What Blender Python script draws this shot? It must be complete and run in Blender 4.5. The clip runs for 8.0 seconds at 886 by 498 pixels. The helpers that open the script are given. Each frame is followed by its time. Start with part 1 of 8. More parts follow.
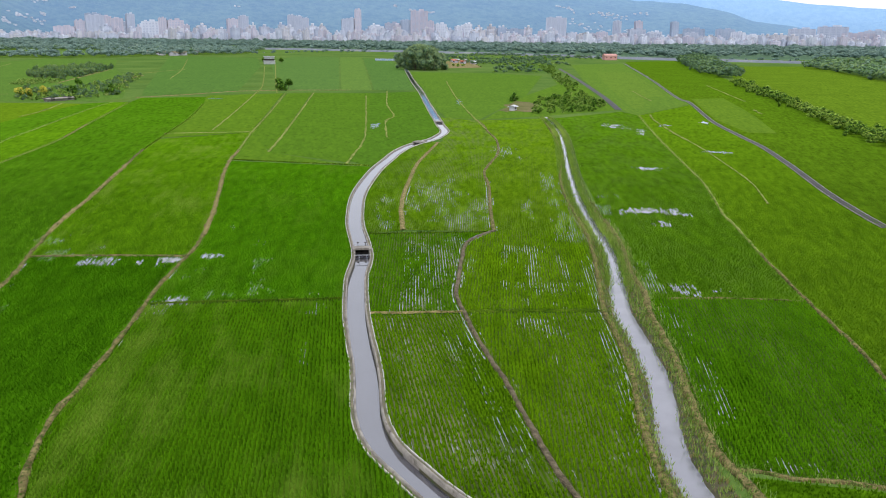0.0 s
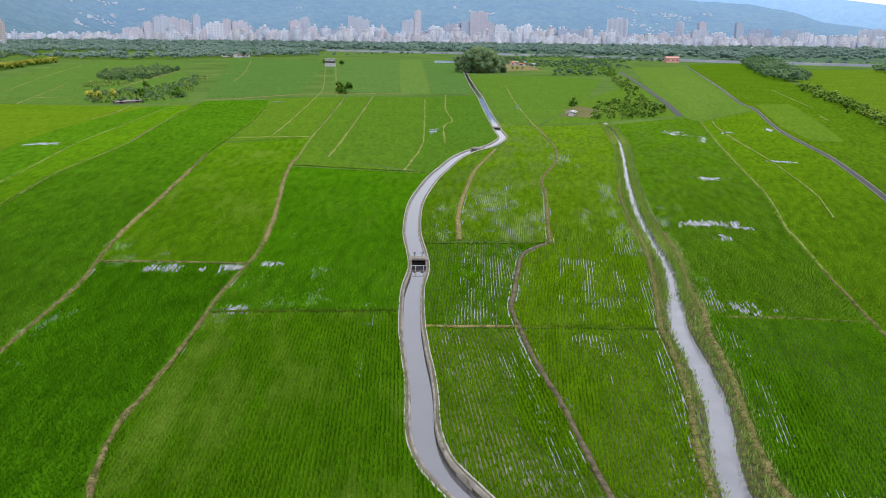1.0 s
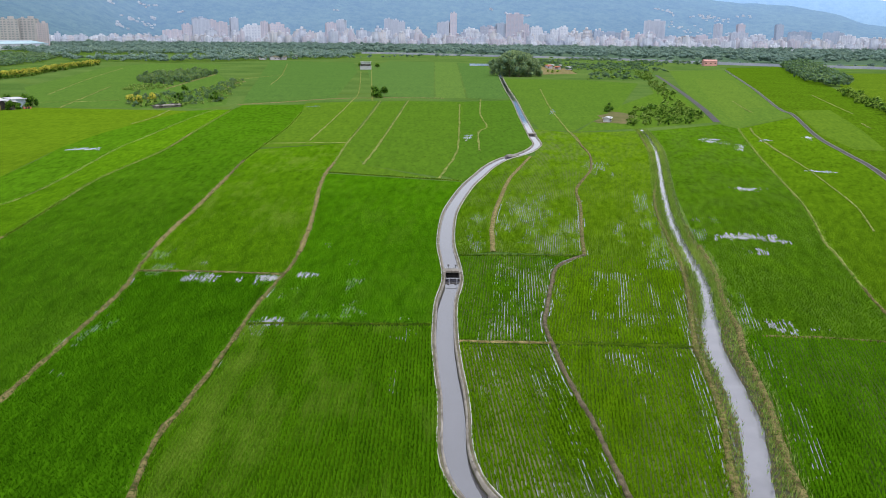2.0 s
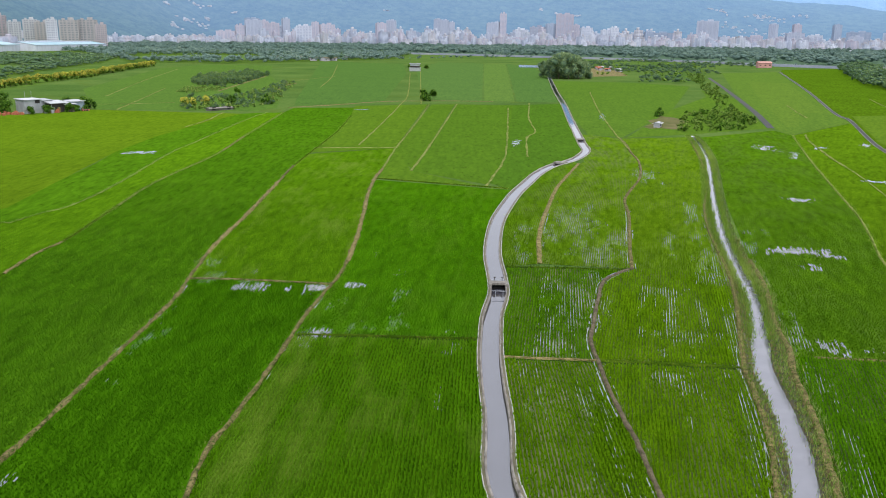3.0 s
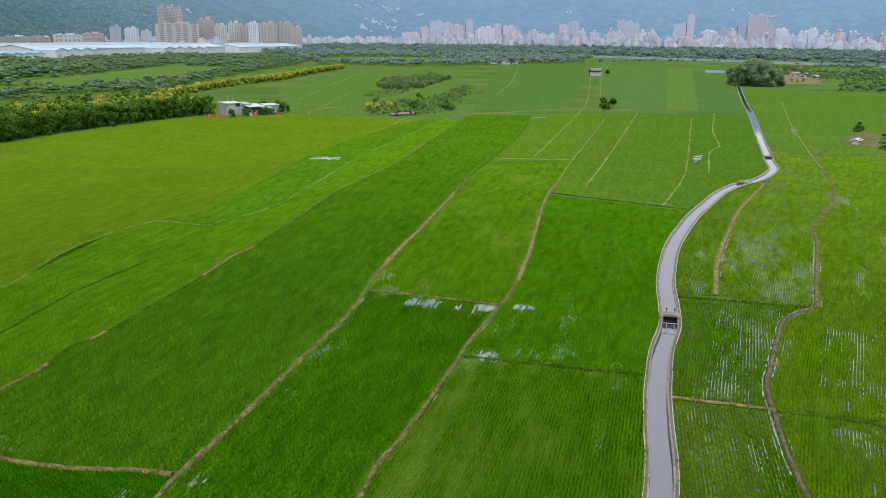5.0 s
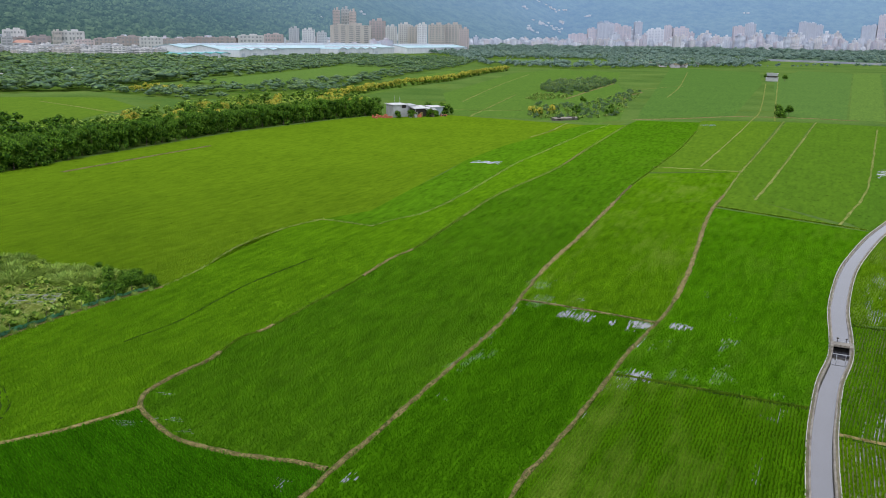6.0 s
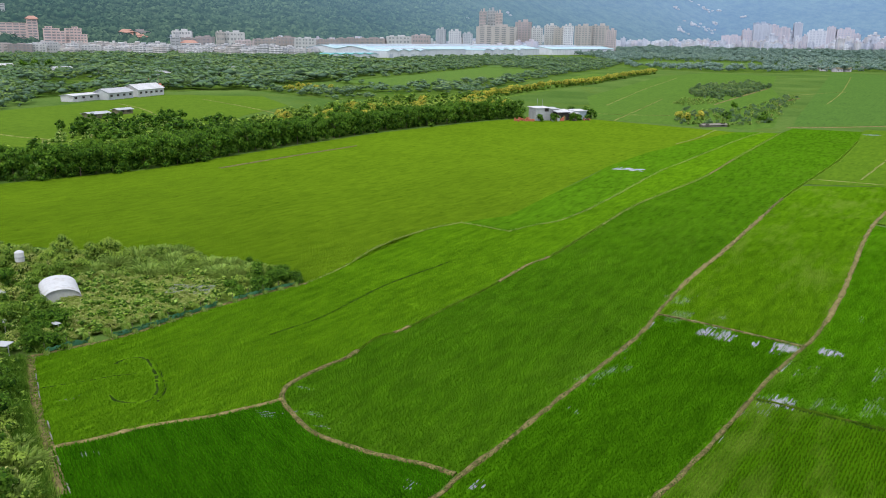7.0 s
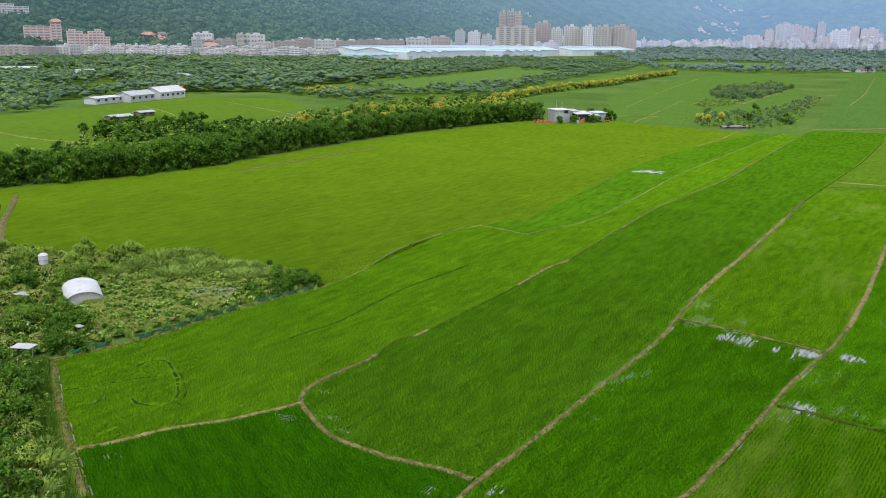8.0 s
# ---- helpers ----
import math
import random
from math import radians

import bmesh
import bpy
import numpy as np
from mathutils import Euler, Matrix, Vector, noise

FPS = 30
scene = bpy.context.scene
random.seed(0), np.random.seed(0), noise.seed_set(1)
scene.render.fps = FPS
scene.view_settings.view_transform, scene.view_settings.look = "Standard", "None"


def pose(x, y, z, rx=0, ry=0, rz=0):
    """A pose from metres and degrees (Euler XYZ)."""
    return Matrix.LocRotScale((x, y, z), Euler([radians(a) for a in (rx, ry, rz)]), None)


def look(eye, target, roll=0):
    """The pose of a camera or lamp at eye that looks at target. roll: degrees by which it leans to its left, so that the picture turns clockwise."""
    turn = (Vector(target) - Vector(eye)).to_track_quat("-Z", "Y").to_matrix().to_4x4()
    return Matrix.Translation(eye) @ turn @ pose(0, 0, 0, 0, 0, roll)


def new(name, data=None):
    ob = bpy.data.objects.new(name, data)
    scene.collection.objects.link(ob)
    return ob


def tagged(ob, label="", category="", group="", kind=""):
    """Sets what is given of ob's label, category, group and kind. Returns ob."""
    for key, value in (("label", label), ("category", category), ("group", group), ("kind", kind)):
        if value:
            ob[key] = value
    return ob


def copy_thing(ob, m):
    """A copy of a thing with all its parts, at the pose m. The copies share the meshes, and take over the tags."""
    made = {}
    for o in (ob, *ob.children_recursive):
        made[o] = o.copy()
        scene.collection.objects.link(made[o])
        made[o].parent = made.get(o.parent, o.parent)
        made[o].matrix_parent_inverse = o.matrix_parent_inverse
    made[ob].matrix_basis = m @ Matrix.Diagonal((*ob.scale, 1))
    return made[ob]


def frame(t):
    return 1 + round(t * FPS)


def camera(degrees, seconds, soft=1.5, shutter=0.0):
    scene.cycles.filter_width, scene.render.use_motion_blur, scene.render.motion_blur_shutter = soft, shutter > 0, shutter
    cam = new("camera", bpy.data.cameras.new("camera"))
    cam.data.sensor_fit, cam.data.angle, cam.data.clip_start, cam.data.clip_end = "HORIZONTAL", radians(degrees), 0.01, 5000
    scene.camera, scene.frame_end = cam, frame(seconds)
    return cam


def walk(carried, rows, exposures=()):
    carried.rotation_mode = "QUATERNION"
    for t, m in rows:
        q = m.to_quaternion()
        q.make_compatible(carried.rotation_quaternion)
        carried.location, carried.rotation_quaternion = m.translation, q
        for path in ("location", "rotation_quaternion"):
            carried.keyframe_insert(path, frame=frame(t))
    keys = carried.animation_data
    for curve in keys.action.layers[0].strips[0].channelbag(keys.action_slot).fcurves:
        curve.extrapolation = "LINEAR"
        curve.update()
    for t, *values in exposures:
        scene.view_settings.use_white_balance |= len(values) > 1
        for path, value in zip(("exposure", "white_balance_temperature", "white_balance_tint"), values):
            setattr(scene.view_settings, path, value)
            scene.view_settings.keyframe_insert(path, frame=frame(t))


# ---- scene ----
import itertools

cam = camera(54.9, 8.0, 1.0)
PATH = [
    (0, (-0.386, 1.768, 24.703), (-0.393, 3.708, 24.217), 0.6),
    (0.5, (-0.41, 1.718, 25.317), (-0.49, 3.657, 24.833), 0.6),
    (1, (-0.431, 1.669, 25.978), (-0.569, 3.604, 25.493), 0.6),
    (1.5, (-0.462, 1.634, 26.614), (-0.641, 3.567, 26.131), 0.6),
    (3, (-0.522, 1.568, 28.817), (-0.846, 3.482, 28.333), 0.6),
    (3.5, (-0.505, 1.572, 29.455), (-0.915, 3.469, 28.972), 0.6),
    (4, (-0.527, 1.6, 30.087), (-1.03, 3.475, 29.604), 0.6),
    (5.5, (-0.496, 1.348, 32.19), (-1.35, 3.09, 31.703), 0.7),
    (6, (-0.473, 1.252, 32.676), (-1.505, 2.894, 32.188), 0.8),
    (6.5, (-0.401, 1.141, 33.156), (-1.587, 2.676, 32.665), 0.8),
    (7, (-0.367, 1.056, 33.563), (-1.654, 2.506, 33.072), 0.9),
    (7.5, (-0.331, 1.053, 33.838), (-1.65, 2.474, 33.348), 0.8),
    (8, (-0.303, 1.009, 33.948), (-1.623, 2.429, 33.459), 0.7),
]
walk(cam, [(t, look(eye, target, roll)) for t, eye, target, roll in PATH], [(0, 0.58), (4, 0.56), (5.5, 0.44), (6.0, 0.45), (6.5, 0.58), (8, 0.62)])

# ---- light: a bright overcast day ----
world = bpy.data.worlds.new("overcast_sky")
scene.world = world
world.use_nodes = True
wt = world.node_tree
wt.nodes.clear()
sky = wt.nodes.new("ShaderNodeTexSky")
sky.sky_type = "NISHITA"
sky.sun_disc = False
sky.sun_elevation, sky.sun_rotation = radians(58), radians(157)
sky.air_density, sky.dust_density, sky.ozone_density = 1.0, 4.0, 1.0
cloud = wt.nodes.new("ShaderNodeTexNoise")
cloud.inputs["Scale"].default_value = 3.0
cloud.inputs["Detail"].default_value = 5.0
cloud_ramp = wt.nodes.new("ShaderNodeValToRGB")
cloud_ramp.color_ramp.elements[0].color = (5.2, 5.5, 6.3, 1)
cloud_ramp.color_ramp.elements[1].color = (8.2, 8.2, 8.9, 1)
sky_mix = wt.nodes.new("ShaderNodeMixRGB")
sky_mix.inputs[0].default_value = 0.85
back = wt.nodes.new("ShaderNodeBackground")
back.inputs["Strength"].default_value = 0.125
sky_out = wt.nodes.new("ShaderNodeOutputWorld")
wt.links.new(cloud.outputs["Fac"], cloud_ramp.inputs["Fac"])
wt.links.new(sky.outputs["Color"], sky_mix.inputs[1])
wt.links.new(cloud_ramp.outputs["Color"], sky_mix.inputs[2])
wt.links.new(sky_mix.outputs["Color"], back.inputs["Color"])
wt.links.new(back.outputs["Background"], sky_out.inputs["Surface"])
sun = new("sun", bpy.data.lights.new("sun", "SUN"))
sun.data.energy, sun.data.angle, sun.data.color = 1.4, radians(14), (1.0, 0.95, 0.86)
sun.matrix_world = look((32, -76, 132), (0, 0, 0))

# ---- materials ----
rng = np.random.default_rng(7)


def fresh(name):
    m = bpy.data.materials.new(name)
    m.use_nodes = True
    t = m.node_tree
    return m, t, t.nodes["Principled BSDF"]


def place(t, angle=0.0, stretch=(1, 1, 1)):
    """World place, turned about z so that its y runs along angle (degrees from north to east), then stretched."""
    geo = t.nodes.new("ShaderNodeNewGeometry")
    turn = t.nodes.new("ShaderNodeVectorRotate")
    turn.rotation_type = "Z_AXIS"
    turn.inputs["Angle"].default_value = radians(angle)
    t.links.new(geo.outputs["Position"], turn.inputs["Vector"])
    mul = t.nodes.new("ShaderNodeVectorMath")
    mul.operation = "MULTIPLY"
    mul.inputs[1].default_value = stretch
    t.links.new(turn.outputs["Vector"], mul.inputs[0])
    return mul.outputs["Vector"]


def noise_of(t, vec, scale, detail=3.0, rough=0.55):
    n = t.nodes.new("ShaderNodeTexNoise")
    n.inputs["Scale"].default_value = scale
    n.inputs["Detail"].default_value = detail
    n.inputs["Roughness"].default_value = rough
    if vec is not None:
        t.links.new(vec, n.inputs["Vector"])
    return n.outputs["Fac"]


def calc(t, op, a, b=0.0, clamp=False):
    n = t.nodes.new("ShaderNodeMath")
    n.operation = op
    n.use_clamp = clamp
    for i, v in enumerate((a, b)):
        if isinstance(v, (int, float)):
            n.inputs[i].default_value = v
        else:
            t.links.new(v, n.inputs[i])
    return n.outputs["Value"]


def span(t, v, lo, hi):
    n = t.nodes.new("ShaderNodeMapRange")
    n.inputs["From Min"].default_value, n.inputs["From Max"].default_value = lo, hi
    t.links.new(v, n.inputs["Value"])
    return n.outputs["Result"]


def blend(t, fac, a, b):
    n = t.nodes.new("ShaderNodeMixRGB")
    for i, v in enumerate((fac, a, b)):
        if isinstance(v, (int, float)):
            n.inputs[i].default_value = v
        elif isinstance(v, tuple):
            n.inputs[i].default_value = (*v[:3], 1)
        else:
            t.links.new(v, n.inputs[i])
    return n.outputs["Color"]


def bumpy(t, bsdf, height, distance, strength=0.6):
    b = t.nodes.new("ShaderNodeBump")
    b.inputs["Strength"].default_value = strength
    b.inputs["Distance"].default_value = distance
    t.links.new(height, b.inputs["Height"])
    t.links.new(b.outputs["Normal"], bsdf.inputs["Normal"])


def island(t):
    geo = t.nodes.new("ShaderNodeNewGeometry")
    return geo.outputs["Random Per Island"]


def per_object(t):
    return t.nodes.new("ShaderNodeObjectInfo").outputs["Random"]


def surface(name, a, b, rough=0.8, scales=(0.6, 6.0), bump=0.01, metal=0.0, stain=None, spec=0.4, stain_at=(0.54, 0.72)):
    """A weathered surface: two colours mixed at two scales, fine relief, and stains of a third colour."""
    m, t, p = fresh(name)
    v = place(t)
    big, small = noise_of(t, v, scales[0]), noise_of(t, v, scales[1], 5.0)
    f = span(t, calc(t, "ADD", calc(t, "MULTIPLY", big, 0.6), calc(t, "MULTIPLY", small, 0.4)), 0.35, 0.65)
    c = blend(t, f, a, b)
    if stain:
        c = blend(t, span(t, noise_of(t, v, scales[0] * 2.7, 6.0, 0.7), *stain_at), c, stain)
    t.links.new(c, p.inputs["Base Color"])
    p.inputs["Roughness"].default_value, p.inputs["Metallic"].default_value = rough, metal
    p.inputs["Specular IOR Level"].default_value = spec
    bumpy(t, p, small, bump)
    return m


def growth(t, angle, broad=0.26):
    """How strongly the rice stands, 0 to 1: broad drifts, long streaks along the planting rows, uneven tufts, and faint working lanes."""
    v = place(t, angle)
    drift = span(t, noise_of(t, v, 0.05, 3.0), 0.24, 0.76)
    streak = span(t, noise_of(t, place(t, angle, (1, 0.10, 1)), 0.40, 4.0, 0.6), 0.30, 0.70)
    tuft = span(t, noise_of(t, place(t, angle, (1, 0.22, 1)), 0.9, 4.0, 0.65), 0.32, 0.68)
    f = calc(t, "ADD", calc(t, "MULTIPLY", drift, broad), calc(t, "MULTIPLY", streak, 0.44 - broad))
    return calc(t, "ADD", f, calc(t, "MULTIPLY", tuft, 0.56))


def bleached(t, angle, amount):
    """Where the crop has gone pale: broken strokes lying along and across the rows."""
    along = noise_of(t, place(t, angle, (1, 0.16, 1)), 0.5, 4.0, 0.65)
    across = noise_of(t, place(t, angle + 8, (0.3, 1, 1)), 0.45, 3.0)
    wide = noise_of(t, place(t, angle, (1, 0.6, 1)), 0.07, 2.0)
    w = calc(t, "ADD", calc(t, "ADD", calc(t, "MULTIPLY", along, 0.5), calc(t, "MULTIPLY", across, 0.12)), calc(t, "MULTIPLY", wide, 0.52))
    return calc(t, "MULTIPLY", span(t, w, 0.56, 0.72), amount)


def rice(name, dark, light, angle, worn=0.0, wet=0.0, rows=1.0, loose=False, even=False):
    """The canopy of a paddy: planting rows, missing plants, drifts of growth, and mud between thin rows."""
    m, t, p = fresh(name)
    v = place(t, angle)
    lined = rows and not loose
    grain = noise_of(t, place(t, angle, (1, 0.16 if lined else 0.55, 1)), 2.1, 7.0, 0.8)
    gaps = span(t, noise_of(t, place(t, angle, (1, 0.16 if lined else 0.5, 1)), 0.8, 3.0, 0.65), 0.30, 0.40)
    sep = t.nodes.new("ShaderNodeSeparateXYZ")
    t.links.new(v, sep.inputs["Vector"])
    row = calc(t, "MULTIPLY", calc(t, "SINE", calc(t, "MULTIPLY", sep.outputs["X"], 2 * math.pi / 0.3)), span(t, noise_of(t, v, 0.3, 2.0), 0.25, 0.65))
    f = calc(t, "ADD", growth(t, angle, 0.26 if rows else 0.18), calc(t, "MULTIPLY", calc(t, "SUBTRACT", grain, 0.5), 1.1 if rows else 0.7))
    f = calc(t, "ADD", f, calc(t, "MULTIPLY", row, (0.04 if loose else 0.24) if rows else 0.0))
    c = blend(t, span(t, f, *((0.0, 1.0) if lined else (-0.10, 1.10))) if rows and not even else span(t, f, -0.35, 1.35), tuple(x * ((0.80 if loose else 0.92) if rows else 0.95) for x in dark), tuple(x * (1.48 if rows else 1.36) for x in light))
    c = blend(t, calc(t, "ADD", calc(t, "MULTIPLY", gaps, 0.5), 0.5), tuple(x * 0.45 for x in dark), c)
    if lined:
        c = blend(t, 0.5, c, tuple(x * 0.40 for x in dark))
    if worn:
        c = blend(t, bleached(t, angle, worn), c, (0.118, 0.198, 0.020))
    if wet:
        mud = calc(t, "MULTIPLY", span(t, row, 0.25, -0.35), calc(t, "MULTIPLY", span(t, noise_of(t, place(t, angle, (1, 0.3, 1)), 0.2, 4.0, 0.6), 0.40, 0.60), min(1.0, wet * 1.1)))
        c = blend(t, mud, c, (0.165, 0.165, 0.095))
    p.inputs["Roughness"].default_value, p.inputs["Specular IOR Level"].default_value = 0.9, 0.0
    t.links.new(c, p.inputs["Base Color"])
    bumpy(t, p, calc(t, "ADD", grain, calc(t, "MULTIPLY", row, (0.03 if loose else 0.12) if rows else 0.0)), 0.30, 0.7)
    return m


def rice_leaves(name, dark, light, angle, worn, gain=1.0):
    """The blades of the rice: each its own shade, following the drifts of growth of its field."""
    m, t, p = fresh(name)
    f = calc(t, "ADD", calc(t, "MULTIPLY", island(t), 0.24), calc(t, "MULTIPLY", growth(t, angle), 0.76))
    c = blend(t, span(t, f, -0.12, 1.17), tuple(x * 1.1 * gain for x in dark), tuple(x * 1.85 * gain for x in light))
    if worn:
        c = blend(t, bleached(t, angle, worn), c, (0.185, 0.300, 0.034))
    t.links.new(c, p.inputs["Base Color"])
    p.inputs["Roughness"].default_value, p.inputs["Specular IOR Level"].default_value = 0.6, 0.0
    thin = t.nodes.new("ShaderNodeBsdfTranslucent")
    t.links.new(c, thin.inputs["Color"])
    both = t.nodes.new("ShaderNodeMixShader")
    both.inputs["Fac"].default_value = 0.42
    t.links.new(p.outputs["BSDF"], both.inputs[1])
    t.links.new(thin.outputs["BSDF"], both.inputs[2])
    t.links.new(both.outputs["Shader"], t.nodes["Material Output"].inputs["Surface"])
    return m


def leafy(name, a, b, c=None, rough=0.6, spec=0.05, through_light=0.24, wide=None):
    """Leaves: each one takes its own shade between a and b, a few the colour c; whole stretches lean towards wide."""
    m, t, p = fresh(name)
    i = island(t)
    col = blend(t, i, a, b)
    col = blend(t, calc(t, "MULTIPLY", noise_of(t, place(t), 0.12, 2.0), 0.5), col, (a[0] * 0.6, a[1] * 0.6, a[2] * 0.6))
    if wide:
        col = blend(t, calc(t, "MULTIPLY", span(t, noise_of(t, place(t), 0.025, 3.0), 0.48, 0.62), 0.6), col, wide)
    own = t.nodes.new("ShaderNodeMixRGB")
    own.blend_type = "MULTIPLY"
    own.inputs[0].default_value = 1.0
    t.links.new(col, own.inputs[1])
    t.links.new(blend(t, per_object(t), (0.74, 0.78, 0.72), (1.22, 1.18, 1.10)), own.inputs[2])
    col = own.outputs["Color"]
    if c:
        col = blend(t, calc(t, "GREATER_THAN", calc(t, "FRACT", calc(t, "MULTIPLY", i, 37.7)), 0.86), col, c)
    t.links.new(col, p.inputs["Base Color"])
    p.inputs["Roughness"].default_value, p.inputs["Specular IOR Level"].default_value = rough, spec
    thin = t.nodes.new("ShaderNodeBsdfTranslucent")
    t.links.new(blend(t, 0.35, col, (min(1, b[0] * 1.6), min(1, b[1] * 1.6), b[2])), thin.inputs["Color"])
    both = t.nodes.new("ShaderNodeMixShader")
    both.inputs["Fac"].default_value = through_light
    t.links.new(p.outputs["BSDF"], both.inputs[1])
    t.links.new(thin.outputs["BSDF"], both.inputs[2])
    t.links.new(both.outputs["Shader"], t.nodes["Material Output"].inputs["Surface"])
    return m


def water(name, base, rough=0.06, ripple=0.02, ior=1.5):
    m, t, p = fresh(name)
    v = place(t)
    t.links.new(blend(t, span(t, noise_of(t, v, 0.25, 4.0), 0.35, 0.65), base, tuple(x * 0.8 for x in base)), p.inputs["Base Color"])
    p.inputs["Roughness"].default_value, p.inputs["IOR"].default_value = rough, ior
    p.inputs["Specular IOR Level"].default_value = 1.0
    bumpy(t, p, noise_of(t, v, 3.0, 3.0), ripple, 0.3)
    return m


def paint(name, a, b):
    """Facade paint, with a little tint of its own for every building, and rain streaks."""
    m, t, p = fresh(name)
    streak = noise_of(t, place(t, 0, (1, 1, 0.15)), 0.35, 4.0)
    c = blend(t, per_object(t), a, b)
    c = blend(t, calc(t, "MULTIPLY", span(t, streak, 0.45, 0.7), 0.35), c, tuple(x * 0.6 for x in a))
    t.links.new(c, p.inputs["Base Color"])
    p.inputs["Roughness"].default_value = 0.8
    return m


def far_hill(name, leaves=False):
    """Wooded slopes in the distance: a plain backdrop with haze put in as a faint blue glow, the far range most."""
    m, t, p = fresh(name)
    v = place(t)
    fine = noise_of(t, v, 0.03, 7.0, 0.8)
    fold = span(t, noise_of(t, v, 0.0035, 5.0, 0.6), 0.35, 0.65)
    n = calc(t, "ADD", calc(t, "MULTIPLY", fold, 0.35), calc(t, "MULTIPLY", span(t, fine, 0.40, 0.60), 0.65))
    if leaves:
        n = calc(t, "ADD", calc(t, "MULTIPLY", island(t), 0.55), calc(t, "MULTIPLY", fold, 0.5))
    t.links.new(blend(t, n, (0.012, 0.034, 0.020), (0.074, 0.112, 0.060)), p.inputs["Base Color"])
    p.inputs["Roughness"].default_value, p.inputs["Specular IOR Level"].default_value = 1.0, 0.0
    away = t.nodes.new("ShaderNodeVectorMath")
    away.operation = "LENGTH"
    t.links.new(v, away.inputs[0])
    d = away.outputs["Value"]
    # Emission in place of haze: bluer and stronger with distance.
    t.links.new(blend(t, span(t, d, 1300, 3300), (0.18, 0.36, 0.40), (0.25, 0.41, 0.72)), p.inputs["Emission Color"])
    haze_glow = calc(t, "MULTIPLY", span(t, d, 600, 4200), 0.60)
    t.links.new(calc(t, "ADD", haze_glow, calc(t, "MULTIPLY", span(t, d, 4150, 4600), 0.32)), p.inputs["Emission Strength"])
    if not leaves:
        bumpy(t, p, fine, 22.0, 1.0)
    return m


EARTH = surface("dry_earth", (0.052, 0.042, 0.016), (0.245, 0.205, 0.092), 0.95, (1.6, 11.0), 0.10, stain=(0.030, 0.062, 0.006), spec=0.05, stain_at=(0.49, 0.60))
MUD = surface("wet_mud", (0.035, 0.038, 0.014), (0.075, 0.068, 0.035), 0.8, (0.4, 4.0), 0.04, stain=(0.03, 0.07, 0.006))
TAN = surface("straw_earth", (0.090, 0.074, 0.028), (0.305, 0.250, 0.115), 0.95, (1.6, 11.0), 0.10, stain=(0.05, 0.085, 0.008), spec=0.05, stain_at=(0.51, 0.63))
CONCRETE = surface("weathered_concrete", (0.115, 0.105, 0.092), (0.275, 0.26, 0.235), 0.85, (0.8, 7.0), 0.01, stain=(0.06, 0.052, 0.04))
PALE_CONCRETE = surface("pale_concrete", (0.34, 0.33, 0.31), (0.50, 0.49, 0.47), 0.85, (0.8, 7.0), 0.01, stain=(0.16, 0.14, 0.11))
APRON = surface("mossy_concrete", (0.075, 0.075, 0.04), (0.19, 0.17, 0.12), 0.9, (0.7, 6.0), 0.02, stain=(0.035, 0.065, 0.01))
ASPHALT = surface("old_asphalt", (0.024, 0.025, 0.028), (0.055, 0.055, 0.058), 0.85, (0.4, 6.0), 0.006)
GRASSLAND = surface("rough_grass", (0.050, 0.108, 0.022), (0.105, 0.170, 0.040), 0.9, (0.02, 0.5), 0.2, stain=(0.085, 0.13, 0.02), spec=0.0)
BARK = surface("bark", (0.09, 0.07, 0.05), (0.16, 0.13, 0.10), 0.9, (1.0, 9.0), 0.03)
CANAL_WATER = water("silty_canal_water", (0.052, 0.054, 0.070), 0.02, 0.004, 1.95)
CREEK_WATER = water("pale_creek_water", (0.155, 0.157, 0.185), 0.03, 0.008, 1.75)
FLOOD_WATER = water("shallow_field_water", (0.20, 0.21, 0.22), 0.08, 0.01, 1.55)
ROOF_WHITE = surface("white_sheet_metal", (0.40, 0.42, 0.45), (0.52, 0.54, 0.57), 0.5, (0.2, 2.0), 0.004, 0.0, stain=(0.28, 0.26, 0.24))
ROOF_BLUE = surface("pale_blue_sheet_metal", (0.26, 0.42, 0.50), (0.38, 0.52, 0.58), 0.6, (0.02, 0.3), 0.004, 0.0)
ROOF_TEAL = surface("teal_sheet_metal", (0.05, 0.33, 0.36), (0.10, 0.42, 0.44), 0.5, (0.05, 0.5), 0.004, 0.1)
RUST = surface("rusty_red_scrap", (0.30, 0.07, 0.04), (0.42, 0.16, 0.09), 0.8, (1.0, 6.0), 0.02)
# Dark parts, and the painted shade of openings and under roofs and decks.
DARK = surface("shade_and_dark_parts", (0.02, 0.02, 0.02), (0.05, 0.045, 0.04), 0.9, (0.5, 4.0), 0.01)
GALV = surface("galvanised_sheet", (0.30, 0.32, 0.35), (0.42, 0.44, 0.47), 0.5, (0.5, 4.0), 0.004, 0.2)
NETTING = surface("green_shade_net", (0.050, 0.190, 0.100), (0.130, 0.360, 0.215), 0.95, (0.8, 9.0), 0.01, spec=0.0, stain=(0.05, 0.10, 0.015), stain_at=(0.50, 0.60))
LEAF_DARK = leafy("dark_tree_leaves", (0.022, 0.082, 0.008), (0.170, 0.320, 0.036), through_light=0.26)
LEAF_DEEP = leafy("dark_bund_weeds", (0.014, 0.052, 0.004), (0.075, 0.15, 0.012))
LEAF_MID = leafy("scrub_leaves", (0.055, 0.140, 0.014), (0.290, 0.440, 0.068), wide=(0.33, 0.44, 0.09))
LEAF_PALE = leafy("pale_reed_leaves", (0.12, 0.23, 0.035), (0.37, 0.54, 0.14), (0.38, 0.38, 0.15))
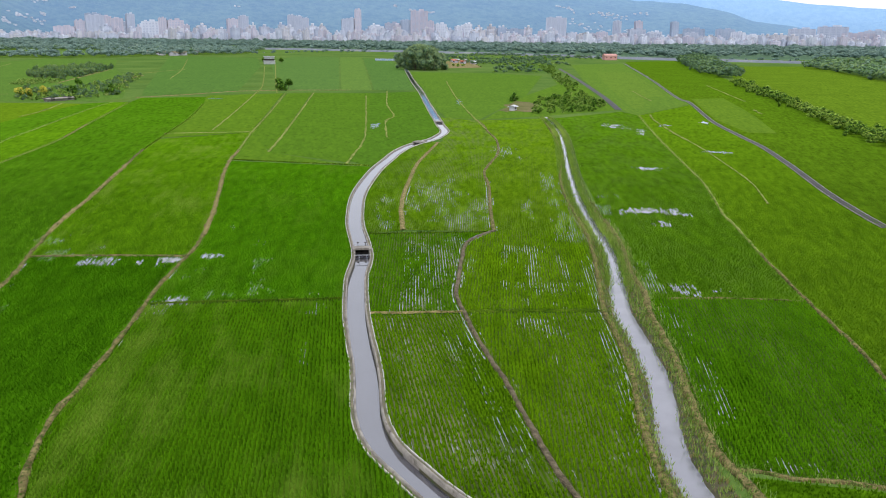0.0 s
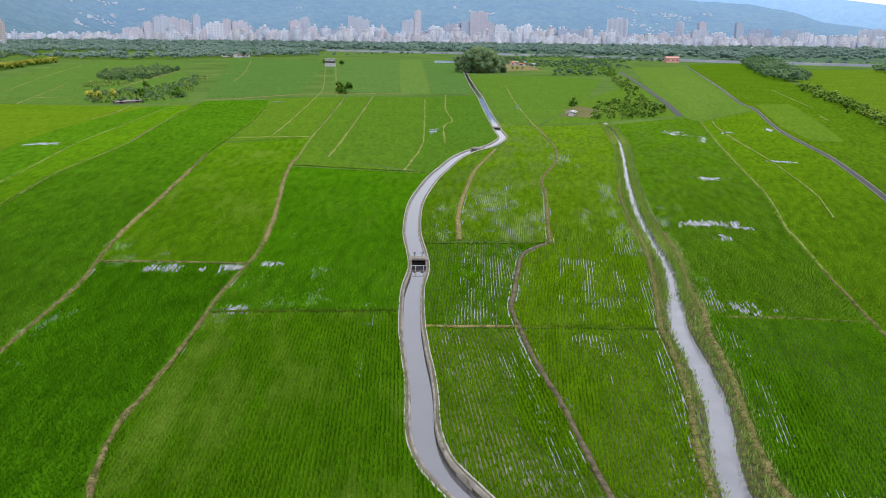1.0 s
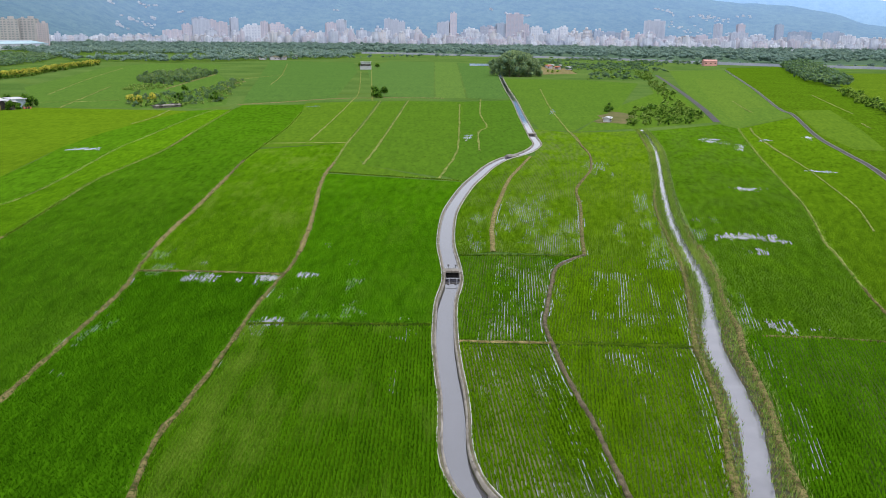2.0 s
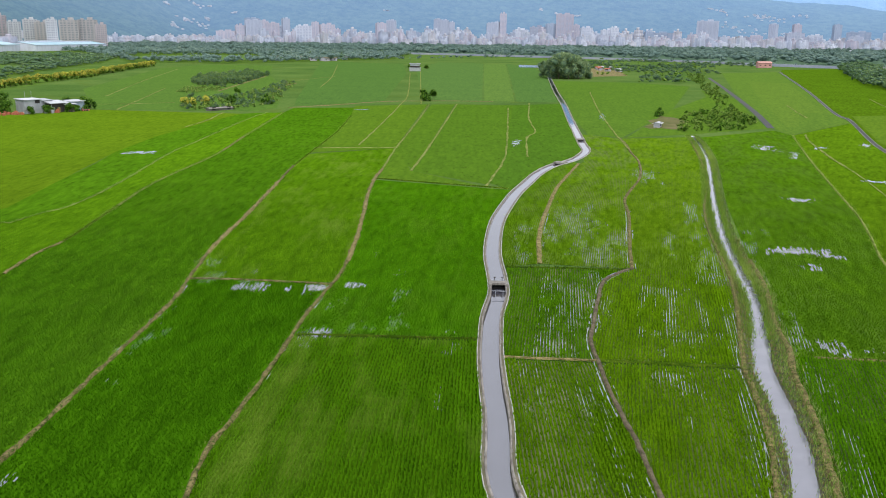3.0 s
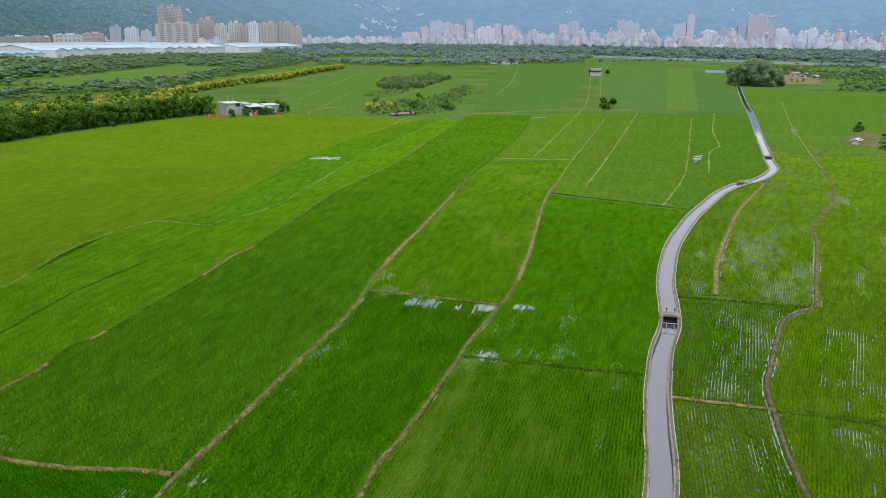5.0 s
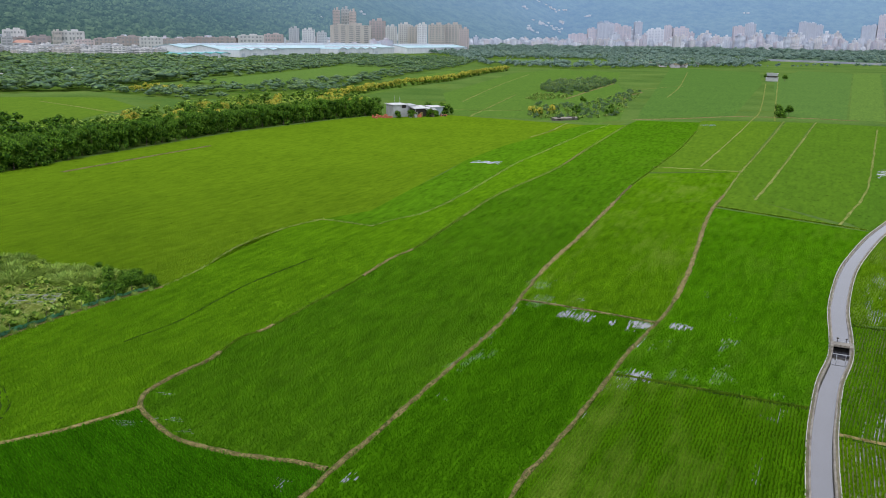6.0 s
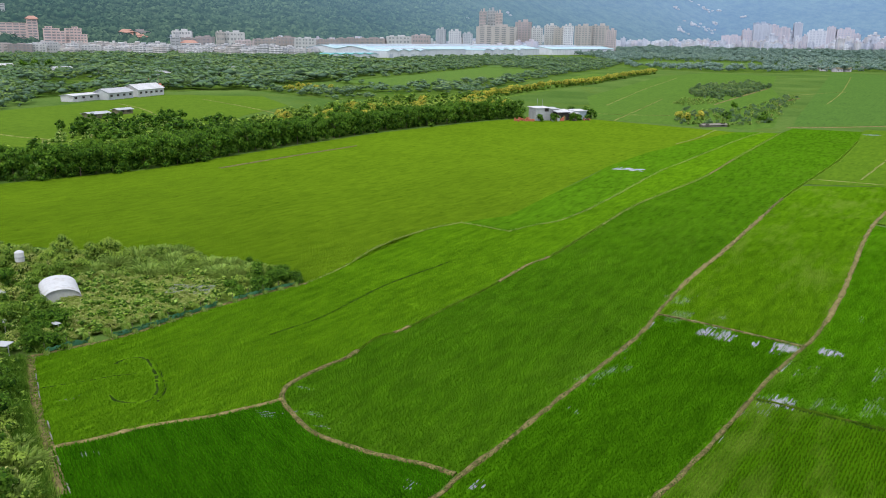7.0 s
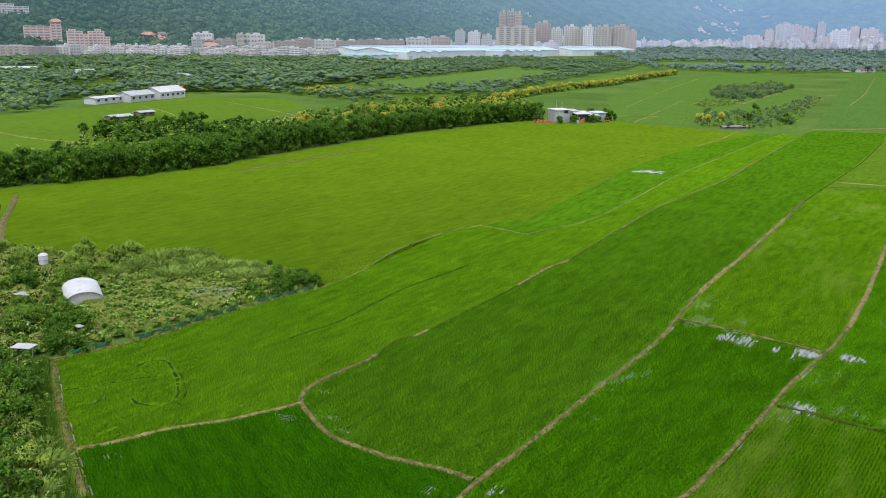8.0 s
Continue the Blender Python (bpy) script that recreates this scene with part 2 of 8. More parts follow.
LEAF_CREEPER = leafy("pale_creeper_leaves", (0.120, 0.190, 0.026), (0.390, 0.470, 0.130), (0.44, 0.45, 0.18))
LEAF_SILVER = leafy("silvergrass_blades", (0.130, 0.265, 0.050), (0.500, 0.680, 0.200), through_light=0.35)
# Leaf colours of distant woods are lifted towards pale blue to paint haze.
LEAF_FAR = leafy("hazed_wood_leaves", (0.076, 0.150, 0.070), (0.170, 0.285, 0.125), wide=(0.22, 0.31, 0.125))
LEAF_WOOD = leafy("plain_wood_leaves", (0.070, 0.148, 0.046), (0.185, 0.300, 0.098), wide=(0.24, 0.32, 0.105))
LEAF_TEAL = leafy("hazed_far_leaves", (0.150, 0.235, 0.235), (0.200, 0.300, 0.280), wide=(0.225, 0.31, 0.25))
LEAF_GROVE = leafy("grey_green_grove_leaves", (0.130, 0.205, 0.105), (0.320, 0.430, 0.235))
# Darkened leaf copies: the shade deep inside crowns, put into the colour.
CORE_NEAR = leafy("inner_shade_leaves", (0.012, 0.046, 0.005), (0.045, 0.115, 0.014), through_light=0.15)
CORE_BUSH = leafy("inner_shade_bush_leaves", (0.030, 0.085, 0.010), (0.085, 0.170, 0.026), through_light=0.15)
# Inner masses of distant crowns, lifted towards blue for haze as well.
CORE_TEAL = leafy("hazed_inner_leaves", (0.140, 0.225, 0.220), (0.180, 0.275, 0.255), through_light=0.15)
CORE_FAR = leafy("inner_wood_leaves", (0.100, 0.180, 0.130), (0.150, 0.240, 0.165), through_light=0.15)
BLOSSOM = leafy("yellow_blossom", (0.34, 0.32, 0.045), (0.60, 0.53, 0.10))
SOIL_AND_SHADE = surface("dark_soil_and_shade", (0.010, 0.026, 0.004), (0.030, 0.060, 0.010), 0.95, (0.5, 5.0), 0.03, spec=0.0)
SCRUB_SOIL = surface("scrub_ground", (0.034, 0.084, 0.011), (0.090, 0.150, 0.024), 0.95, (0.05, 0.9), 0.1, stain=(0.13, 0.15, 0.06), spec=0.0)
PALE_GRASS = surface("pale_bund_grass", (0.105, 0.150, 0.026), (0.255, 0.275, 0.095), 0.95, (0.3, 3.0), 0.05, stain=(0.06, 0.12, 0.012), spec=0.0, stain_at=(0.50, 0.64))
OVERGROWN = surface("grassy_bund", (0.016, 0.050, 0.002), (0.075, 0.125, 0.008), 0.95, (0.6, 5.0), 0.05, stain=(0.11, 0.10, 0.03), spec=0.0)


# ---- building blocks ----
def raw(name, verts, faces):
    """A mesh from arrays: verts n x 3, faces m x k."""
    verts, faces = np.asarray(verts, dtype=np.float32), np.asarray(faces, dtype=np.int32)
    me = bpy.data.meshes.new(name)
    me.vertices.add(len(verts))
    me.vertices.foreach_set("co", verts.ravel())
    m, k = faces.shape
    me.loops.add(m * k)
    me.loops.foreach_set("vertex_index", faces.ravel())
    me.polygons.add(m)
    me.polygons.foreach_set("loop_start", np.arange(m, dtype=np.int32) * k)
    me.update(calc_edges=True)
    return me


def put(name, me, material, parent=None, label=""):
    ob = new(name, me)
    if material and not me.materials:
        me.materials.append(material)
    if parent:
        ob.parent = parent
    if label:
        ob["label"] = label
    return ob


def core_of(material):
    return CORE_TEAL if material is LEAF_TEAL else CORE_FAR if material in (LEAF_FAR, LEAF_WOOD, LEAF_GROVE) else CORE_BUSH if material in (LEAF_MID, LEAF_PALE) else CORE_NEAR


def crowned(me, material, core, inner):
    """Leaves in one material, the masses within the crown in a darker one that paints its inner shade; inner: which
    faces lie within.
    """
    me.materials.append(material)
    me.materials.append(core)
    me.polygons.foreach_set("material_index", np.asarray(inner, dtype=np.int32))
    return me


def part(name, bm, material, parent, label=""):
    me = bpy.data.meshes.new(name)
    bm.to_mesh(me)
    bm.free()
    return put(name, me, material, parent, label)


def thing(name, at, turn=0.0, **tags):
    ob = new(name)
    ob.matrix_world = pose(*at, 0, 0, turn)
    return tagged(ob, **tags)


def box(bm, size, at=(0, 0, 0), turn=0.0, bevel=0.0):
    """A box that stands on at."""
    m = pose(at[0], at[1], at[2] + size[2] / 2, 0, 0, turn) @ Matrix.Diagonal((*size, 1))
    made = bmesh.ops.create_cube(bm, size=1.0, matrix=m)["verts"]
    if bevel:
        edges = {e for v in made for e in v.link_edges}
        bmesh.ops.bevel(bm, geom=list(edges), offset=bevel, segments=1, affect="EDGES")


def boxes(name, rows, material, parent, label=""):
    bm = bmesh.new()
    for size, at in rows:
        box(bm, size, at)
    return part(name, bm, material, parent, label)


def spline(points, step):
    """A smooth line through the points, resampled at even steps."""
    p = np.array(points, dtype=float)
    p = np.vstack((2 * p[0] - p[1], p, 2 * p[-1] - p[-2]))
    out = []
    for i in range(1, len(p) - 2):
        a, b, c, d = p[i - 1:i + 3]
        s = np.linspace(0, 1, 17)[:-1, None]
        out.append(0.5 * (2 * b + (c - a) * s + (2 * a - 5 * b + 4 * c - d) * s ** 2 + (3 * b - a - 3 * c + d) * s ** 3))
    q = np.vstack((*out, p[-2][None]))
    run = np.concatenate(([0], np.cumsum(np.linalg.norm(np.diff(q, axis=0), axis=1))))
    n = max(3, int(run[-1] / step) + 1)
    s = np.linspace(0, run[-1], n)
    return np.stack([np.interp(s, run, q[:, k]) for k in (0, 1)], axis=1)


def sideways(line):
    """Unit vectors to the line's left."""
    d = np.gradient(line, axis=0)
    d /= np.linalg.norm(d, axis=1)[:, None]
    return np.stack((-d[:, 1], d[:, 0]), axis=1)


def beside(line, left):
    return line + sideways(line) * left


def cut(line, a, b):
    """The stretch of a line from near a to near b, in that order."""
    i = int(np.argmin(np.linalg.norm(line - np.array(a), axis=1)))
    j = int(np.argmin(np.linalg.norm(line - np.array(b), axis=1)))
    return line[i:j + 1] if i <= j else line[j:i + 1][::-1]


def sweep(line, profile, wobble=0.0, lift=0.0):
    """Verts and quads of a profile [(left, up), ...] drawn along a line, its edges uneven by wobble."""
    side = sideways(line)
    n, k = len(line), len(profile)
    verts = np.zeros((n, k, 3))
    for j, (left, up) in enumerate(profile):
        r = rng.normal(0, 1, n)
        r = np.convolve(r, (0.25, 0.5, 0.25), "same")
        verts[:, j, :2] = line + side * (left + wobble * r)[:, None]
        verts[:, j, 2] = up + (lift * rng.normal(0, 1, n) if 0 < j < k - 1 else 0)
    ids = np.arange(n * k).reshape(n, k)
    quads = np.stack((ids[:-1, 1:], ids[:-1, :-1], ids[1:, :-1], ids[1:, 1:]), axis=-1).reshape(-1, 4)
    return verts.reshape(-1, 3), quads


def inside(points, ring):
    """Which points lie within a ring of corners."""
    x, y = points[:, 0], points[:, 1]
    hit = np.zeros(len(points), dtype=bool)
    a = np.asarray(ring)
    b = np.roll(a, -1, axis=0)
    for (x1, y1), (x2, y2) in zip(a, b):
        if y1 == y2:
            continue
        hit ^= ((y1 > y) != (y2 > y)) & (x < (x2 - x1) * (y - y1) / (y2 - y1) + x1)
    return hit


def sheet(name, ring, z, material, **tags):
    """A flat sheet of ground within a ring of corners."""
    bm = bmesh.new()
    ring = [tuple(p) for p in ring]
    vs = [bm.verts.new((x, y, z)) for x, y in ring]
    es = [bm.edges.new((vs[i], vs[(i + 1) % len(vs)])) for i in range(len(vs))]
    bmesh.ops.triangle_fill(bm, use_beauty=True, edges=es, normal=(0, 0, 1))
    bmesh.ops.recalc_face_normals(bm, faces=bm.faces)
    for f in bm.faces:
        if f.normal.z < 0:
            f.normal_flip()
    return tagged(part(name, bm, material, None), **tags)


# ---- the plan: lines on the ground ----
CANAL = [(-0.6, 44.0), (-2.3, 46.7), (-4.0, 49.6), (-5.0, 52.5), (-5.6, 55.7), (-6.0, 59.6), (-6.6, 64.0), (-7.5, 69.1), (-8.4, 75.0), (-9.0, 80.1), (-9.7, 87.5), (-9.9, 95.7), (-10.9, 103.0), (-12.5, 112.5), (-13.6, 123.1), (-14.3, 134.2), (-14.3, 144.7), (-13.7, 160.4), (-12.5, 173.1), (-11.0, 187.0), (-8.4, 199.1), (-5.1, 207.0), (-2.7, 215.5), (-1.1, 228.6), (-2.4, 244.5), (-4.1, 268.4), (-7.6, 316.7), (-12.8, 393.7), (-20.2, 486.7), (-32.3, 658.1)]
BUND_A = [(-22.0, 39.0), (-23.5, 43.4), (-24.9, 47.6), (-26.2, 53.4), (-26.5, 58.7), (-27.2, 66.6), (-28.2, 75.8), (-29.0, 82.3), (-29.7, 92.5), (-30.1, 99.7), (-32.0, 112.5), (-35.6, 130.5), (-40.2, 151.8), (-44.0, 172.5), (-45.6, 186.0), (-50.6, 221.0), (-55.6, 262.4), (-61.9, 311.9), (-70.1, 372.6)]
BUND_B = [(-38.2, 40.5), (-38.5, 44.4), (-39.1, 47.0), (-39.7, 51.3), (-40.4, 56.0), (-41.2, 61.4), (-42.2, 67.3), (-43.2, 74.0), (-44.5, 82.3), (-45.9, 88.9), (-47.6, 95.0), (-49.2, 101.1), (-51.2, 109.4), (-53.0, 118.5), (-54.4, 126.5), (-58.4, 147.0), (-61.3, 161.5), (-65.7, 183.0), (-69.5, 207.3), (-73.0, 230.5), (-78.1, 262.2), (-87.7, 309.8)]
BUND_C = [(-39.5, 47.0), (-42.5, 46.5), (-46.3, 45.1), (-49.7, 44.4), (-53.0, 44.1), (-56.8, 45.0), (-60.5, 46.5), (-62.7, 48.9), (-63.8, 53.9), (-64.1, 58.0), (-66.3, 64.3), (-66.0, 68.1), (-67.9, 78.7), (-69.5, 88.2), (-72.6, 101.4), (-73.6, 110.0), (-79.6, 133.9), (-85.3, 158.4), (-90.8, 198.6), (-99.6, 238.5), (-115.8, 314.7)]
BUND_D = [(-60.5, 46.5), (-61.2, 43.5), (-62.4, 39.5), (-64.5, 35.1), (-65.3, 31.3), (-66.5, 27.7)]
TRACK = [(-58.6, 24.8), (-66.5, 27.3), (-73.4, 29.5), (-80.1, 31.8), (-87.5, 34.8)]
EDGE_F = [(-88.7, 72.4), (-91.2, 81.3), (-96.3, 93.0), (-99.4, 107.0), (-99.0, 117.1), (-88.4, 117.7), (-88.2, 125.0), (-87.4, 132.7), (-91.0, 152.4), (-102.7, 198.3), (-107.0, 222.3), (-118.4, 286.6), (-121.5, 313.6)]
FURROW = [(-75.6, 56.3), (-76.1, 64.2), (-77.8, 70.3), (-80.4, 80.0), (-82.3, 95.0)]
CROSS_H = [(-47.4, 94.3), (-43.0, 94.9), (-38.1, 95.2), (-33.3, 95.3), (-30.0, 95.3)]
CROSS_I = [(-28.0, 77.8), (-21.9, 78.6), (-16.3, 79.2), (-10.5, 80.0)]
CROSS_J = [(-7.2, 75.7), (-0.9, 76.2), (4.2, 76.6), (9.1, 76.9), (14.0, 77.1)]
BUND_K = [(8.6, 38.5), (7.0, 44.1), (6.2, 47.1), (5.5, 51.4), (4.7, 56.5), (4.0, 61.0), (2.9, 66.2), (2.1, 70.8), (1.5, 75.4), (0.7, 81.4), (1.0, 88.4), (1.5, 96.7), (2.1, 103.1), (4.0, 107.4), (5.9, 110.1)]
BUND_K2 = [(5.8, 110.1), (6.1, 125.0), (6.7, 144.4), (6.6, 159.8), (8.6, 173.1), (10.8, 187.9), (11.6, 210.8), (10.5, 227.0), (9.8, 245.8), (8.6, 259.0)]
BUND_L = [(-6.0, 110.1), (-6.9, 122.2), (-7.2, 135.7), (-6.8, 155.5), (-6.1, 171.2), (-4.3, 188.5), (-2.6, 203.9)]
CROSS_M = [(-10.1, 107.7), (-2.5, 108.7), (5.5, 109.4)]
CREEK_PATH = [(12.6, 39.0), (12.3, 44.3), (12.3, 47.6), (12.5, 51.2), (13.0, 56.3), (13.7, 61.3), (14.1, 66.5), (14.3, 72.7), (14.4, 77.5), (15.5, 86.9), (16.9, 98.7), (17.8, 110.7), (18.1, 123.6), (18.8, 139.8), (20.5, 157.4), (23.8, 180.1), (26.3, 209.9), (28.0, 243.1), (29.1, 268.5)]
CREEK = [(14.0, 44.3), (13.9, 46.3), (13.9, 49.7), (14.4, 53.7), (15.2, 58.2), (15.8, 63.6), (16.1, 69.9), (16.2, 77.6), (17.4, 87.0), (18.9, 98.8), (19.3, 110.8), (19.6, 121.7), (20.3, 134.9), (21.7, 151.2), (22.9, 164.4), (26.6, 199.0), (28.8, 222.2), (30.1, 248.0), (30.4, 272.4)]
CREEK_PATH_EAST = [(18.2, 38.0), (17.4, 42.5), (16.7, 47.3), (16.3, 49.8), (16.5, 52.1), (16.6, 54.6), (17.1, 59.3), (17.8, 64.8), (18.2, 71.4), (18.5, 76.8), (19.4, 83.1), (19.5, 89.2), (20.2, 96.3), (21.2, 104.6), (21.6, 117.9)]
CROSS_O = [(16.5, 47.5), (18.3, 47.2), (19.7, 46.5), (21.3, 46.3), (22.8, 46.1), (24.7, 45.5)]
BUND_N = [(32.6, 61.3), (33.6, 67.8), (34.4, 77.4), (35.2, 85.6), (36.6, 98.3), (38.8, 115.2), (39.6, 122.8), (42.2, 136.2), (45.0, 152.8), (48.0, 177.8), (53.8, 224.6), (61.8, 281.9)]
BUND_P = [(49.1, 131.0), (53.2, 150.3), (55.6, 170.5), (58.4, 199.7), (59.8, 225.2), (62.9, 263.2)]
CROSS_Q = [(21.2, 81.2), (27.8, 81.5), (34.2, 80.8)]
ROAD = [(59.0, 114.5), (60.1, 124.7), (62.8, 142.6), (68.3, 171.4), (73.3, 201.0), (75.7, 224.1), (80.6, 265.2), (94.7, 341.9), (97.5, 374.0), (123.8, 536.8), (169.6, 843.8)]
DITCH = [(59.5, 303.3), (66.3, 376.2), (77.2, 526.7), (87.7, 691.6)]
FARM_PATH = [(-121.8, 337.3), (-107.6, 355.9), (-92.5, 380.2), (-69.9, 392.1), (-44.8, 396.4)]
L1 = [(-61.6, 223.9), (-70.1, 286.9), (-80.7, 360.1), (-92.6, 433.3), (-142.0, 673.3)]
L2 = [(-73.6, 372.0), (-97.1, 489.2), (-155.6, 784.0)]
L3 = [(-38.7, 183.8), (-41.6, 215.5), (-48.1, 278.9), (-58.2, 374.5)]
L4 = [(-20.1, 167.1), (-20.1, 185.4), (-20.3, 200.2), (-22.2, 230.6), (-34.3, 360.5)]
L5 = [(-15.2, 211.9), (-18.5, 254.2), (-17.3, 272.6), (-22.6, 317.3), (-27.7, 391.1)]
L6 = [(10.1, 233.9), (6.7, 285.6), (2.6, 366.3), (-1.2, 478.5)]
HEDGE = [(-195.8, 69.3), (-194.7, 81.1), (-191.3, 92.8), (-192.2, 107.8), (-194.1, 125.2), (-201.0, 148.6), (-206.1, 174.0), (-212.1, 204.2), (-213.9, 235.0), (-214.7, 269.2), (-211.4, 287.3)]
CUTROW = [(-182.1, 121.5), (-185.0, 136.7), (-187.3, 150.0), (-191.5, 176.1)]
SCRUBFRONT = [(-88.2, 34.8), (-87.6, 38.2), (-86.9, 45.0), (-88.4, 56.4), (-89.2, 65.6), (-88.6, 72.5)]
YELLOWROW = [(-284.0, 344.9), (-316.3, 445.2), (-330.5, 523.2), (-365.0, 636.3), (-393.7, 740.5)]
LEVEE = [(-307.9, 1408.1), (-191.9, 1356.4), (-99.9, 1300.9), (5.9, 1233.9), (122.1, 1138.1), (223.9, 1006.1)]
SCRUBSTRIP = [(163.8, 499.6), (138.4, 370.0), (127.1, 311.9), (111.2, 241.2), (104.3, 205.7)]
WHEEL_RUT = [(-79.9, 40.1), (-80.3, 42.0), (-78.8, 43.0), (-74.5, 41.5), (-71.0, 39.7), (-69.3, 38.0), (-70.0, 36.4), (-71.4, 35.8), (-73.0, 35.9)]
RUT2 = [(-79.4, 32.0), (-78.2, 34.9), (-77.1, 38.2), (-75.6, 41.1)]
CANAL = [(7.0, 35.5), (2.8, 39.8)] + CANAL
CREEK = [(14.2, 38.0)] + CREEK
HEDGE = [(-199.0, 28.0), (-197.0, 50.0)] + HEDGE

canal, creek = spline(CANAL, 1.5), spline(CREEK, 1.0)
bund_a, bund_b, bund_c = spline(BUND_A, 0.7), spline(BUND_B, 0.7), spline(BUND_C, 0.7)
bund_d, track, edge_f = spline(BUND_D, 0.7), spline(TRACK, 0.8), np.vstack([spline(run, 1.0)[:-1] for run in (EDGE_F[:5], EDGE_F[4:6], EDGE_F[5:])])
bund_k, bund_k2, bund_l, bund_n = spline(BUND_K, 0.6), spline(BUND_K2, 0.8), spline(BUND_L, 0.8), spline(BUND_N, 0.8)
creek_path, creek_east, road = spline(CREEK_PATH, 0.6), spline(CREEK_PATH_EAST, 0.6), spline(ROAD, 2.0)
canal_w, canal_e = beside(canal, 1.22), beside(canal, -1.22)

# ---- ground: one sheet to the horizon, cut open along the canal and the creek ----
trench = [np.vstack((beside(canal, 1.0), beside(canal, -1.0)[::-1])), np.vstack((beside(creek, 1.9), beside(creek, -1.9)[::-1]))]


def ground_sheet():
    from mathutils.geometry import delaunay_2d_cdt
    pts, edges = [], []
    outer = [(-4700, -900), (3000, -900), (3000, 4850), (-4700, 4850)]
    for ring in [outer] + trench:
        i = len(pts)
        pts += [Vector((float(p[0]), float(p[1]))) for p in ring]
        edges += [(i + k, i + (k + 1) % len(ring)) for k in range(len(ring))]
    v, _, f, *_ = delaunay_2d_cdt(pts, edges, [], 0, 1e-4)
    v, f = np.array([tuple(p) for p in v]), np.array([tuple(t) for t in f])
    mid = v[f].mean(axis=1)
    keep = ~(inside(mid, trench[0]) | inside(mid, trench[1]))
    return raw("ground", np.column_stack((v, np.zeros(len(v)))), f[keep])


tagged(put("ground", ground_sheet(), GRASSLAND), label="flat green farmland plain of rough grass", category="ground", kind="structure")

# ---- rice fields ----
DEEP, MID, LIME = ((0.015, 0.062, 0.0014), (0.046, 0.124, 0.0035)), ((0.025, 0.076, 0.0014), (0.067, 0.146, 0.0035)), ((0.042, 0.100, 0.0014), (0.099, 0.178, 0.0035))


def tone(a, b, f):
    return tuple(tuple(x + (y - x) * f for x, y in zip(p, q)) for p, q in zip(a, b))


PALE = ((0.046, 0.098, 0.004), (0.100, 0.172, 0.009))
VIVID = ((0.012, 0.076, 0.0010), (0.042, 0.156, 0.0026))


def dim(shade, k):
    return tuple(tuple(x * k for x in p) for p in shade)


FIELDS = []


def field(ring, shade, angle, label, rows=0.0, worn=0.0, z=0.04, wet=0.0, even=False):
    # Farther fields are paled and blued: haze put into the crop colour.
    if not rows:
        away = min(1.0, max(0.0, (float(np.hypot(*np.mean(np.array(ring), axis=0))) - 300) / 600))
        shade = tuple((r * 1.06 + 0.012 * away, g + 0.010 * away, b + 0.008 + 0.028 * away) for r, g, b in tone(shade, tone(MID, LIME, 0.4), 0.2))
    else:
        # Planted fields take a fainter haze tint in the same way.
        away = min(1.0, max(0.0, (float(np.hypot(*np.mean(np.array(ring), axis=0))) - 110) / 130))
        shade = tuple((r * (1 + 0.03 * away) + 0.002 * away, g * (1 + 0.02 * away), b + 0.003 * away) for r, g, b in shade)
    loose = bool(rows) and ("rows" not in label and "worn middle" not in label and not wet or float(np.mean(np.array(ring)[:, 1])) > 104)
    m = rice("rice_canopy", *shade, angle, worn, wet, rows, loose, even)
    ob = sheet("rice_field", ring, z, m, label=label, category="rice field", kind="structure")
    FIELDS.append((np.array(ring), shade, angle, rows, 0.10 if loose else 0.05, worn))
    return ob


cr = np.vstack((creek_east, beside(creek, -2.2)[len(creek) // 2:]))
field(np.vstack((cut(bund_a, BUND_A[0], (-28.1, 77.5)), cut(canal_w, (-10.3, 80), (-1, 42)))), dim(tone(VIVID, MID, 0.8), 0.93), -7, "even green rice field with a pale worn middle beside the canal", 1.0, 0.8)
field(np.vstack((cut(bund_a, (-28.1, 77.5), (-43.3, 170.7)), cut(canal_w, (-14.3, 164), (-10.3, 80)))), tone(VIVID, LIME, 0.30), -4, "dark green rice field between earth bund and canal", 1.0, 0.2)
field(np.vstack((cut(bund_b, (-47, 95.5), (-68, 205)), cut(bund_a, (-50.6, 221), (-29.6, 96)))), tone(VIVID, LIME, 0.60), -10, "light green rice field with bleached streaks between two bunds", 1.0, 0.75)
field(np.vstack((cut(bund_b, BUND_B[0], (-47, 95.5)), cut(bund_a, (-29.6, 95.5), BUND_A[0]))), dim(tone(VIVID, MID, 0.45), 0.9), -7, "mid green rice field between two earth bunds", 1.0)
field(np.vstack((cut(bund_c, (-39.5, 47), BUND_C[-1]), [(-119, 336), (-96.5, 345)], cut(bund_b, BUND_B[-1], (-39.5, 47)))), dim(tone(VIVID, LIME, 0.38), 0.88), -13, "long green rice field with a rounded end", 1.0, 0.12)
field(np.vstack((cut(edge_f, (-88.6, 72.4), EDGE_F[-1]), cut(bund_c, BUND_C[-1], (-60.5, 46.5)), bund_d, cut(track, (-66.5, 27.3), TRACK[-1]), [(-87, 45.0), (-88.4, 56.4)])), dim(tone(VIVID, LIME, 0.62), 1.08), -12, "bright green rice field beside the scrub", 1.0)
field([(-99.0, 117.1), (-88.4, 117.7), (-87.4, 132.7), (-91.0, 152.4), (-102.7, 198.3), (-107.0, 222.3), (-118.4, 286.6), (-121.5, 313.0), (-128.5, 305.5), (-127.6, 276.2), (-123.1, 229.7), (-116.6, 196.9), (-110.4, 177.5), (-103.7, 152.5), (-96.5, 128.2)], dim(tone(VIVID, LIME, 0.45), 0.96), -12, "narrow dark green rice plot with a pool at its edge", 1.0, z=0.07)
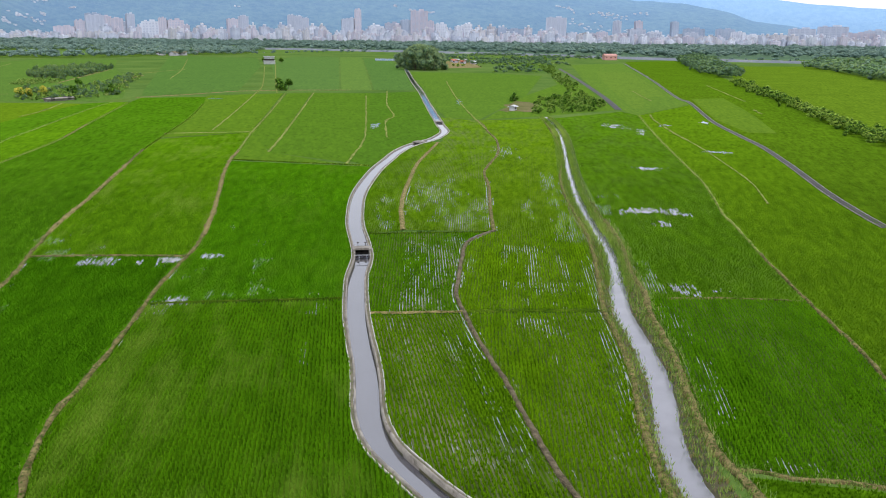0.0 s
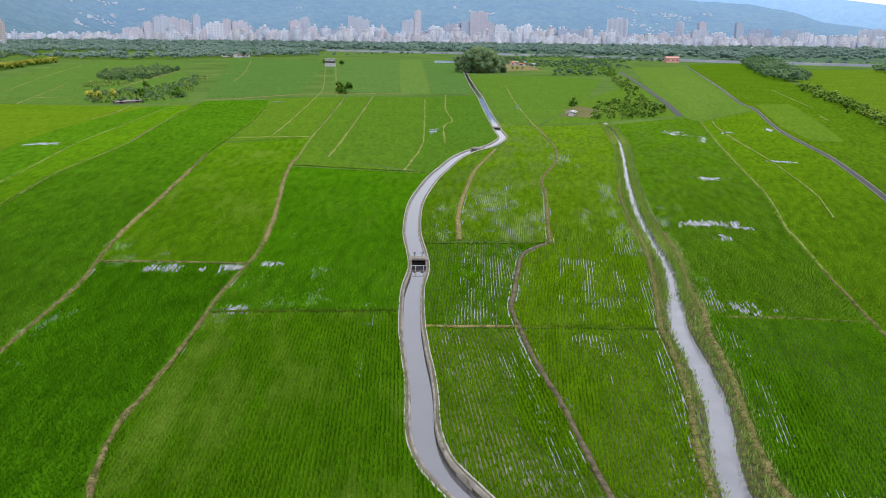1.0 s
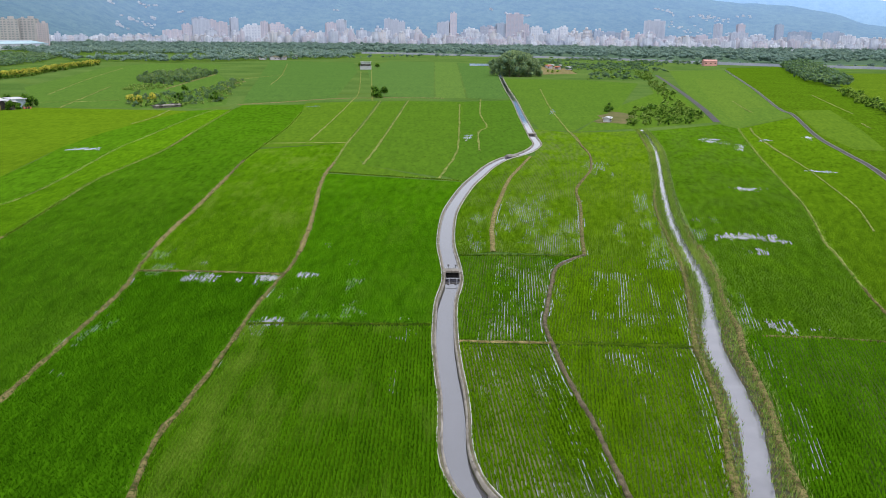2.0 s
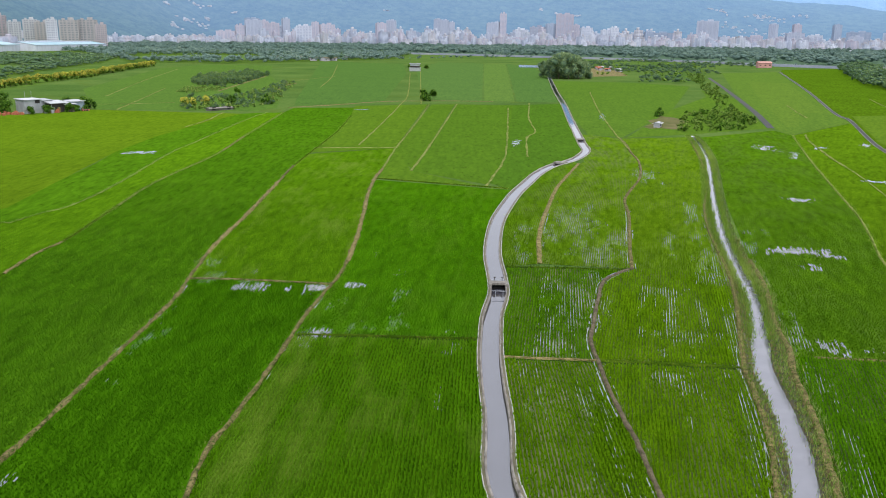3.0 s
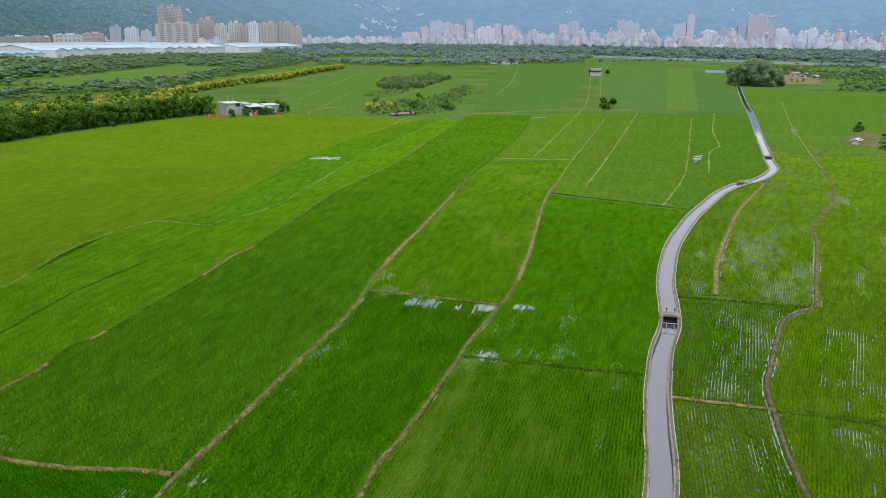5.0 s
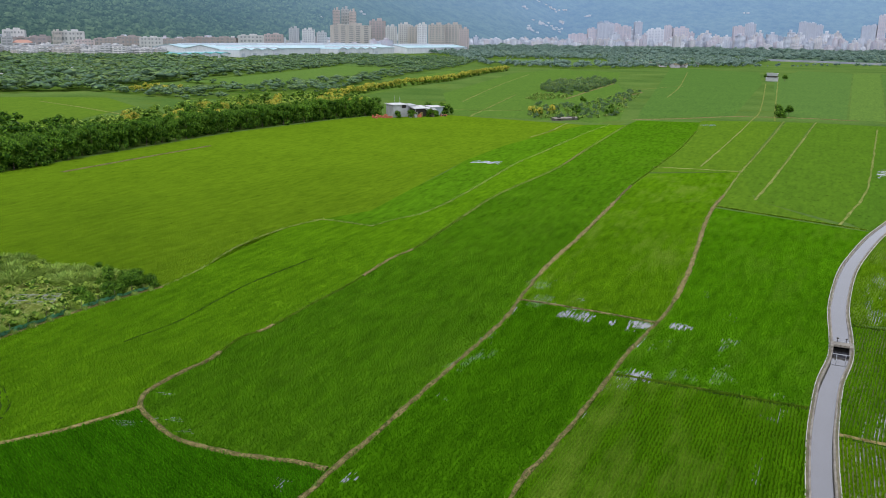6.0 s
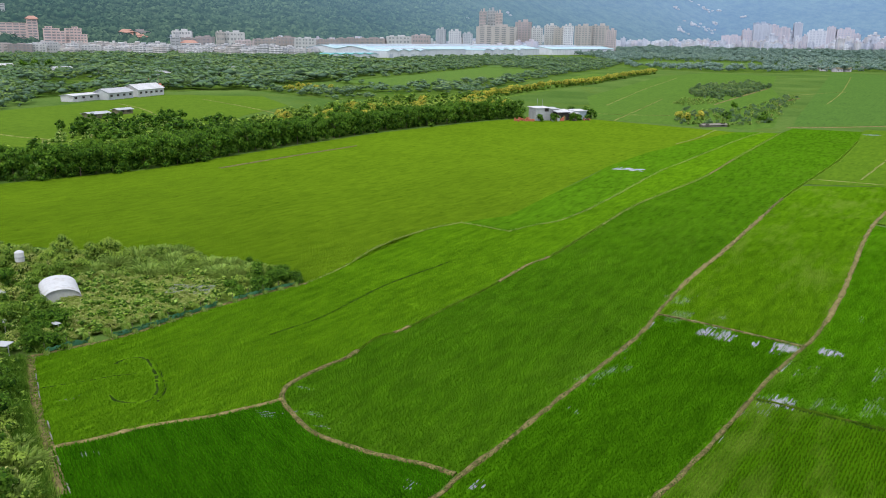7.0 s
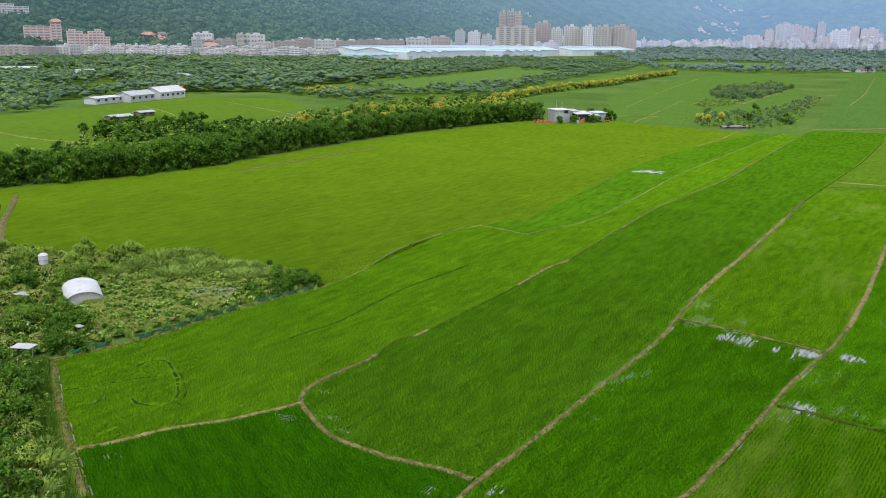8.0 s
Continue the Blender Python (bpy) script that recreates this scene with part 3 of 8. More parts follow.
field([(-88.6, 72.5), (-99.3, 107.0), (-99.0, 117.1), (-96.5, 128.2), (-103.7, 152.5), (-116.6, 196.9), (-127.6, 276.2), (-128.5, 305.5), (-190, 306), (-211.4, 287.0), (-214.0, 262.0), (-212.0, 204.0), (-201.0, 148.6), (-192.0, 107.8), (-194.7, 81.0), (-198.0, 55.0), (-175.0, 40.0), (-138.0, 53.0), (-118.0, 66.0)], dim(tone(LIME, PALE, 0.35), 0.97), -6, "wide yellow-green rice field in front of the hedge of trees", 1.0, even=True)
field(np.vstack((bund_d[::-1], cut(bund_c, (-60.5, 46.5), (-39.5, 47)), [(-38.0, 41.0), (-37.0, 22.0), (-56.0, 20.0)], cut(track, TRACK[0], (-66.5, 27.3)))), dim(tone(VIVID, DEEP, 0.3), 0.92), 108, "deep green rice field with clear planting rows", 1.0)
field(np.vstack((cut(canal_e, (2, 42), (-7, 75.7)), cut(bund_k, (1.4, 76), BUND_K[0]))), dim(tone(MID, LIME, 0.35), 0.90), -9, "half-flooded rice field with thin planting rows beside the canal", 0.7, wet=0.75)
field(np.vstack((cut(bund_k, BUND_K[0], (1.4, 76.2)), cut(creek_path, (14.4, 77), CREEK_PATH[0]))), dim(tone(MID, LIME, 0.6), 0.95), 2, "yellow-green rice field with wet rows beside the creek path", 0.8, wet=0.4)
field(np.vstack((cut(canal_e, (-7, 75.7), (-10, 107.7)), cut(bund_k, BUND_K[-1], (1.4, 76.2)))), tone(DEEP, MID, 0.6), -2, "dark green rice field with flooded streaks", 0.7, wet=0.65)
field(np.vstack((cut(bund_k, (1.4, 76.2), BUND_K[-1]), cut(creek_path, (17.8, 110.5), (14.4, 77)))), dim(tone(MID, LIME, 0.75), 0.98), 4, "yellow-green rice field with a wet corner", 0.8, wet=0.3)
field(np.vstack((cut(canal_e, (-10, 107.9), (-4, 206)), bund_l[::-1])), tone(MID, LIME, 0.3), 0, "narrow green rice plot between canal and straw path", 0.9, wet=0.3)
field(np.vstack((bund_l, [(-1.5, 207)], cut(canal_e, (-1, 216), (-5, 268)), bund_k2[::-1])), tone(MID, LIME, 0.55), 2, "green rice field with a flooded middle", 0.8, wet=0.4)
field(np.vstack((bund_k2, cut(creek_path, CREEK_PATH[-1], (17.8, 110.5)))), tone(MID, LIME, 0.7), 5, "yellow-green rice field along the creek path", 0.9, wet=0.15)
field(np.vstack((cut(creek_east, (16.7, 47.3), (19, 81)), [(21.2, 81.3), (34.2, 81)], cut(bund_n, (34.6, 80.8), BUND_N[0]), [(32, 45.5), (24.7, 45.6)])), dim(tone(VIVID, MID, 0.75), 0.98), 8, "dark green rice field east of the creek", 0.9, wet=0.25)
field(np.vstack(([(19.2, 81.4)], cut(cr, (19.4, 83), (31.5, 268)), [(59, 296)], cut(bund_n, BUND_N[-1], (34.6, 81.2)))), tone(DEEP, MID, 0.9), 6, "green rice field with broken pools east of the creek", 0.9, wet=0.12)
field(np.vstack((bund_n, [(92, 330)], cut(road, (90, 320), ROAD[0]), [(56, 90), (46, 62)])), tone(MID, LIME, 0.45), 14, "bright green rice field between bund and dark lane", 0.9)
field(np.vstack((road, [(184, 903), (254, 968), (171, 533), (133, 335), (107, 208), (84, 150), (66, 112)])), dim(tone(MID, LIME, 0.4), 0.86), 16, "broad green rice field beyond the dark lane", 0.9)
field([(100.6, 360.8), (116.5, 368.9), (107.0, 318.0), (100.2, 283.5), (88.2, 231.9), (80.7, 233.1), (83.0, 268.8)], tone(LIME, PALE, 0.5), 14, "yellow-green rice plot beyond the dark lane", 0.0, z=0.07)
field([(131.0, 625.6), (119.5, 543.1), (94.5, 378.0), (82.6, 368.1), (69.9, 310.6), (65.7, 309.9), (86.0, 480.0), (108.0, 640.0)], dim(tone(LIME, PALE, 0.7), 1.05), 10, "pale yellow-green rice plot along the dark lane", 0.0, z=0.08)
field([(254, 792), (335, 816), (300, 660), (268, 533), (150, 200), (111, 212), (135, 331), (168, 513)], dim(tone(MID, PALE, 0.9), 0.92), 16, "yellow-green rice field beyond the bushes", 0.9)
field([(17.4, 46.6), (24.7, 45.0), (33, 44.8), (33, 28), (18.6, 28), (18.4, 38), (17.6, 42.5)], tone(DEEP, MID, 0.8), 80, "green rice corner behind the cross bund", 0.9)
field([(-20.1, 167), (-43.3, 172), (-50.6, 221), (-38.7, 184)], tone(MID, LIME, 0.5), -8, "small green rice plot", 0.0, z=0.07)
field(np.vstack(([(-20.1, 170), (-38.7, 184), (-58.2, 374), (-33.8, 377), (-22.2, 230), (-20.2, 185)],)), tone(MID, LIME, 0.2), -8, "green rice strip", 0.0)
field(np.vstack(([(-50.6, 221), (-68.6, 370), (-59.0, 374), (-41.6, 213), (-39.0, 187), (-43.5, 196)],)), tone(MID, LIME, 0.35), -8, "green rice strip with a straw edge", 0.0, z=0.05)
field(np.vstack(([(-69.8, 207.5), (-73.0, 230.5), (-78.1, 262), (-87.7, 309.8), (-96.5, 345), (-97.5, 353), (-70.5, 370), (-50.8, 221)],)), tone(MID, LIME, 0.65), -10, "light green rice strip", 0.0, z=0.08)
field(np.vstack(([(-20.1, 172), (-20.2, 185), (-22.2, 230), (-33.8, 377), (-15.5, 390)], cut(canal_w, (-14.0, 390), (-14.3, 164)))), tone(DEEP, MID, 0.8), -6, "green rice strip along the canal", 0.0, z=0.06)
field([(-122.9, 347), (-92.5, 381), (-144.5, 672), (-198, 905), (-298, 934), (-175, 520), (-135, 385)], tone(DEEP, MID, 0.95), -12, "large far green rice field", 0.0)
field([(-153, 752), (-77, 394), (-50, 398), (-120, 960), (-175, 988)], tone(MID, LIME, 0.15), -8, "far green rice field", 0.0)
field([(-49, 398), (-119, 960), (-96, 970), (-35, 398)], tone(MID, LIME, 0.75), -8, "far light green rice field", 0.0)
field([(-34, 398), (-95, 970), (-57, 855), (-33, 640), (-15.5, 400)], tone(DEEP, MID, 0.9), -6, "far dark green rice field along the canal", 0.0)
field([(-27, 600), (29, 594), (60, 560), (33, 371), (9.5, 263), (-0.8, 267), (-4.2, 300), (-6, 320), (-11, 400)], tone(MID, LIME, 0.45), 0, "far green rice field", 0.0)
field([(10.5, 262), (33, 372), (58, 462), (62, 520), (70, 450), (58, 302), (30, 276)], tone(MID, LIME, 0.6), 4, "far yellow-green rice field", 0.0)
field([(111, 792), (166, 842), (123, 537), (97, 375), (92, 331), (61.6, 283), (60, 297), (80, 520)], tone(MID, LIME, 0.85), 8, "far yellow-green rice field", 0.0)
field([(-128, 316), (-126, 335), (-172, 470), (-230, 600), (-300, 790), (-367, 795), (-365, 700), (-265, 420), (-205, 330), (-190, 308)], tone(MID, LIME, 0.35), -14, "far green rice field beside the yellow blossom row", 0.0)
field([(-296, 335), (-272, 322), (-372, 660), (-424, 680), (-322, 396)], tone(MID, LIME, 0.8), -14, "narrow green field beside the yellow blossom row", 0.0)
field([(-454, 400), (-390, 395), (-400, 505), (-485, 700), (-566, 700), (-500, 533)], tone(MID, LIME, 0.6), -14, "far green field behind the trees", 0.0)
field([(-366, 132), (-382, 177), (-413, 240), (-371, 275), (-318, 250), (-290, 205), (-240, 152), (-224, 112), (-223, 50), (-300, 30)], dim(tone(LIME, PALE, 0.45), 0.95), -14, "yellow-green field behind the hedge", 0.0)
field([(-500, 712), (-575, 712), (-700, 900), (-620, 1000)], tone(MID, LIME, 0.5), -14, "far green field below the works", 0.0)


def cells(p):
    return np.floor(p[:, 0] / 0.3).astype(np.int64) * 100000 + np.floor(p[:, 1] / 0.3).astype(np.int64)


trodden = []
for pts, w in ((BUND_A, 0.28), (BUND_B, 0.28), (BUND_C[:10], 0.22), (BUND_D, 0.2), (CROSS_I, 0.42), (CROSS_J, 0.42), (CROSS_M, 0.36), (WHEEL_RUT, 0.10), (RUT2, 0.04), (BUND_K, 0.2), (BUND_K2, 0.2), (BUND_L, 0.34), (CREEK_PATH, 0.26), (CREEK_PATH_EAST, 0.4), (CROSS_H, 0.16), (CROSS_O, 0.2), (BUND_N, 0.16)):
    q = spline(pts, 0.12)
    trodden += [cells(beside(q, k)) for k in np.linspace(-w, w, 5)]
trodden = np.unique(np.concatenate(trodden))


# shallow water between the rows: place, row direction, half widths across and along, amount, width of the streaks
WATER_WEST = [(-38.8, 92.5, -8, 2.0, 1.9, 0.95, 1), (-36.8, 93.4, -8, 0.3, 0.6, 0.6, 1), (-34.2, 92.8, -8, 0.3, 1.3, 0.7, 1), (-31.3, 93.2, -8, 1.4, 1.9, 0.95, 1), (-27.1, 95.7, -6, 1.1, 1.7, 0.8, 0.8), (-44.6, 95.1, -8, 1.4, 2.6, 0.6, 0.7), (-40.7, 98.2, -8, 1.3, 1.2, 0.2, 0.6), (-47.5, 104.1, -9, 1.0, 2.3, 0.25, 0.4), (-27.3, 77.1, -6, 0.4, 2.8, 0.5, 0.6), (-26.1, 79.0, -6, 1.2, 1.5, 0.85, 0.8), (-26.2, 75.6, -6, 0.8, 1.4, 0.5, 0.5), (-27.4, 86.5, -5, 0.4, 1.3, 0.35, 0.5), (-26.9, 89.5, -4, 1.0, 1.6, 0.25, 0.5), (-21.1, 92.0, -4, 0.4, 2.9, 0.8, 0.6)]
WATER_WEST_ROWS = [(-20.4, 93.4, -4, 0.8, 2.3, 0.2, 0.5), (-23.2, 81.2, -4, 0.6, 1.6, 0.4, 0.5), (-21.6, 81.0, -4, 0.9, 1.2, 0.3, 0.4), (-19.4, 82.8, -4, 0.8, 3.2, 0.35, 0.4), (-18.1, 82.9, -4, 0.4, 1.1, 0.6, 0.4), (-13.5, 81.5, -4, 1.2, 0.9, 0.3, 0.4), (-22.7, 103.1, -4, 0.6, 2.0, 0.25, 0.5), (-28.4, 109.8, -4, 0.4, 3.1, 0.3, 0.4), (-27.0, 67.1, -7, 0.2, 0.7, 0.8, 0.5), (-27.6, 73.7, -7, 0.2, 1.4, 0.5, 0.5), (-12.9, 75.6, -7, 0.7, 1.1, 0.35, 0.4), (-11.7, 66.7, -7, 0.5, 3.5, 0.25, 0.3), (-12.1, 77.7, -7, 0.2, 0.8, 0.8, 0.5)]
WATER_MID = [(-2.4, 88.3, -2, 3.5, 13.5, 0.36, 0.45), (-2.7, 79.5, -2, 1.9, 2.3, 0.55, 0.6), (0.3, 104.8, -2, 1.3, 2.3, 0.4, 0.6), (-2.5, 68.7, -8, 2.4, 5.6, 0.34, 0.4), (-0.1, 67.2, -8, 0.9, 2.0, 0.4, 0.4), (2.0, 71.3, -8, 0.5, 3.4, 0.5, 0.7), (1.1, 91.1, -4, 0.5, 11.0, 0.3, 0.5), (2.2, 92.9, 3, 0.4, 4.6, 0.6, 0.6), (-8.6, 114.3, -2, 0.9, 3.9, 0.4, 0.5), (-5.6, 126.3, 1, 1.1, 3.7, 0.6, 0.5), (-1.4, 123.8, 1, 1.1, 7.1, 0.5, 0.5), (2.7, 115.3, 1, 3.0, 4.3, 0.75, 0.5), (4.1, 126.1, 1, 2.0, 6.4, 0.45, 0.45)]
WATER_PADDY = [(9.1, 100.4, 4, 2.6, 1.7, 0.85, 0.5), (6.2, 94.6, 4, 0.2, 3.4, 0.6, 0.5), (7.6, 94.9, 4, 0.3, 3.4, 0.3, 0.4), (9.6, 94.2, 4, 0.6, 5.2, 0.5, 0.5), (9.0, 87.4, 4, 0.4, 4.5, 0.6, 0.5), (10.3, 84.2, 4, 2.1, 1.9, 0.6, 0.5), (12.4, 89.6, 4, 0.3, 7.1, 0.5, 0.5), (5.9, 85.4, 4, 0.4, 2.2, 0.5, 0.5), (6.9, 85.0, 4, 0.4, 1.1, 0.5, 0.5)]
WATER_PADDY_ROWS = [(8.5, 91.0, 4, 0.2, 2.0, 0.5, 0.5), (15.1, 87.6, 4, 0.7, 12.4, 0.5, 0.55), (13.5, 84.7, 4, 0.6, 4.7, 0.3, 0.4), (13.5, 77.1, 4, 0.9, 0.6, 0.85, 0.7), (7.2, 79.8, 4, 0.2, 1.0, 0.7, 0.5), (9.9, 79.0, 4, 0.5, 0.7, 0.3, 0.4), (16.4, 120.8, 5, 2.0, 14.3, 0.45, 0.45), (11.5, 123.6, 4, 1.0, 10.5, 0.3, 0.4), (16.2, 108.6, 4, 0.8, 1.2, 0.7, 0.6)]
WATER_LOWPADDY = [(8.0, 73.4, 2, 2.1, 1.6, 0.4, 0.6), (9.1, 70.9, 2, 1.2, 1.8, 0.4, 0.6), (9.9, 69.8, 2, 0.3, 0.7, 0.6, 0.6), (12.7, 74.8, 2, 0.4, 1.3, 0.4, 0.6), (11.4, 78.4, 4, 0.8, 0.9, 0.2, 0.4), (13.2, 70.1, 2, 0.8, 3.0, 0.25, 0.35)]
WATER_EAST = [(26.7, 125.9, 6, 1.7, 2.7, 0.5, 0.8), (29.0, 124.1, 6, 4.2, 2.6, 0.80, 0.9), (32.3, 122.1, 6, 2.4, 1.2, 0.7, 0.9), (29.3, 115.6, 6, 0.8, 1.5, 0.9, 0.9), (27.6, 115.4, 6, 0.3, 1.5, 0.5, 0.7), (22.8, 124.9, 6, 0.9, 3.5, 0.7, 0.7), (27.0, 135.9, 6, 0.4, 3.1, 0.5, 0.6), (24.1, 135.6, 6, 0.6, 2.6, 0.4, 0.5)]
WATER_EAST_ROWS = [(20.5, 87.1, 7, 0.4, 2.9, 0.6, 0.7), (21.2, 84.3, 7, 1.2, 2.1, 0.5, 0.7), (23.6, 84.4, 7, 2.6, 2.4, 0.62, 0.9), (27.0, 84.2, 7, 1.6, 1.3, 0.35, 0.9), (21.8, 95.3, 7, 0.8, 2.1, 0.25, 0.4), (21.8, 88.5, 7, 0.7, 2.3, 0.3, 0.5), (21.6, 91.0, 7, 0.6, 2.4, 0.3, 0.4), (19.9, 74.1, 8, 2.2, 4.6, 0.22, 0.4)]
WATER_NEAR = [(0.2, 65.6, -8, 0.9, 4.2, 0.35, 0.5), (1.3, 55.0, -8, 1.4, 5.5, 0.22, 0.35), (2.2, 49.4, -8, 2.0, 2.6, 0.45, 0.6), (0.6, 60.0, -8, 4.2, 13.0, 0.14, 0.3), (0.1, 49.5, -8, 0.7, 1.5, 0.35, 0.5), (12.3, 59.7, 3, 0.9, 5.6, 0.6, 0.7), (13.0, 69.5, 3, 0.4, 4.7, 0.5, 0.5), (11.2, 49.3, 3, 1.5, 5.1, 0.25, 0.35), (20.7, 86.9, 7, 0.6, 2.9, 0.6, 0.7)]
WATER_NEAR_ROWS = [(7.7, 73.5, 2, 1.7, 1.3, 0.4, 0.6), (19.8, 63.0, 8, 0.3, 2.4, 0.5, 0.6), (19.1, 57.0, 8, 0.8, 5.1, 0.35, 0.5), (18.2, 55.8, 8, 0.8, 4.9, 0.25, 0.5), (18.4, 59.3, 8, 0.2, 1.1, 0.6, 0.6), (20.7, 47.8, 8, 1.6, 0.8, 0.4, 0.6), (18.9, 55.5, 8, 0.2, 1.9, 0.5, 0.6), (8.3, 64.6, 2, 0.3, 2.0, 0.4, 0.5)]
WATER_BUND = [(-37.4, 47.0, -8, 0.6, 1.1, 0.55, 0.8), (-42.3, 73.1, -9, 1.6, 3.1, 0.35, 0.6), (-39.5, 63.3, -9, 1.0, 0.8, 0.35, 0.4), (-47.9, 102.7, -9, 2.5, 2.6, 0.3, 0.5), (-43.8, 80.7, -9, 0.5, 2.4, 0.5, 0.6)]
WATER_BEND = [(-56.2, 46.5, 70, 0.6, 1.2, 0.5, 0.6), (-53.8, 45.7, 70, 0.7, 1.1, 0.4, 0.5), (-59.2, 43.6, 60, 0.7, 1.2, 0.5, 0.6), (-60.9, 49.6, 70, 0.2, 0.9, 0.6, 0.6), (-74.6, 33.1, -12, 0.6, 0.9, 0.4, 0.5), (-41.0, 43.4, -12, 0.7, 1.0, 0.4, 0.7), (-63.1, 29.3, 108, 0.9, 1.4, 0.2, 0.4)]
WATER_FAR = [(38.5, 166.0, 5, 4.0, 2.0, 0.62, 0.9), (-110.0, 197.0, -12, 4.0, 2.2, 0.95, 1.3), (-20.5, 242.0, 0, 1.4, 8.0, 0.6, 1), (-91.0, 336.0, -10, 3.0, 2.0, 0.8, 1), (60.0, 192.0, 14, 3.5, 2.5, 0.5, 0.8), (47.0, 246.0, 0, 4.0, 7.0, 0.5, 0.9), (4.0, 330.0, 0, 1.0, 14.0, 0.6, 1), (12.0, 190.0, 2, 3.0, 12.0, 0.35, 0.6), (-1.5, 140.0, 1, 4.2, 14.0, 0.4, 0.5), (-9.5, 126.0, 0, 1.2, 9.0, 0.4, 0.5), (17.2, 150.0, 4, 0.9, 12.0, 0.5, 0.6), (62.0, 250.0, 14, 2.5, 5.0, 0.4, 0.8), (76.6, 259.4, 12, 1.6, 9.0, 0.5, 0.8), (51.4, 231.4, 12, 1.4, 9.0, 0.5, 0.8)]


def clump(u, v, grid):
    """Smooth random values over the plane."""
    n = grid.shape[0]
    i, j = np.floor(u).astype(int), np.floor(v).astype(int)
    a, b = u - i, v - j
    a, b = a * a * (3 - 2 * a), b * b * (3 - 2 * b)
    g = lambda x, y: grid[x % n, y % n]
    return (g(i, j) * (1 - a) + g(i + 1, j) * a) * (1 - b) + (g(i, j + 1) * (1 - a) + g(i + 1, j + 1) * a) * b


CLUMPS = rng.random((61, 61))
flooded = []


def flood(x, y, angle, lu, lv, fill, broad):
    """Water standing between the rows: long thin runs along each gap, wider and joined where it pools."""
    a = radians(angle)
    across, along = np.array([math.cos(a), -math.sin(a)]), np.array([math.sin(a), math.cos(a)])
    base = np.array((x, y))
    u0, v0 = base @ across, base @ along
    pool = broad > 0.75
    gap = 0.15 if pool else 0.3
    us = np.round(np.arange(u0 - lu - gap, u0 + lu + gap, gap) / gap) * gap + 0.15
    vs = np.arange(v0 - lv * 1.15 - 0.3, v0 + lv * 1.15 + 0.3, 0.14)
    u, v = np.meshgrid(us, vs, indexing="ij")
    q = np.hypot((u - u0) / (lu + 0.2), (v - v0) / (lv + 0.2)) if pool else np.maximum(np.abs(u - u0) / (lu + 0.2), np.abs(v - v0) / (lv + 0.2))
    val = 0.40 * clump(u * 3.333, v * 0.22 + 3, CLUMPS) + 0.34 * clump(u * 0.45, v * 0.16, CLUMPS) + 0.26 * clump(u * 3.333 + 7, v * 2.0, CLUMPS)
    if pool:
        val = 0.40 * clump(u * 0.7, v * 0.5, CLUMPS) + 0.25 * clump(u * 2.2, v * 0.6, CLUMPS) + 0.35 * clump(u * 6.667, v * 0.5, CLUMPS)
    wet = val > np.quantile(val, 1 - min(0.92, (1.1 if pool else 1.7) * fill)) + (0.34 if pool else 0.22) * np.clip(q - 0.3, 0, 1)
    P = []
    for i in range(len(us)):
        edge = np.flatnonzero(np.diff(np.concatenate(([0], wet[i].astype(int), [0]))))
        for b, e in zip(edge[::2], edge[1::2]):
            v1, v2 = vs[b] - 0.10 * rng.random(), vs[min(e, len(vs) - 1)] + 0.10 * rng.random()
            half = rng.uniform(0.04, 0.10) if pool else (0.012 + 0.036 * broad * rng.random())
            c = us[i] + rng.normal(0, 0.02)
            P.append([(c, v1), (c + half, v1 + (v2 - v1) * rng.uniform(0.12, 0.35)), (c + half * 0.8, v1 + (v2 - v1) * rng.uniform(0.6, 0.88)), (c, v2), (c - half, v1 + (v2 - v1) * rng.uniform(0.6, 0.88)), (c - half * 0.8, v1 + (v2 - v1) * rng.uniform(0.12, 0.35))])
    if len(P) < 2:
        return None
    P = np.array(P)
    n = len(P)
    V = np.zeros((n, 6, 3))
    V[:, :, :2] = P[:, :, :1] * across + P[:, :, 1:] * along
    V[:, :, 2] = 0.07 + rng.uniform(0, 0.03, n)[:, None]
    flooded.append(cells(u[wet][:, None] * across + v[wet][:, None] * along))
    return tagged(put("flood_water", raw("flood_water", V.reshape(-1, 3), np.arange(n * 6).reshape(-1, 6)), FLOOD_WATER), label="thin streaks of standing water between rice rows", category="water", kind="stuff")


for row in itertools.chain(WATER_WEST, WATER_WEST_ROWS, WATER_MID, WATER_PADDY, WATER_PADDY_ROWS, WATER_LOWPADDY, WATER_EAST, WATER_EAST_ROWS, WATER_NEAR, WATER_NEAR_ROWS, WATER_BUND, WATER_BEND, WATER_FAR):
    flood(*row)
# thin ponding along the foot of the bunds
for line, off, level in ((bund_k, 0.42, 0.42), (bund_k, -0.40, 0.62), (bund_k2, 0.46, 0.35), (bund_k2, -0.48, 0.5), (bund_l, -0.62, 0.5), (creek_path, 0.50, 0.42), (bund_a, -0.40, 0.78), (bund_b, -0.40, 0.84), (creek_east, -0.60, 0.72)):
    q = spline([tuple(p) for p in line[line[:, 1] < 150][::3]], 0.25)
    on = clump(np.arange(len(q)) * 0.05 + off * 50, np.zeros(len(q)) + off * 9, CLUMPS) > level
    v, f = sweep(beside(q, off), [(0.045, 0.09), (-0.045, 0.09)], 0.04)
    f = np.asarray(f)[on[:-1]] if len(f) == len(q) - 1 else np.asarray(f)
    tagged(put("flood_water", raw("flood_water", v, f), FLOOD_WATER), label="thin line of standing water at the bund's foot", category="water", kind="stuff")
drowned = np.unique(np.concatenate(flooded))


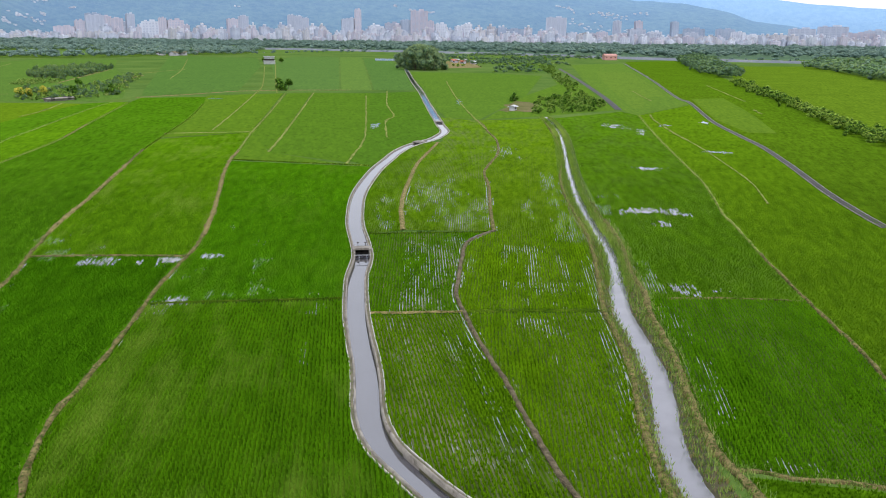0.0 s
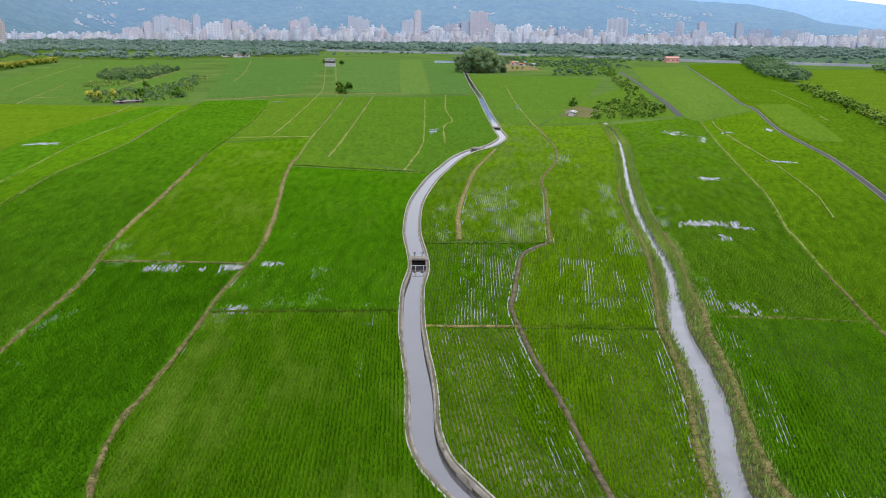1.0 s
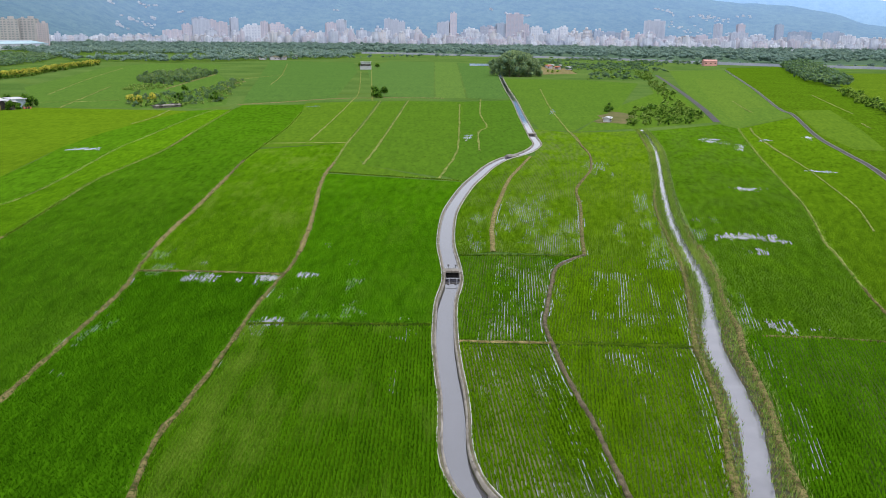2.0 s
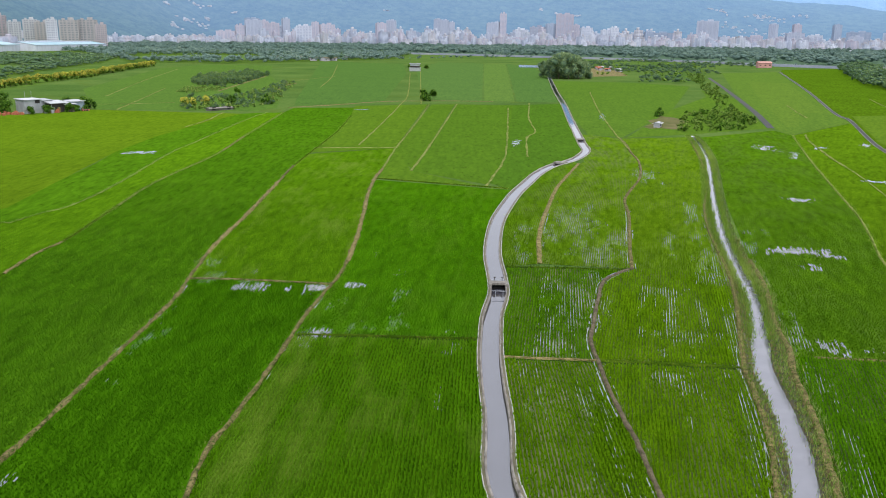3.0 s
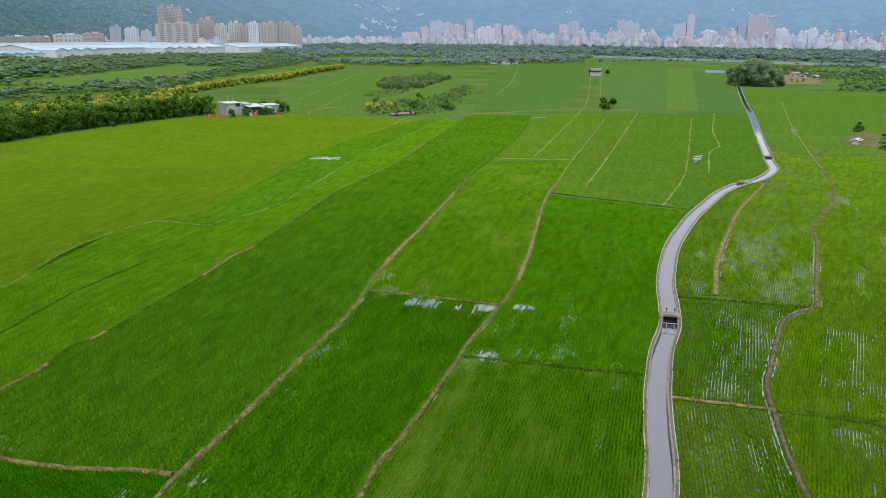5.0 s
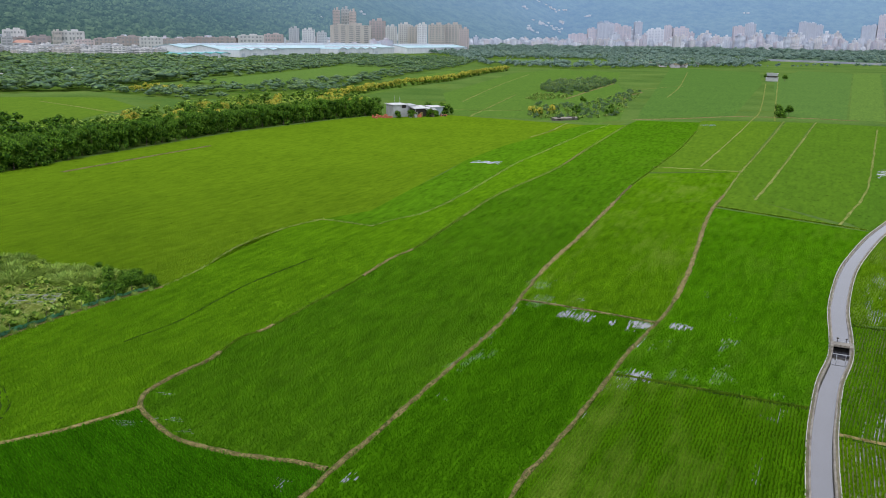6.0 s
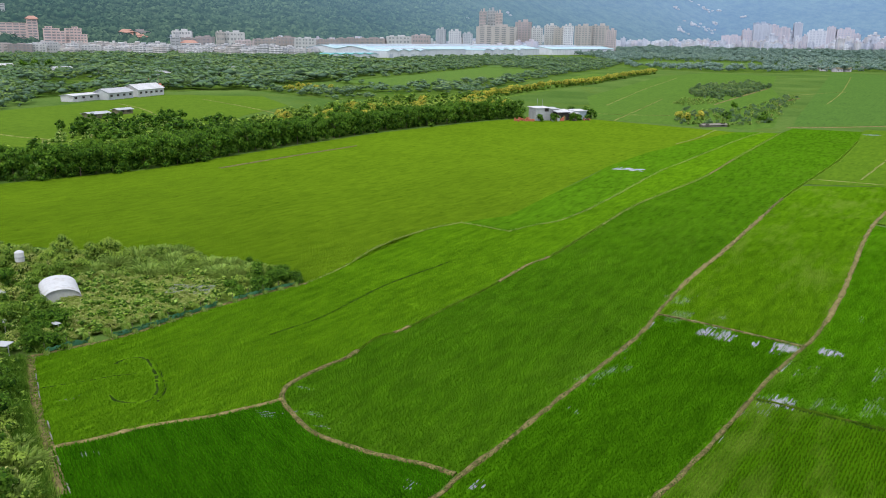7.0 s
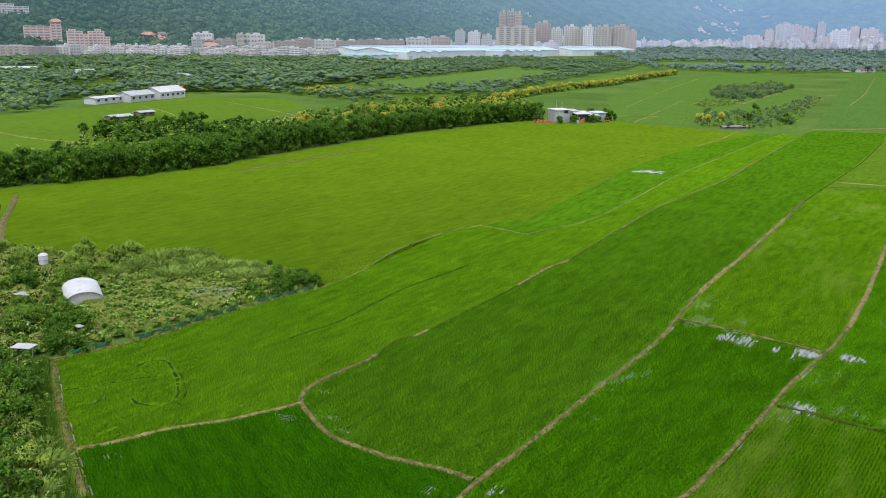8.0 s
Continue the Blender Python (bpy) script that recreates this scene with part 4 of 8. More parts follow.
def plants(ring, angle, rows, stray):
    """Rice tufts in planting rows: three or four blades each, sparser far off and where the field stands under water."""
    a = radians(angle)
    across, along = np.array([math.cos(a), -math.sin(a)]), np.array([math.sin(a), math.cos(a)])
    uv = np.stack((ring @ across, ring @ along), axis=1)
    lo, hi = uv.min(axis=0), uv.max(axis=0)
    hi = np.minimum(hi, lo + 270)
    u, v = np.meshgrid(np.round(np.arange(lo[0], hi[0], 0.30) / 0.3) * 0.3, np.arange(lo[1], hi[1], 0.20 if stray > 0.08 else 0.125))
    u, v = u.ravel(), v.ravel()
    v = v + rng.normal(0, 0.05, len(v))
    u = u + rng.normal(0, stray, len(u))
    p = u[:, None] * across + v[:, None] * along
    far = np.hypot(p[:, 0], p[:, 1])
    luck = rng.random(len(p))
    if stray <= 0.08:
        luck = 0.5 * clump(u / 0.3, v * 0.55, CLUMPS) + 0.5 * luck
        luck = np.argsort(np.argsort(luck)) / max(1, len(luck))
    ok = (far < 240) & (luck < (rows if stray > 0.08 else 0.5 + 0.5 * rows) * np.clip(1.12 - (far - 60) / 165, 0.0, 1.0))
    hole = (p @ across, p @ along)
    ok &= clump(hole[0] * 1.1, hole[1] * (1.1 if stray > 0.08 else 0.4), CLUMPS) + 0.35 * clump(p[:, 0] * 0.13, p[:, 1] * 0.13, CLUMPS) > 0.15
    p, far = p[ok], far[ok]
    at = cells(p)
    ok = inside(p, ring) & ~np.isin(at, trodden) & ~(np.isin(at, drowned) & (rng.random(len(p)) < 0.55))
    p, far = p[ok], far[ok]
    n = len(p)
    if not n:
        return None
    size = rng.uniform(0.8, 1.2, n)
    low = np.clip(1.0 - (far - 50) / 150, 0.12, 1.0)
    yaw = rng.uniform(0, 2 * math.pi, n)
    V = np.zeros((n, 3, 3, 3), dtype=np.float32)
    for k in range(3):
        w = yaw + k * 2.094 + rng.normal(0, 0.3, n) if stray > 0.08 else math.pi / 2 - a + k * math.pi + rng.normal(0, 0.55, n)
        dx, dy = np.cos(w), np.sin(w)
        out, up, half = ((0.15 if stray > 0.08 else 0.10) + 0.05 * (1 - low)) * size, (0.20 + 0.14 * rng.random(n)) * size * low, 0.055 * size
        V[:, k, 0] = np.stack((p[:, 0] - dy * half - dx * 0.02, p[:, 1] + dx * half - dy * 0.02, np.full(n, 0.04)), axis=1)
        V[:, k, 1] = np.stack((p[:, 0] + dy * half - dx * 0.02, p[:, 1] - dx * half - dy * 0.02, np.full(n, 0.04)), axis=1)
        V[:, k, 2] = np.stack((p[:, 0] + dx * out, p[:, 1] + dy * out, 0.04 + up), axis=1)
    return raw("rice_plants", V.reshape(-1, 3), np.arange(n * 9).reshape(-1, 3))


for ring, shade, angle, rows, stray, worn in FIELDS:
    if rows:
        me = plants(ring, angle, rows, stray)
        if me:
            tagged(put("rice_plants", me, rice_leaves("rice_leaves", *shade, angle, worn, 1.0 if stray > 0.08 else 1.34)), label="young green rice plants standing in rows", category="rice", kind="stuff")


# ---- bunds and paths ----
def bund(line, width, height, material, label, name="earth_bund", wobble=0.06):
    h, height = width / 2, height * 0.62
    profile = [(h + 0.06, 0.0), (h, height * 0.85), (0.0, height), (-h, height * 0.85), (-h - 0.06, 0.0)]
    v, f = sweep(line, profile, wobble, 0.025)
    return tagged(put(name, raw(name, v, f), material), label=label, category="bund", kind="structure")


def weeds(line, spread, amount, tall, material, label):
    """Grass tufts along a line."""
    n = int(len(line) * amount * 2.6)
    i = rng.integers(0, len(line), n)
    p = line[i] + sideways(line)[i] * (np.sign(rng.normal(0, 1, n)) * (spread + rng.normal(0, 0.16, n)))[:, None] + rng.normal(0, 0.16, (n, 2))
    V = np.zeros((n, 3, 3, 3), dtype=np.float32)
    for k in range(3):
        w = rng.uniform(0, 2 * math.pi, n)
        dx, dy, s = np.cos(w), np.sin(w), rng.uniform(0.5, 1.3, n) * tall
        for j, (o, q, h) in enumerate(((0, 0.05, 0), (0, -0.05, 0), (0.45, 0, 1.0))):
            V[:, k, j] = np.stack((p[:, 0] + (dx * o - dy * q) * s, p[:, 1] + (dy * o + dx * q) * s, 0.02 + h * s), axis=1)
    return tagged(put("weeds", raw("weeds", V.reshape(-1, 3), np.arange(n * 9).reshape(-1, 3)), material), label=label, category="grass", kind="stuff")


bund(bund_a[bund_a[:, 1] < 186], 0.34, 0.30, EARTH, "worn brown earth bund between rice fields", wobble=0.11)
bund(bund_a[bund_a[:, 1] >= 185], 0.34, 0.30, PALE_GRASS, "grassy stretch of the long bund", wobble=0.13)
bund(bund_b[bund_b[:, 1] < 186], 0.36, 0.30, EARTH, "worn brown earth bund between rice fields", wobble=0.11)
bund(bund_b[bund_b[:, 1] >= 185], 0.24, 0.30, OVERGROWN, "dark overgrown stretch of the long bund", wobble=0.10)
bund(spline([(-71.5, 216), (-62, 219), (-51, 222)], 1.0), 0.3, 0.3, PALE_GRASS, "pale grassy cross bund", wobble=0.1)
for line, a, z in ((bund_a, (-31, 106), (-45.6, 186)), (bund_b, (-50.5, 106), (-62, 165))):
    bund(cut(line, a, z), 0.55, 0.34, TAN, "dry straw-coloured stretch of an earth bund", wobble=0.13)
bund(cut(bund_c, BUND_C[0], (-64, 60)), 0.36, 0.38, EARTH, "curved brown earth bund round a rice field")
bund(cut(bund_c, (-64, 60), (-79.6, 134)), 0.16, 0.30, OVERGROWN, "faint overgrown bund between rice fields")
bund(cut(bund_c, (-79.6, 134), BUND_C[-1]), 0.14, 0.26, PALE_GRASS, "faint grassy bund between rice fields", wobble=0.12)
for a, b in (((-66.0, 66.5), (-66.1, 69.5)), ((-71, 91), (-74.5, 108)), ((-92, 205), (-99, 236))):
    bund(cut(bund_c, a, b), 0.32, 0.36, TAN, "bare trodden stretch of a bund")
bund(bund_d, 0.30, 0.30, TAN, "straw-brown earth bund")
bund(spline(CROSS_H, 0.7), 0.26, 0.36, EARTH, "low muddy cross bund beside standing water")
bund(spline(CROSS_I, 0.7), 0.26, 0.36, OVERGROWN, "narrow overgrown cross bund")
bund(spline(CROSS_J[:2] + [(1.2, 76.35)], 0.7), 0.20, 0.36, TAN, "narrow cross bund topped with dry straw", wobble=0.10)
bund(spline([(1.6, 76.4)] + CROSS_J[2:], 0.7), 0.24, 0.36, OVERGROWN, "narrow overgrown cross bund")
bund(spline(CROSS_M, 0.7), 0.14, 0.24, OVERGROWN, "narrow overgrown cross bund")
bund(spline([(-43.6, 172.4), (-32.0, 169.6), (-20.2, 167.2), (-15.6, 166.0)], 1.0), 0.35, 0.36, OVERGROWN, "overgrown cross bund between rice fields")
bund(spline(CROSS_O, 0.6), 0.3, 0.26, EARTH, "brown cross bund with dry weeds")
bund(spline(CROSS_Q, 0.7), 0.16, 0.3, EARTH, "thin muddy cross bund", wobble=0.10)
bund(bund_k, 0.32, 0.40, surface("grey_earth", (0.048, 0.040, 0.026), (0.175, 0.145, 0.098), 0.95, (1.6, 11.0), 0.10, stain=(0.03, 0.055, 0.008), spec=0.05), "grey-brown earth bund between rice fields")
bund(bund_k2, 0.45, 0.3, EARTH, "grey-brown earth bund between rice fields")
bund(bund_l, 0.58, 0.3, TAN, "broad straw-coloured earth path")
bund(bund_n[bund_n[:, 1] < 100], 0.24, 0.34, EARTH, "thin earth bund with weeds")
bund(bund_n[bund_n[:, 1] >= 99], 0.24, 0.34, PALE_GRASS, "thin grassy bund")
bund(spline(BUND_P, 0.8), 0.24, 0.26, PALE_GRASS, "grassy pale bund")
for run in (EDGE_F[:5], EDGE_F[4:6], EDGE_F[5:]):
    bund(spline(run, 1.0), 0.08, 0.20, PALE_GRASS, "pale grassy field edge", wobble=0.14)
bund(spline(FURROW, 0.8), 0.14, 0.2, SOIL_AND_SHADE, "dark furrow in the rice")
bund(creek_path, 0.40, 0.34, EARTH, "brown trodden path beside the creek", "footpath")
bund(creek_east, 0.50, 0.36, EARTH, "straw-coloured path on the creek's bank", "footpath")
bund(track, 0.8, 0.2, EARTH, "brown dirt track beside the shrubs", "footpath", 0.12)
bund(spline(FARM_PATH, 2.0), 1.2, 0.25, TAN, "pale farm path across the fields", "farm_path")
for line, w in ((L1, 0.46), (L2, 0.55), (L3, 0.42), (L4, 0.36), (L5, 0.42), (L6, 0.44)):
    bund(spline(line, 2.0), w, 0.3, PALE_GRASS, "pale grassy bund between far rice fields", wobble=0.15)
for pts in ([(138.4, 467.8), (129.5, 413.2), (123.4, 375.6), (119.3, 349.2)], [(108.7, 309.2), (105.2, 290.8)], [(66.3, 284.9), (63.1, 265.9), (60.0, 230.4), (59.1, 212.2)], [(86.9, 411.4), (83.0, 373.7), (81.0, 347.3)]):
    bund(spline(pts, 1.0), 0.42, 0.3, PALE_GRASS, "pale grassy strip between rice plots", wobble=0.25)
bund(spline(CUTROW, 1.0), 0.9, 0.3, EARTH, "dark weedy strip cut along the rice field")
bund(spline(SCRUBFRONT, 1.0), 0.35, 0.25, EARTH, "brown earth edge between scrub and rice")
for line, s, n, tall in ((bund_a, 0.36, 2.4, 0.26), (bund_b, 0.36, 2.4, 0.26), (bund_c, 0.34, 2.4, 0.26), (bund_d, 0.3, 3.0, 0.26), (bund_n, 0.28, 2.4, 0.3), (bund_k, 0.32, 1.6, 0.25), (creek_path, 0.42, 2.0, 0.3)):
    weeds(line, s, n, tall, LEAF_MID, "weeds growing along the bund")
STRAW = leafy("dry_straw", (0.11, 0.085, 0.038), (0.42, 0.34, 0.18), through_light=0.2)
for line, s, n in ((bund_a[bund_a[:, 1] < 190], 0.10, 5.0), (bund_b[bund_b[:, 1] < 190], 0.10, 5.0), (bund_c[bund_c[:, 1] < 62], 0.09, 6.0), (bund_d, 0.08, 6.0), (bund_l, 0.22, 6.0), (creek_path, 0.12, 4.0), (creek_east, 0.25, 5.0)):
    weeds(line, s, n, 0.13, STRAW, "dry straw and clods lying on the bund")
weeds(spline([(-43.6, 172.4), (-32.0, 169.6), (-20.2, 167.2), (-15.6, 166.0)], 0.5), 0.16, 4.0, 0.28, LEAF_MID, "dense weeds on the cross bund")
for line, n, tall, m in ((CROSS_I, 6.0, 0.36, LEAF_DEEP), (CROSS_J[2:], 5.0, 0.30, LEAF_DEEP), (CROSS_J[:3], 1.6, 0.22, LEAF_MID), (CROSS_M, 5.0, 0.34, LEAF_DEEP), (CROSS_Q, 3.0, 0.28, LEAF_MID), (CROSS_H, 3.0, 0.25, LEAF_MID)):
    weeds(spline(line, 0.5), 0.14, n, tall, m, "dense weeds on the cross bund")
for a, b in ((BUND_C[11], BUND_C[-1]),):
    weeds(cut(bund_c, a, b), 0.08, 4.0, 0.28, LEAF_MID, "weeds on the overgrown bund")
weeds(edge_f, 0.12, 3.0, 0.30, LEAF_PALE, "pale weeds on the field edge")

# wheel ruts, dark wet soil showing between the plants
for line in (WHEEL_RUT, [(x + 0.9, y + 0.25) for x, y in WHEEL_RUT[:6]], RUT2):
    q = spline(line, 0.4)
    v, f = sweep(q, [(0.10, 0.06), (0.0, 0.07), (-0.10, 0.06)], 0.10)
    whole = np.repeat(rng.random(len(q) - 1) < 0.8, 2)
    tagged(put("wheel_rut", raw("wheel_rut", v, f[whole]), SOIL_AND_SHADE), label="dark broken wheel rut curving through the rice", category="rut", kind="structure")
# Dark strips along the cross bunds: furrow and its shadow in one colour.
for line in (CROSS_I, CROSS_J, CROSS_M):
    v, f = sweep(beside(spline(line, 0.5), -0.3), [(0.14, 0.05), (0.0, 0.06), (-0.14, 0.05)], 0.05)
    tagged(put("furrow", raw("furrow", v, f), SOIL_AND_SHADE), label="dark furrow along the cross bund with its shadow painted in", category="furrow", kind="structure")

# ---- canal ----
near = canal[canal[:, 1] < 300]
floor_v, floor_f = sweep(canal, [(1.02, -1.0), (-1.02, -1.0)])
tagged(put("canal_bed", raw("canal_bed", floor_v, floor_f), MUD), label="muddy bed of the concrete canal", category="canal", kind="structure")
gate = int(np.argmin(np.linalg.norm(canal - np.array((-10.2, 98.9)), axis=1)))
for run, level, label in ((canal[:gate + 1], -0.32, "still grey water in the concrete canal below the sluice"), (canal[gate:], -0.02, "high pale water in the concrete canal above the sluice")):
    wv, wf = sweep(run, [(0.87, level), (-0.87, level)])
    tagged(put("canal_water", raw("canal_water", wv, wf), CANAL_WATER), label=label, category="water", kind="structure")
lining = {1: thing("canal_wall", (0, 0, 0), label="weathered grey concrete wall lining the west side of the canal", category="canal wall", kind="structure"),
          -1: thing("canal_wall", (0, 0, 0), label="weathered grey concrete wall lining the east side of the canal", category="canal wall", kind="structure")}


def ring_sweep(line, profile):
    """A closed profile drawn along a line, with end caps."""
    side = sideways(line)
    n, k = len(line), len(profile)
    v = np.zeros((n, k, 3))
    for j, (left, up) in enumerate(profile):
        v[:, j, :2], v[:, j, 2] = line + side * left, up
    ids = np.arange(n * k).reshape(n, k)
    nxt = np.roll(ids, -1, axis=1)
    f = np.stack((nxt[:-1], ids[:-1], ids[1:], nxt[1:]), axis=-1).reshape(-1, 4)
    caps = [[ids[e, 0], ids[e, 1], ids[e, 2], ids[e, 3]] for e in (0, n - 1)] if k == 4 else []
    return v.reshape(-1, 3), np.vstack((f, np.array(caps, dtype=int).reshape(-1, 4)))


for s in (1, -1):
    for i in range(0, len(canal) - 2, 2):
        seg = canal[i:i + 3].copy()
        d = seg[-1] - seg[0]
        d /= np.linalg.norm(d)
        seg[0] += d * 0.012
        seg[-1] -= d * 0.012
        top = (0.20 if i < gate else 0.11) + rng.normal(0, 0.012)
        j = rng.normal(0, 0.012)
        v, f = ring_sweep(seg, [(s * (1.0 + j), -1.0), (s * (1.0 + j), top), (s * (0.85 + j), top), (s * (0.85 + j), -1.0)])
        if canal[i, 1] < 300:
            put("panel", raw("panel", v, f), CONCRETE, lining[s])
    rest = canal[canal[:, 1] > 297]
    v, f = ring_sweep(rest, [(s * 1.0, -1.0), (s * 1.0, 0.11), (s * 0.85, 0.11), (s * 0.85, -1.0)])
    put("far_panels", raw("far_panels", v, f), CONCRETE, lining[s])["kind"] = "stuff"
    v, f = ring_sweep(beside(canal, s * 1.245), [(0.035, 0.0), (0.035, 0.17), (-0.035, 0.17), (-0.035, 0.0)])
    put("lip", raw("lip", v, f), PALE_CONCRETE, lining[s], "pale thin concrete lip")
    v, f = sweep(beside(canal, s * 1.105), [(0.105, 0.06), (0.0, 0.09), (-0.105, 0.08)], 0.02)
    put("apron", raw("apron", v, f), APRON, lining[s], "mossy earth-stained edge strip")
    v, f = ring_sweep(canal, [(s * 0.862, -0.7), (s * 0.862, -0.12), (s * 0.832, -0.15), (s * 0.832, -0.7)])
    put("waterline", raw("waterline", v, f), MUD, lining[s], "dark wet algae band at the waterline")
    weeds(beside(near, s * 1.32), 0.04, 2.0, 0.22, LEAF_MID, "short weeds along the canal edge")

# ---- creek ----
bv, bf = sweep(creek, [(2.0, 0.03), (1.3, -0.04), (0.86, -0.27), (0.4, -0.7), (-0.4, -0.7), (-0.86, -0.27), (-1.3, -0.04), (-2.0, 0.03)], 0.07, 0.03)
tagged(put("creek_bank", raw("creek_bank", bv, bf), MUD), label="muddy grown-over banks of the creek", category="creek bank", kind="structure")
wv, wf = sweep(creek, [(1.05, -0.27), (-1.05, -0.27)], 0.12)
tagged(put("creek_water", raw("creek_water", wv, wf), CREEK_WATER), label="smooth pale brown water of the creek", category="water", kind="structure")
for s, n, tall, m in ((1, 9.0, 0.40, LEAF_MID), (1, 2.5, 0.35, LEAF_PALE), (-1, 4.0, 0.40, LEAF_PALE), (-1, 7.0, 0.42, LEAF_MID)):
    weeds(beside(creek, s * 1.42), 0.30, n, tall, m, "tall grass on the creek bank")
upper = creek[creek[:, 1] > 85]
for s in (1, -1):
    weeds(beside(upper, s * 0.88), 0.10, 9.0, 0.5, LEAF_MID, "grass hanging over the narrow upper creek")
weeds(spline(CROSS_O, 0.5), 0.26, 4.0, 0.28, LEAF_PALE, "dry weeds on the cross bund")
weeds(spline(CROSS_O, 0.5), 0.12, 5.0, 0.14, STRAW, "dry straw on the cross bund")
for s in (1, -1):
    weeds(beside(creek[creek[:, 1] < 130], s * 1.5), 0.34, 8.0, 0.32, STRAW, "dry straw-coloured grass on the creek bank")
weeds(creek_east, 0.5, 3.0, 0.45, LEAF_PALE, "dry grass beside the path")

# ---- dark lane ----
v, f = sweep(road, [(0.56, 0.05), (0.52, 0.10), (-0.52, 0.10), (-0.56, 0.05)])
tagged(put("lane", raw("lane", v, f), ASPHALT), label="narrow dark asphalt lane through the fields", category="lane", kind="structure")
for s in (1, -1):
    v, f = ring_sweep(beside(road, s * 0.64), [(0.07, 0.0), (0.07, 0.18), (-0.07, 0.18), (-0.07, 0.0)])
    tagged(put("lane_kerb", raw("lane_kerb", v, f), CONCRETE), label="pale concrete edge of the lane", category="kerb", kind="structure")
v, f = sweep(spline(DITCH, 2.0), [(1.2, 0.05), (0.8, 0.10), (-0.8, 0.10), (-1.2, 0.05)])
tagged(put("lane", raw("lane", v, f), ASPHALT), label="dark lane beside the scrub", category="lane", kind="structure")
# ---- trees and scrub ----
def foliage(seed, blobs, leaves, size, flat=0.0, rings=5, spokes=7):
    """Verts and quads of a crown: uneven inner masses, and leaves of the given size standing off them."""
    g = np.random.default_rng(seed)
    b = np.array(blobs, dtype=float)
    V, Q, base = [], [], 0
    for x, y, z, r in b:
        lat, lon = np.linspace(0.25, math.pi - 0.25, rings), np.linspace(0, 2 * math.pi, spokes + 1)[:-1]
        la, lo = np.meshgrid(lat, lon, indexing="ij")
        rr = r * 0.74 * g.uniform(0.75, 1.12, la.shape)
        V.append(np.stack((x + rr * np.sin(la) * np.cos(lo), y + rr * np.sin(la) * np.sin(lo), z + rr * np.cos(la) * 0.9), axis=-1).reshape(-1, 3))
        ids = base + np.arange(rings * spokes).reshape(rings, spokes)
        nxt = np.roll(ids, -1, axis=1)
        Q.append(np.stack((ids[:-1], ids[1:], nxt[1:], nxt[:-1]), axis=-1).reshape(-1, 4))
        base += rings * spokes
    k = g.choice(len(b), leaves, p=b[:, 3] ** 2 / (b[:, 3] ** 2).sum())
    d = g.normal(0, 1, (leaves, 3))
    d[:, 2] += 0.25
    d /= np.linalg.norm(d, axis=1)[:, None]
    c = b[k, :3] + d * (b[k, 3] * g.uniform(0.78, 1.10, leaves))[:, None]
    c[:, 2] = np.maximum(c[:, 2], size * 0.4 + 0.3)
    n = d + g.normal(0, 0.34, (leaves, 3))
    n[:, 2] += flat
    n /= np.linalg.norm(n, axis=1)[:, None]
    a = np.cross(n, g.normal(0, 1, (leaves, 3)))
    a /= np.linalg.norm(a, axis=1)[:, None]
    e = np.cross(n, a)
    s = size * g.uniform(0.6, 1.35, leaves)[:, None]
    V.append(np.stack((c + a * s * 0.62, c + e * s * 0.36 + n * s * 0.1, c - a * s * 0.62, c - e * s * 0.36 + n * s * 0.1), axis=1).reshape(-1, 3))
    Q.append(base + np.arange(leaves * 4).reshape(-1, 4))
    return np.vstack(V), np.vstack(Q)


def limbs(seed, h, r, reach):
    """A tapered trunk with a few limbs."""
    g = np.random.default_rng(seed)
    V, Q, base = [], [], 0
    runs = [((0, 0, 0), (g.normal(0, 0.15), g.normal(0, 0.15), h), r)]
    for i in range(4):
        w, z0 = i * 1.57 + g.uniform(0, 0.9), h * g.uniform(0.4, 0.85)
        runs.append(((0, 0, z0), (math.cos(w) * reach, math.sin(w) * reach, z0 + reach * g.uniform(0.5, 1.0)), r * 0.5))
    for p, q, rad in runs:
        p, q = np.array(p), np.array(q)
        for j, f in enumerate((1.0, 0.7, 0.3)):
            c = p + (q - p) * j / 2
            for w in np.arange(6) * math.pi / 3:
                V.append(c + np.array((math.cos(w), math.sin(w), 0)) * rad * f)
        for j in range(2):
            for i in range(6):
                a = base + j * 6 + i
                d = base + j * 6 + (i + 1) % 6
                Q.append((a, d, d + 6, a + 6))
        base += 18
    return np.array(V), np.array(Q)


def blobs_for(seed, h, spread, n, low=0.25, big=0.42):
    g = np.random.default_rng(seed)
    rows = []
    for i in range(n):
        w, rad = g.uniform(0, 6.28), spread * math.sqrt(g.random()) * 0.72
        r = spread * big * g.uniform(0.75, 1.2)
        top = h - r * 0.9 - (rad / spread) ** 2 * h * 0.22
        z = top - (top - h * low) * g.random() ** 1.4
        rows.append((math.cos(w) * rad, math.sin(w) * rad, max(z, r * 0.7), r))
    rows.append((0, 0, h - spread * big, spread * big))
    return rows


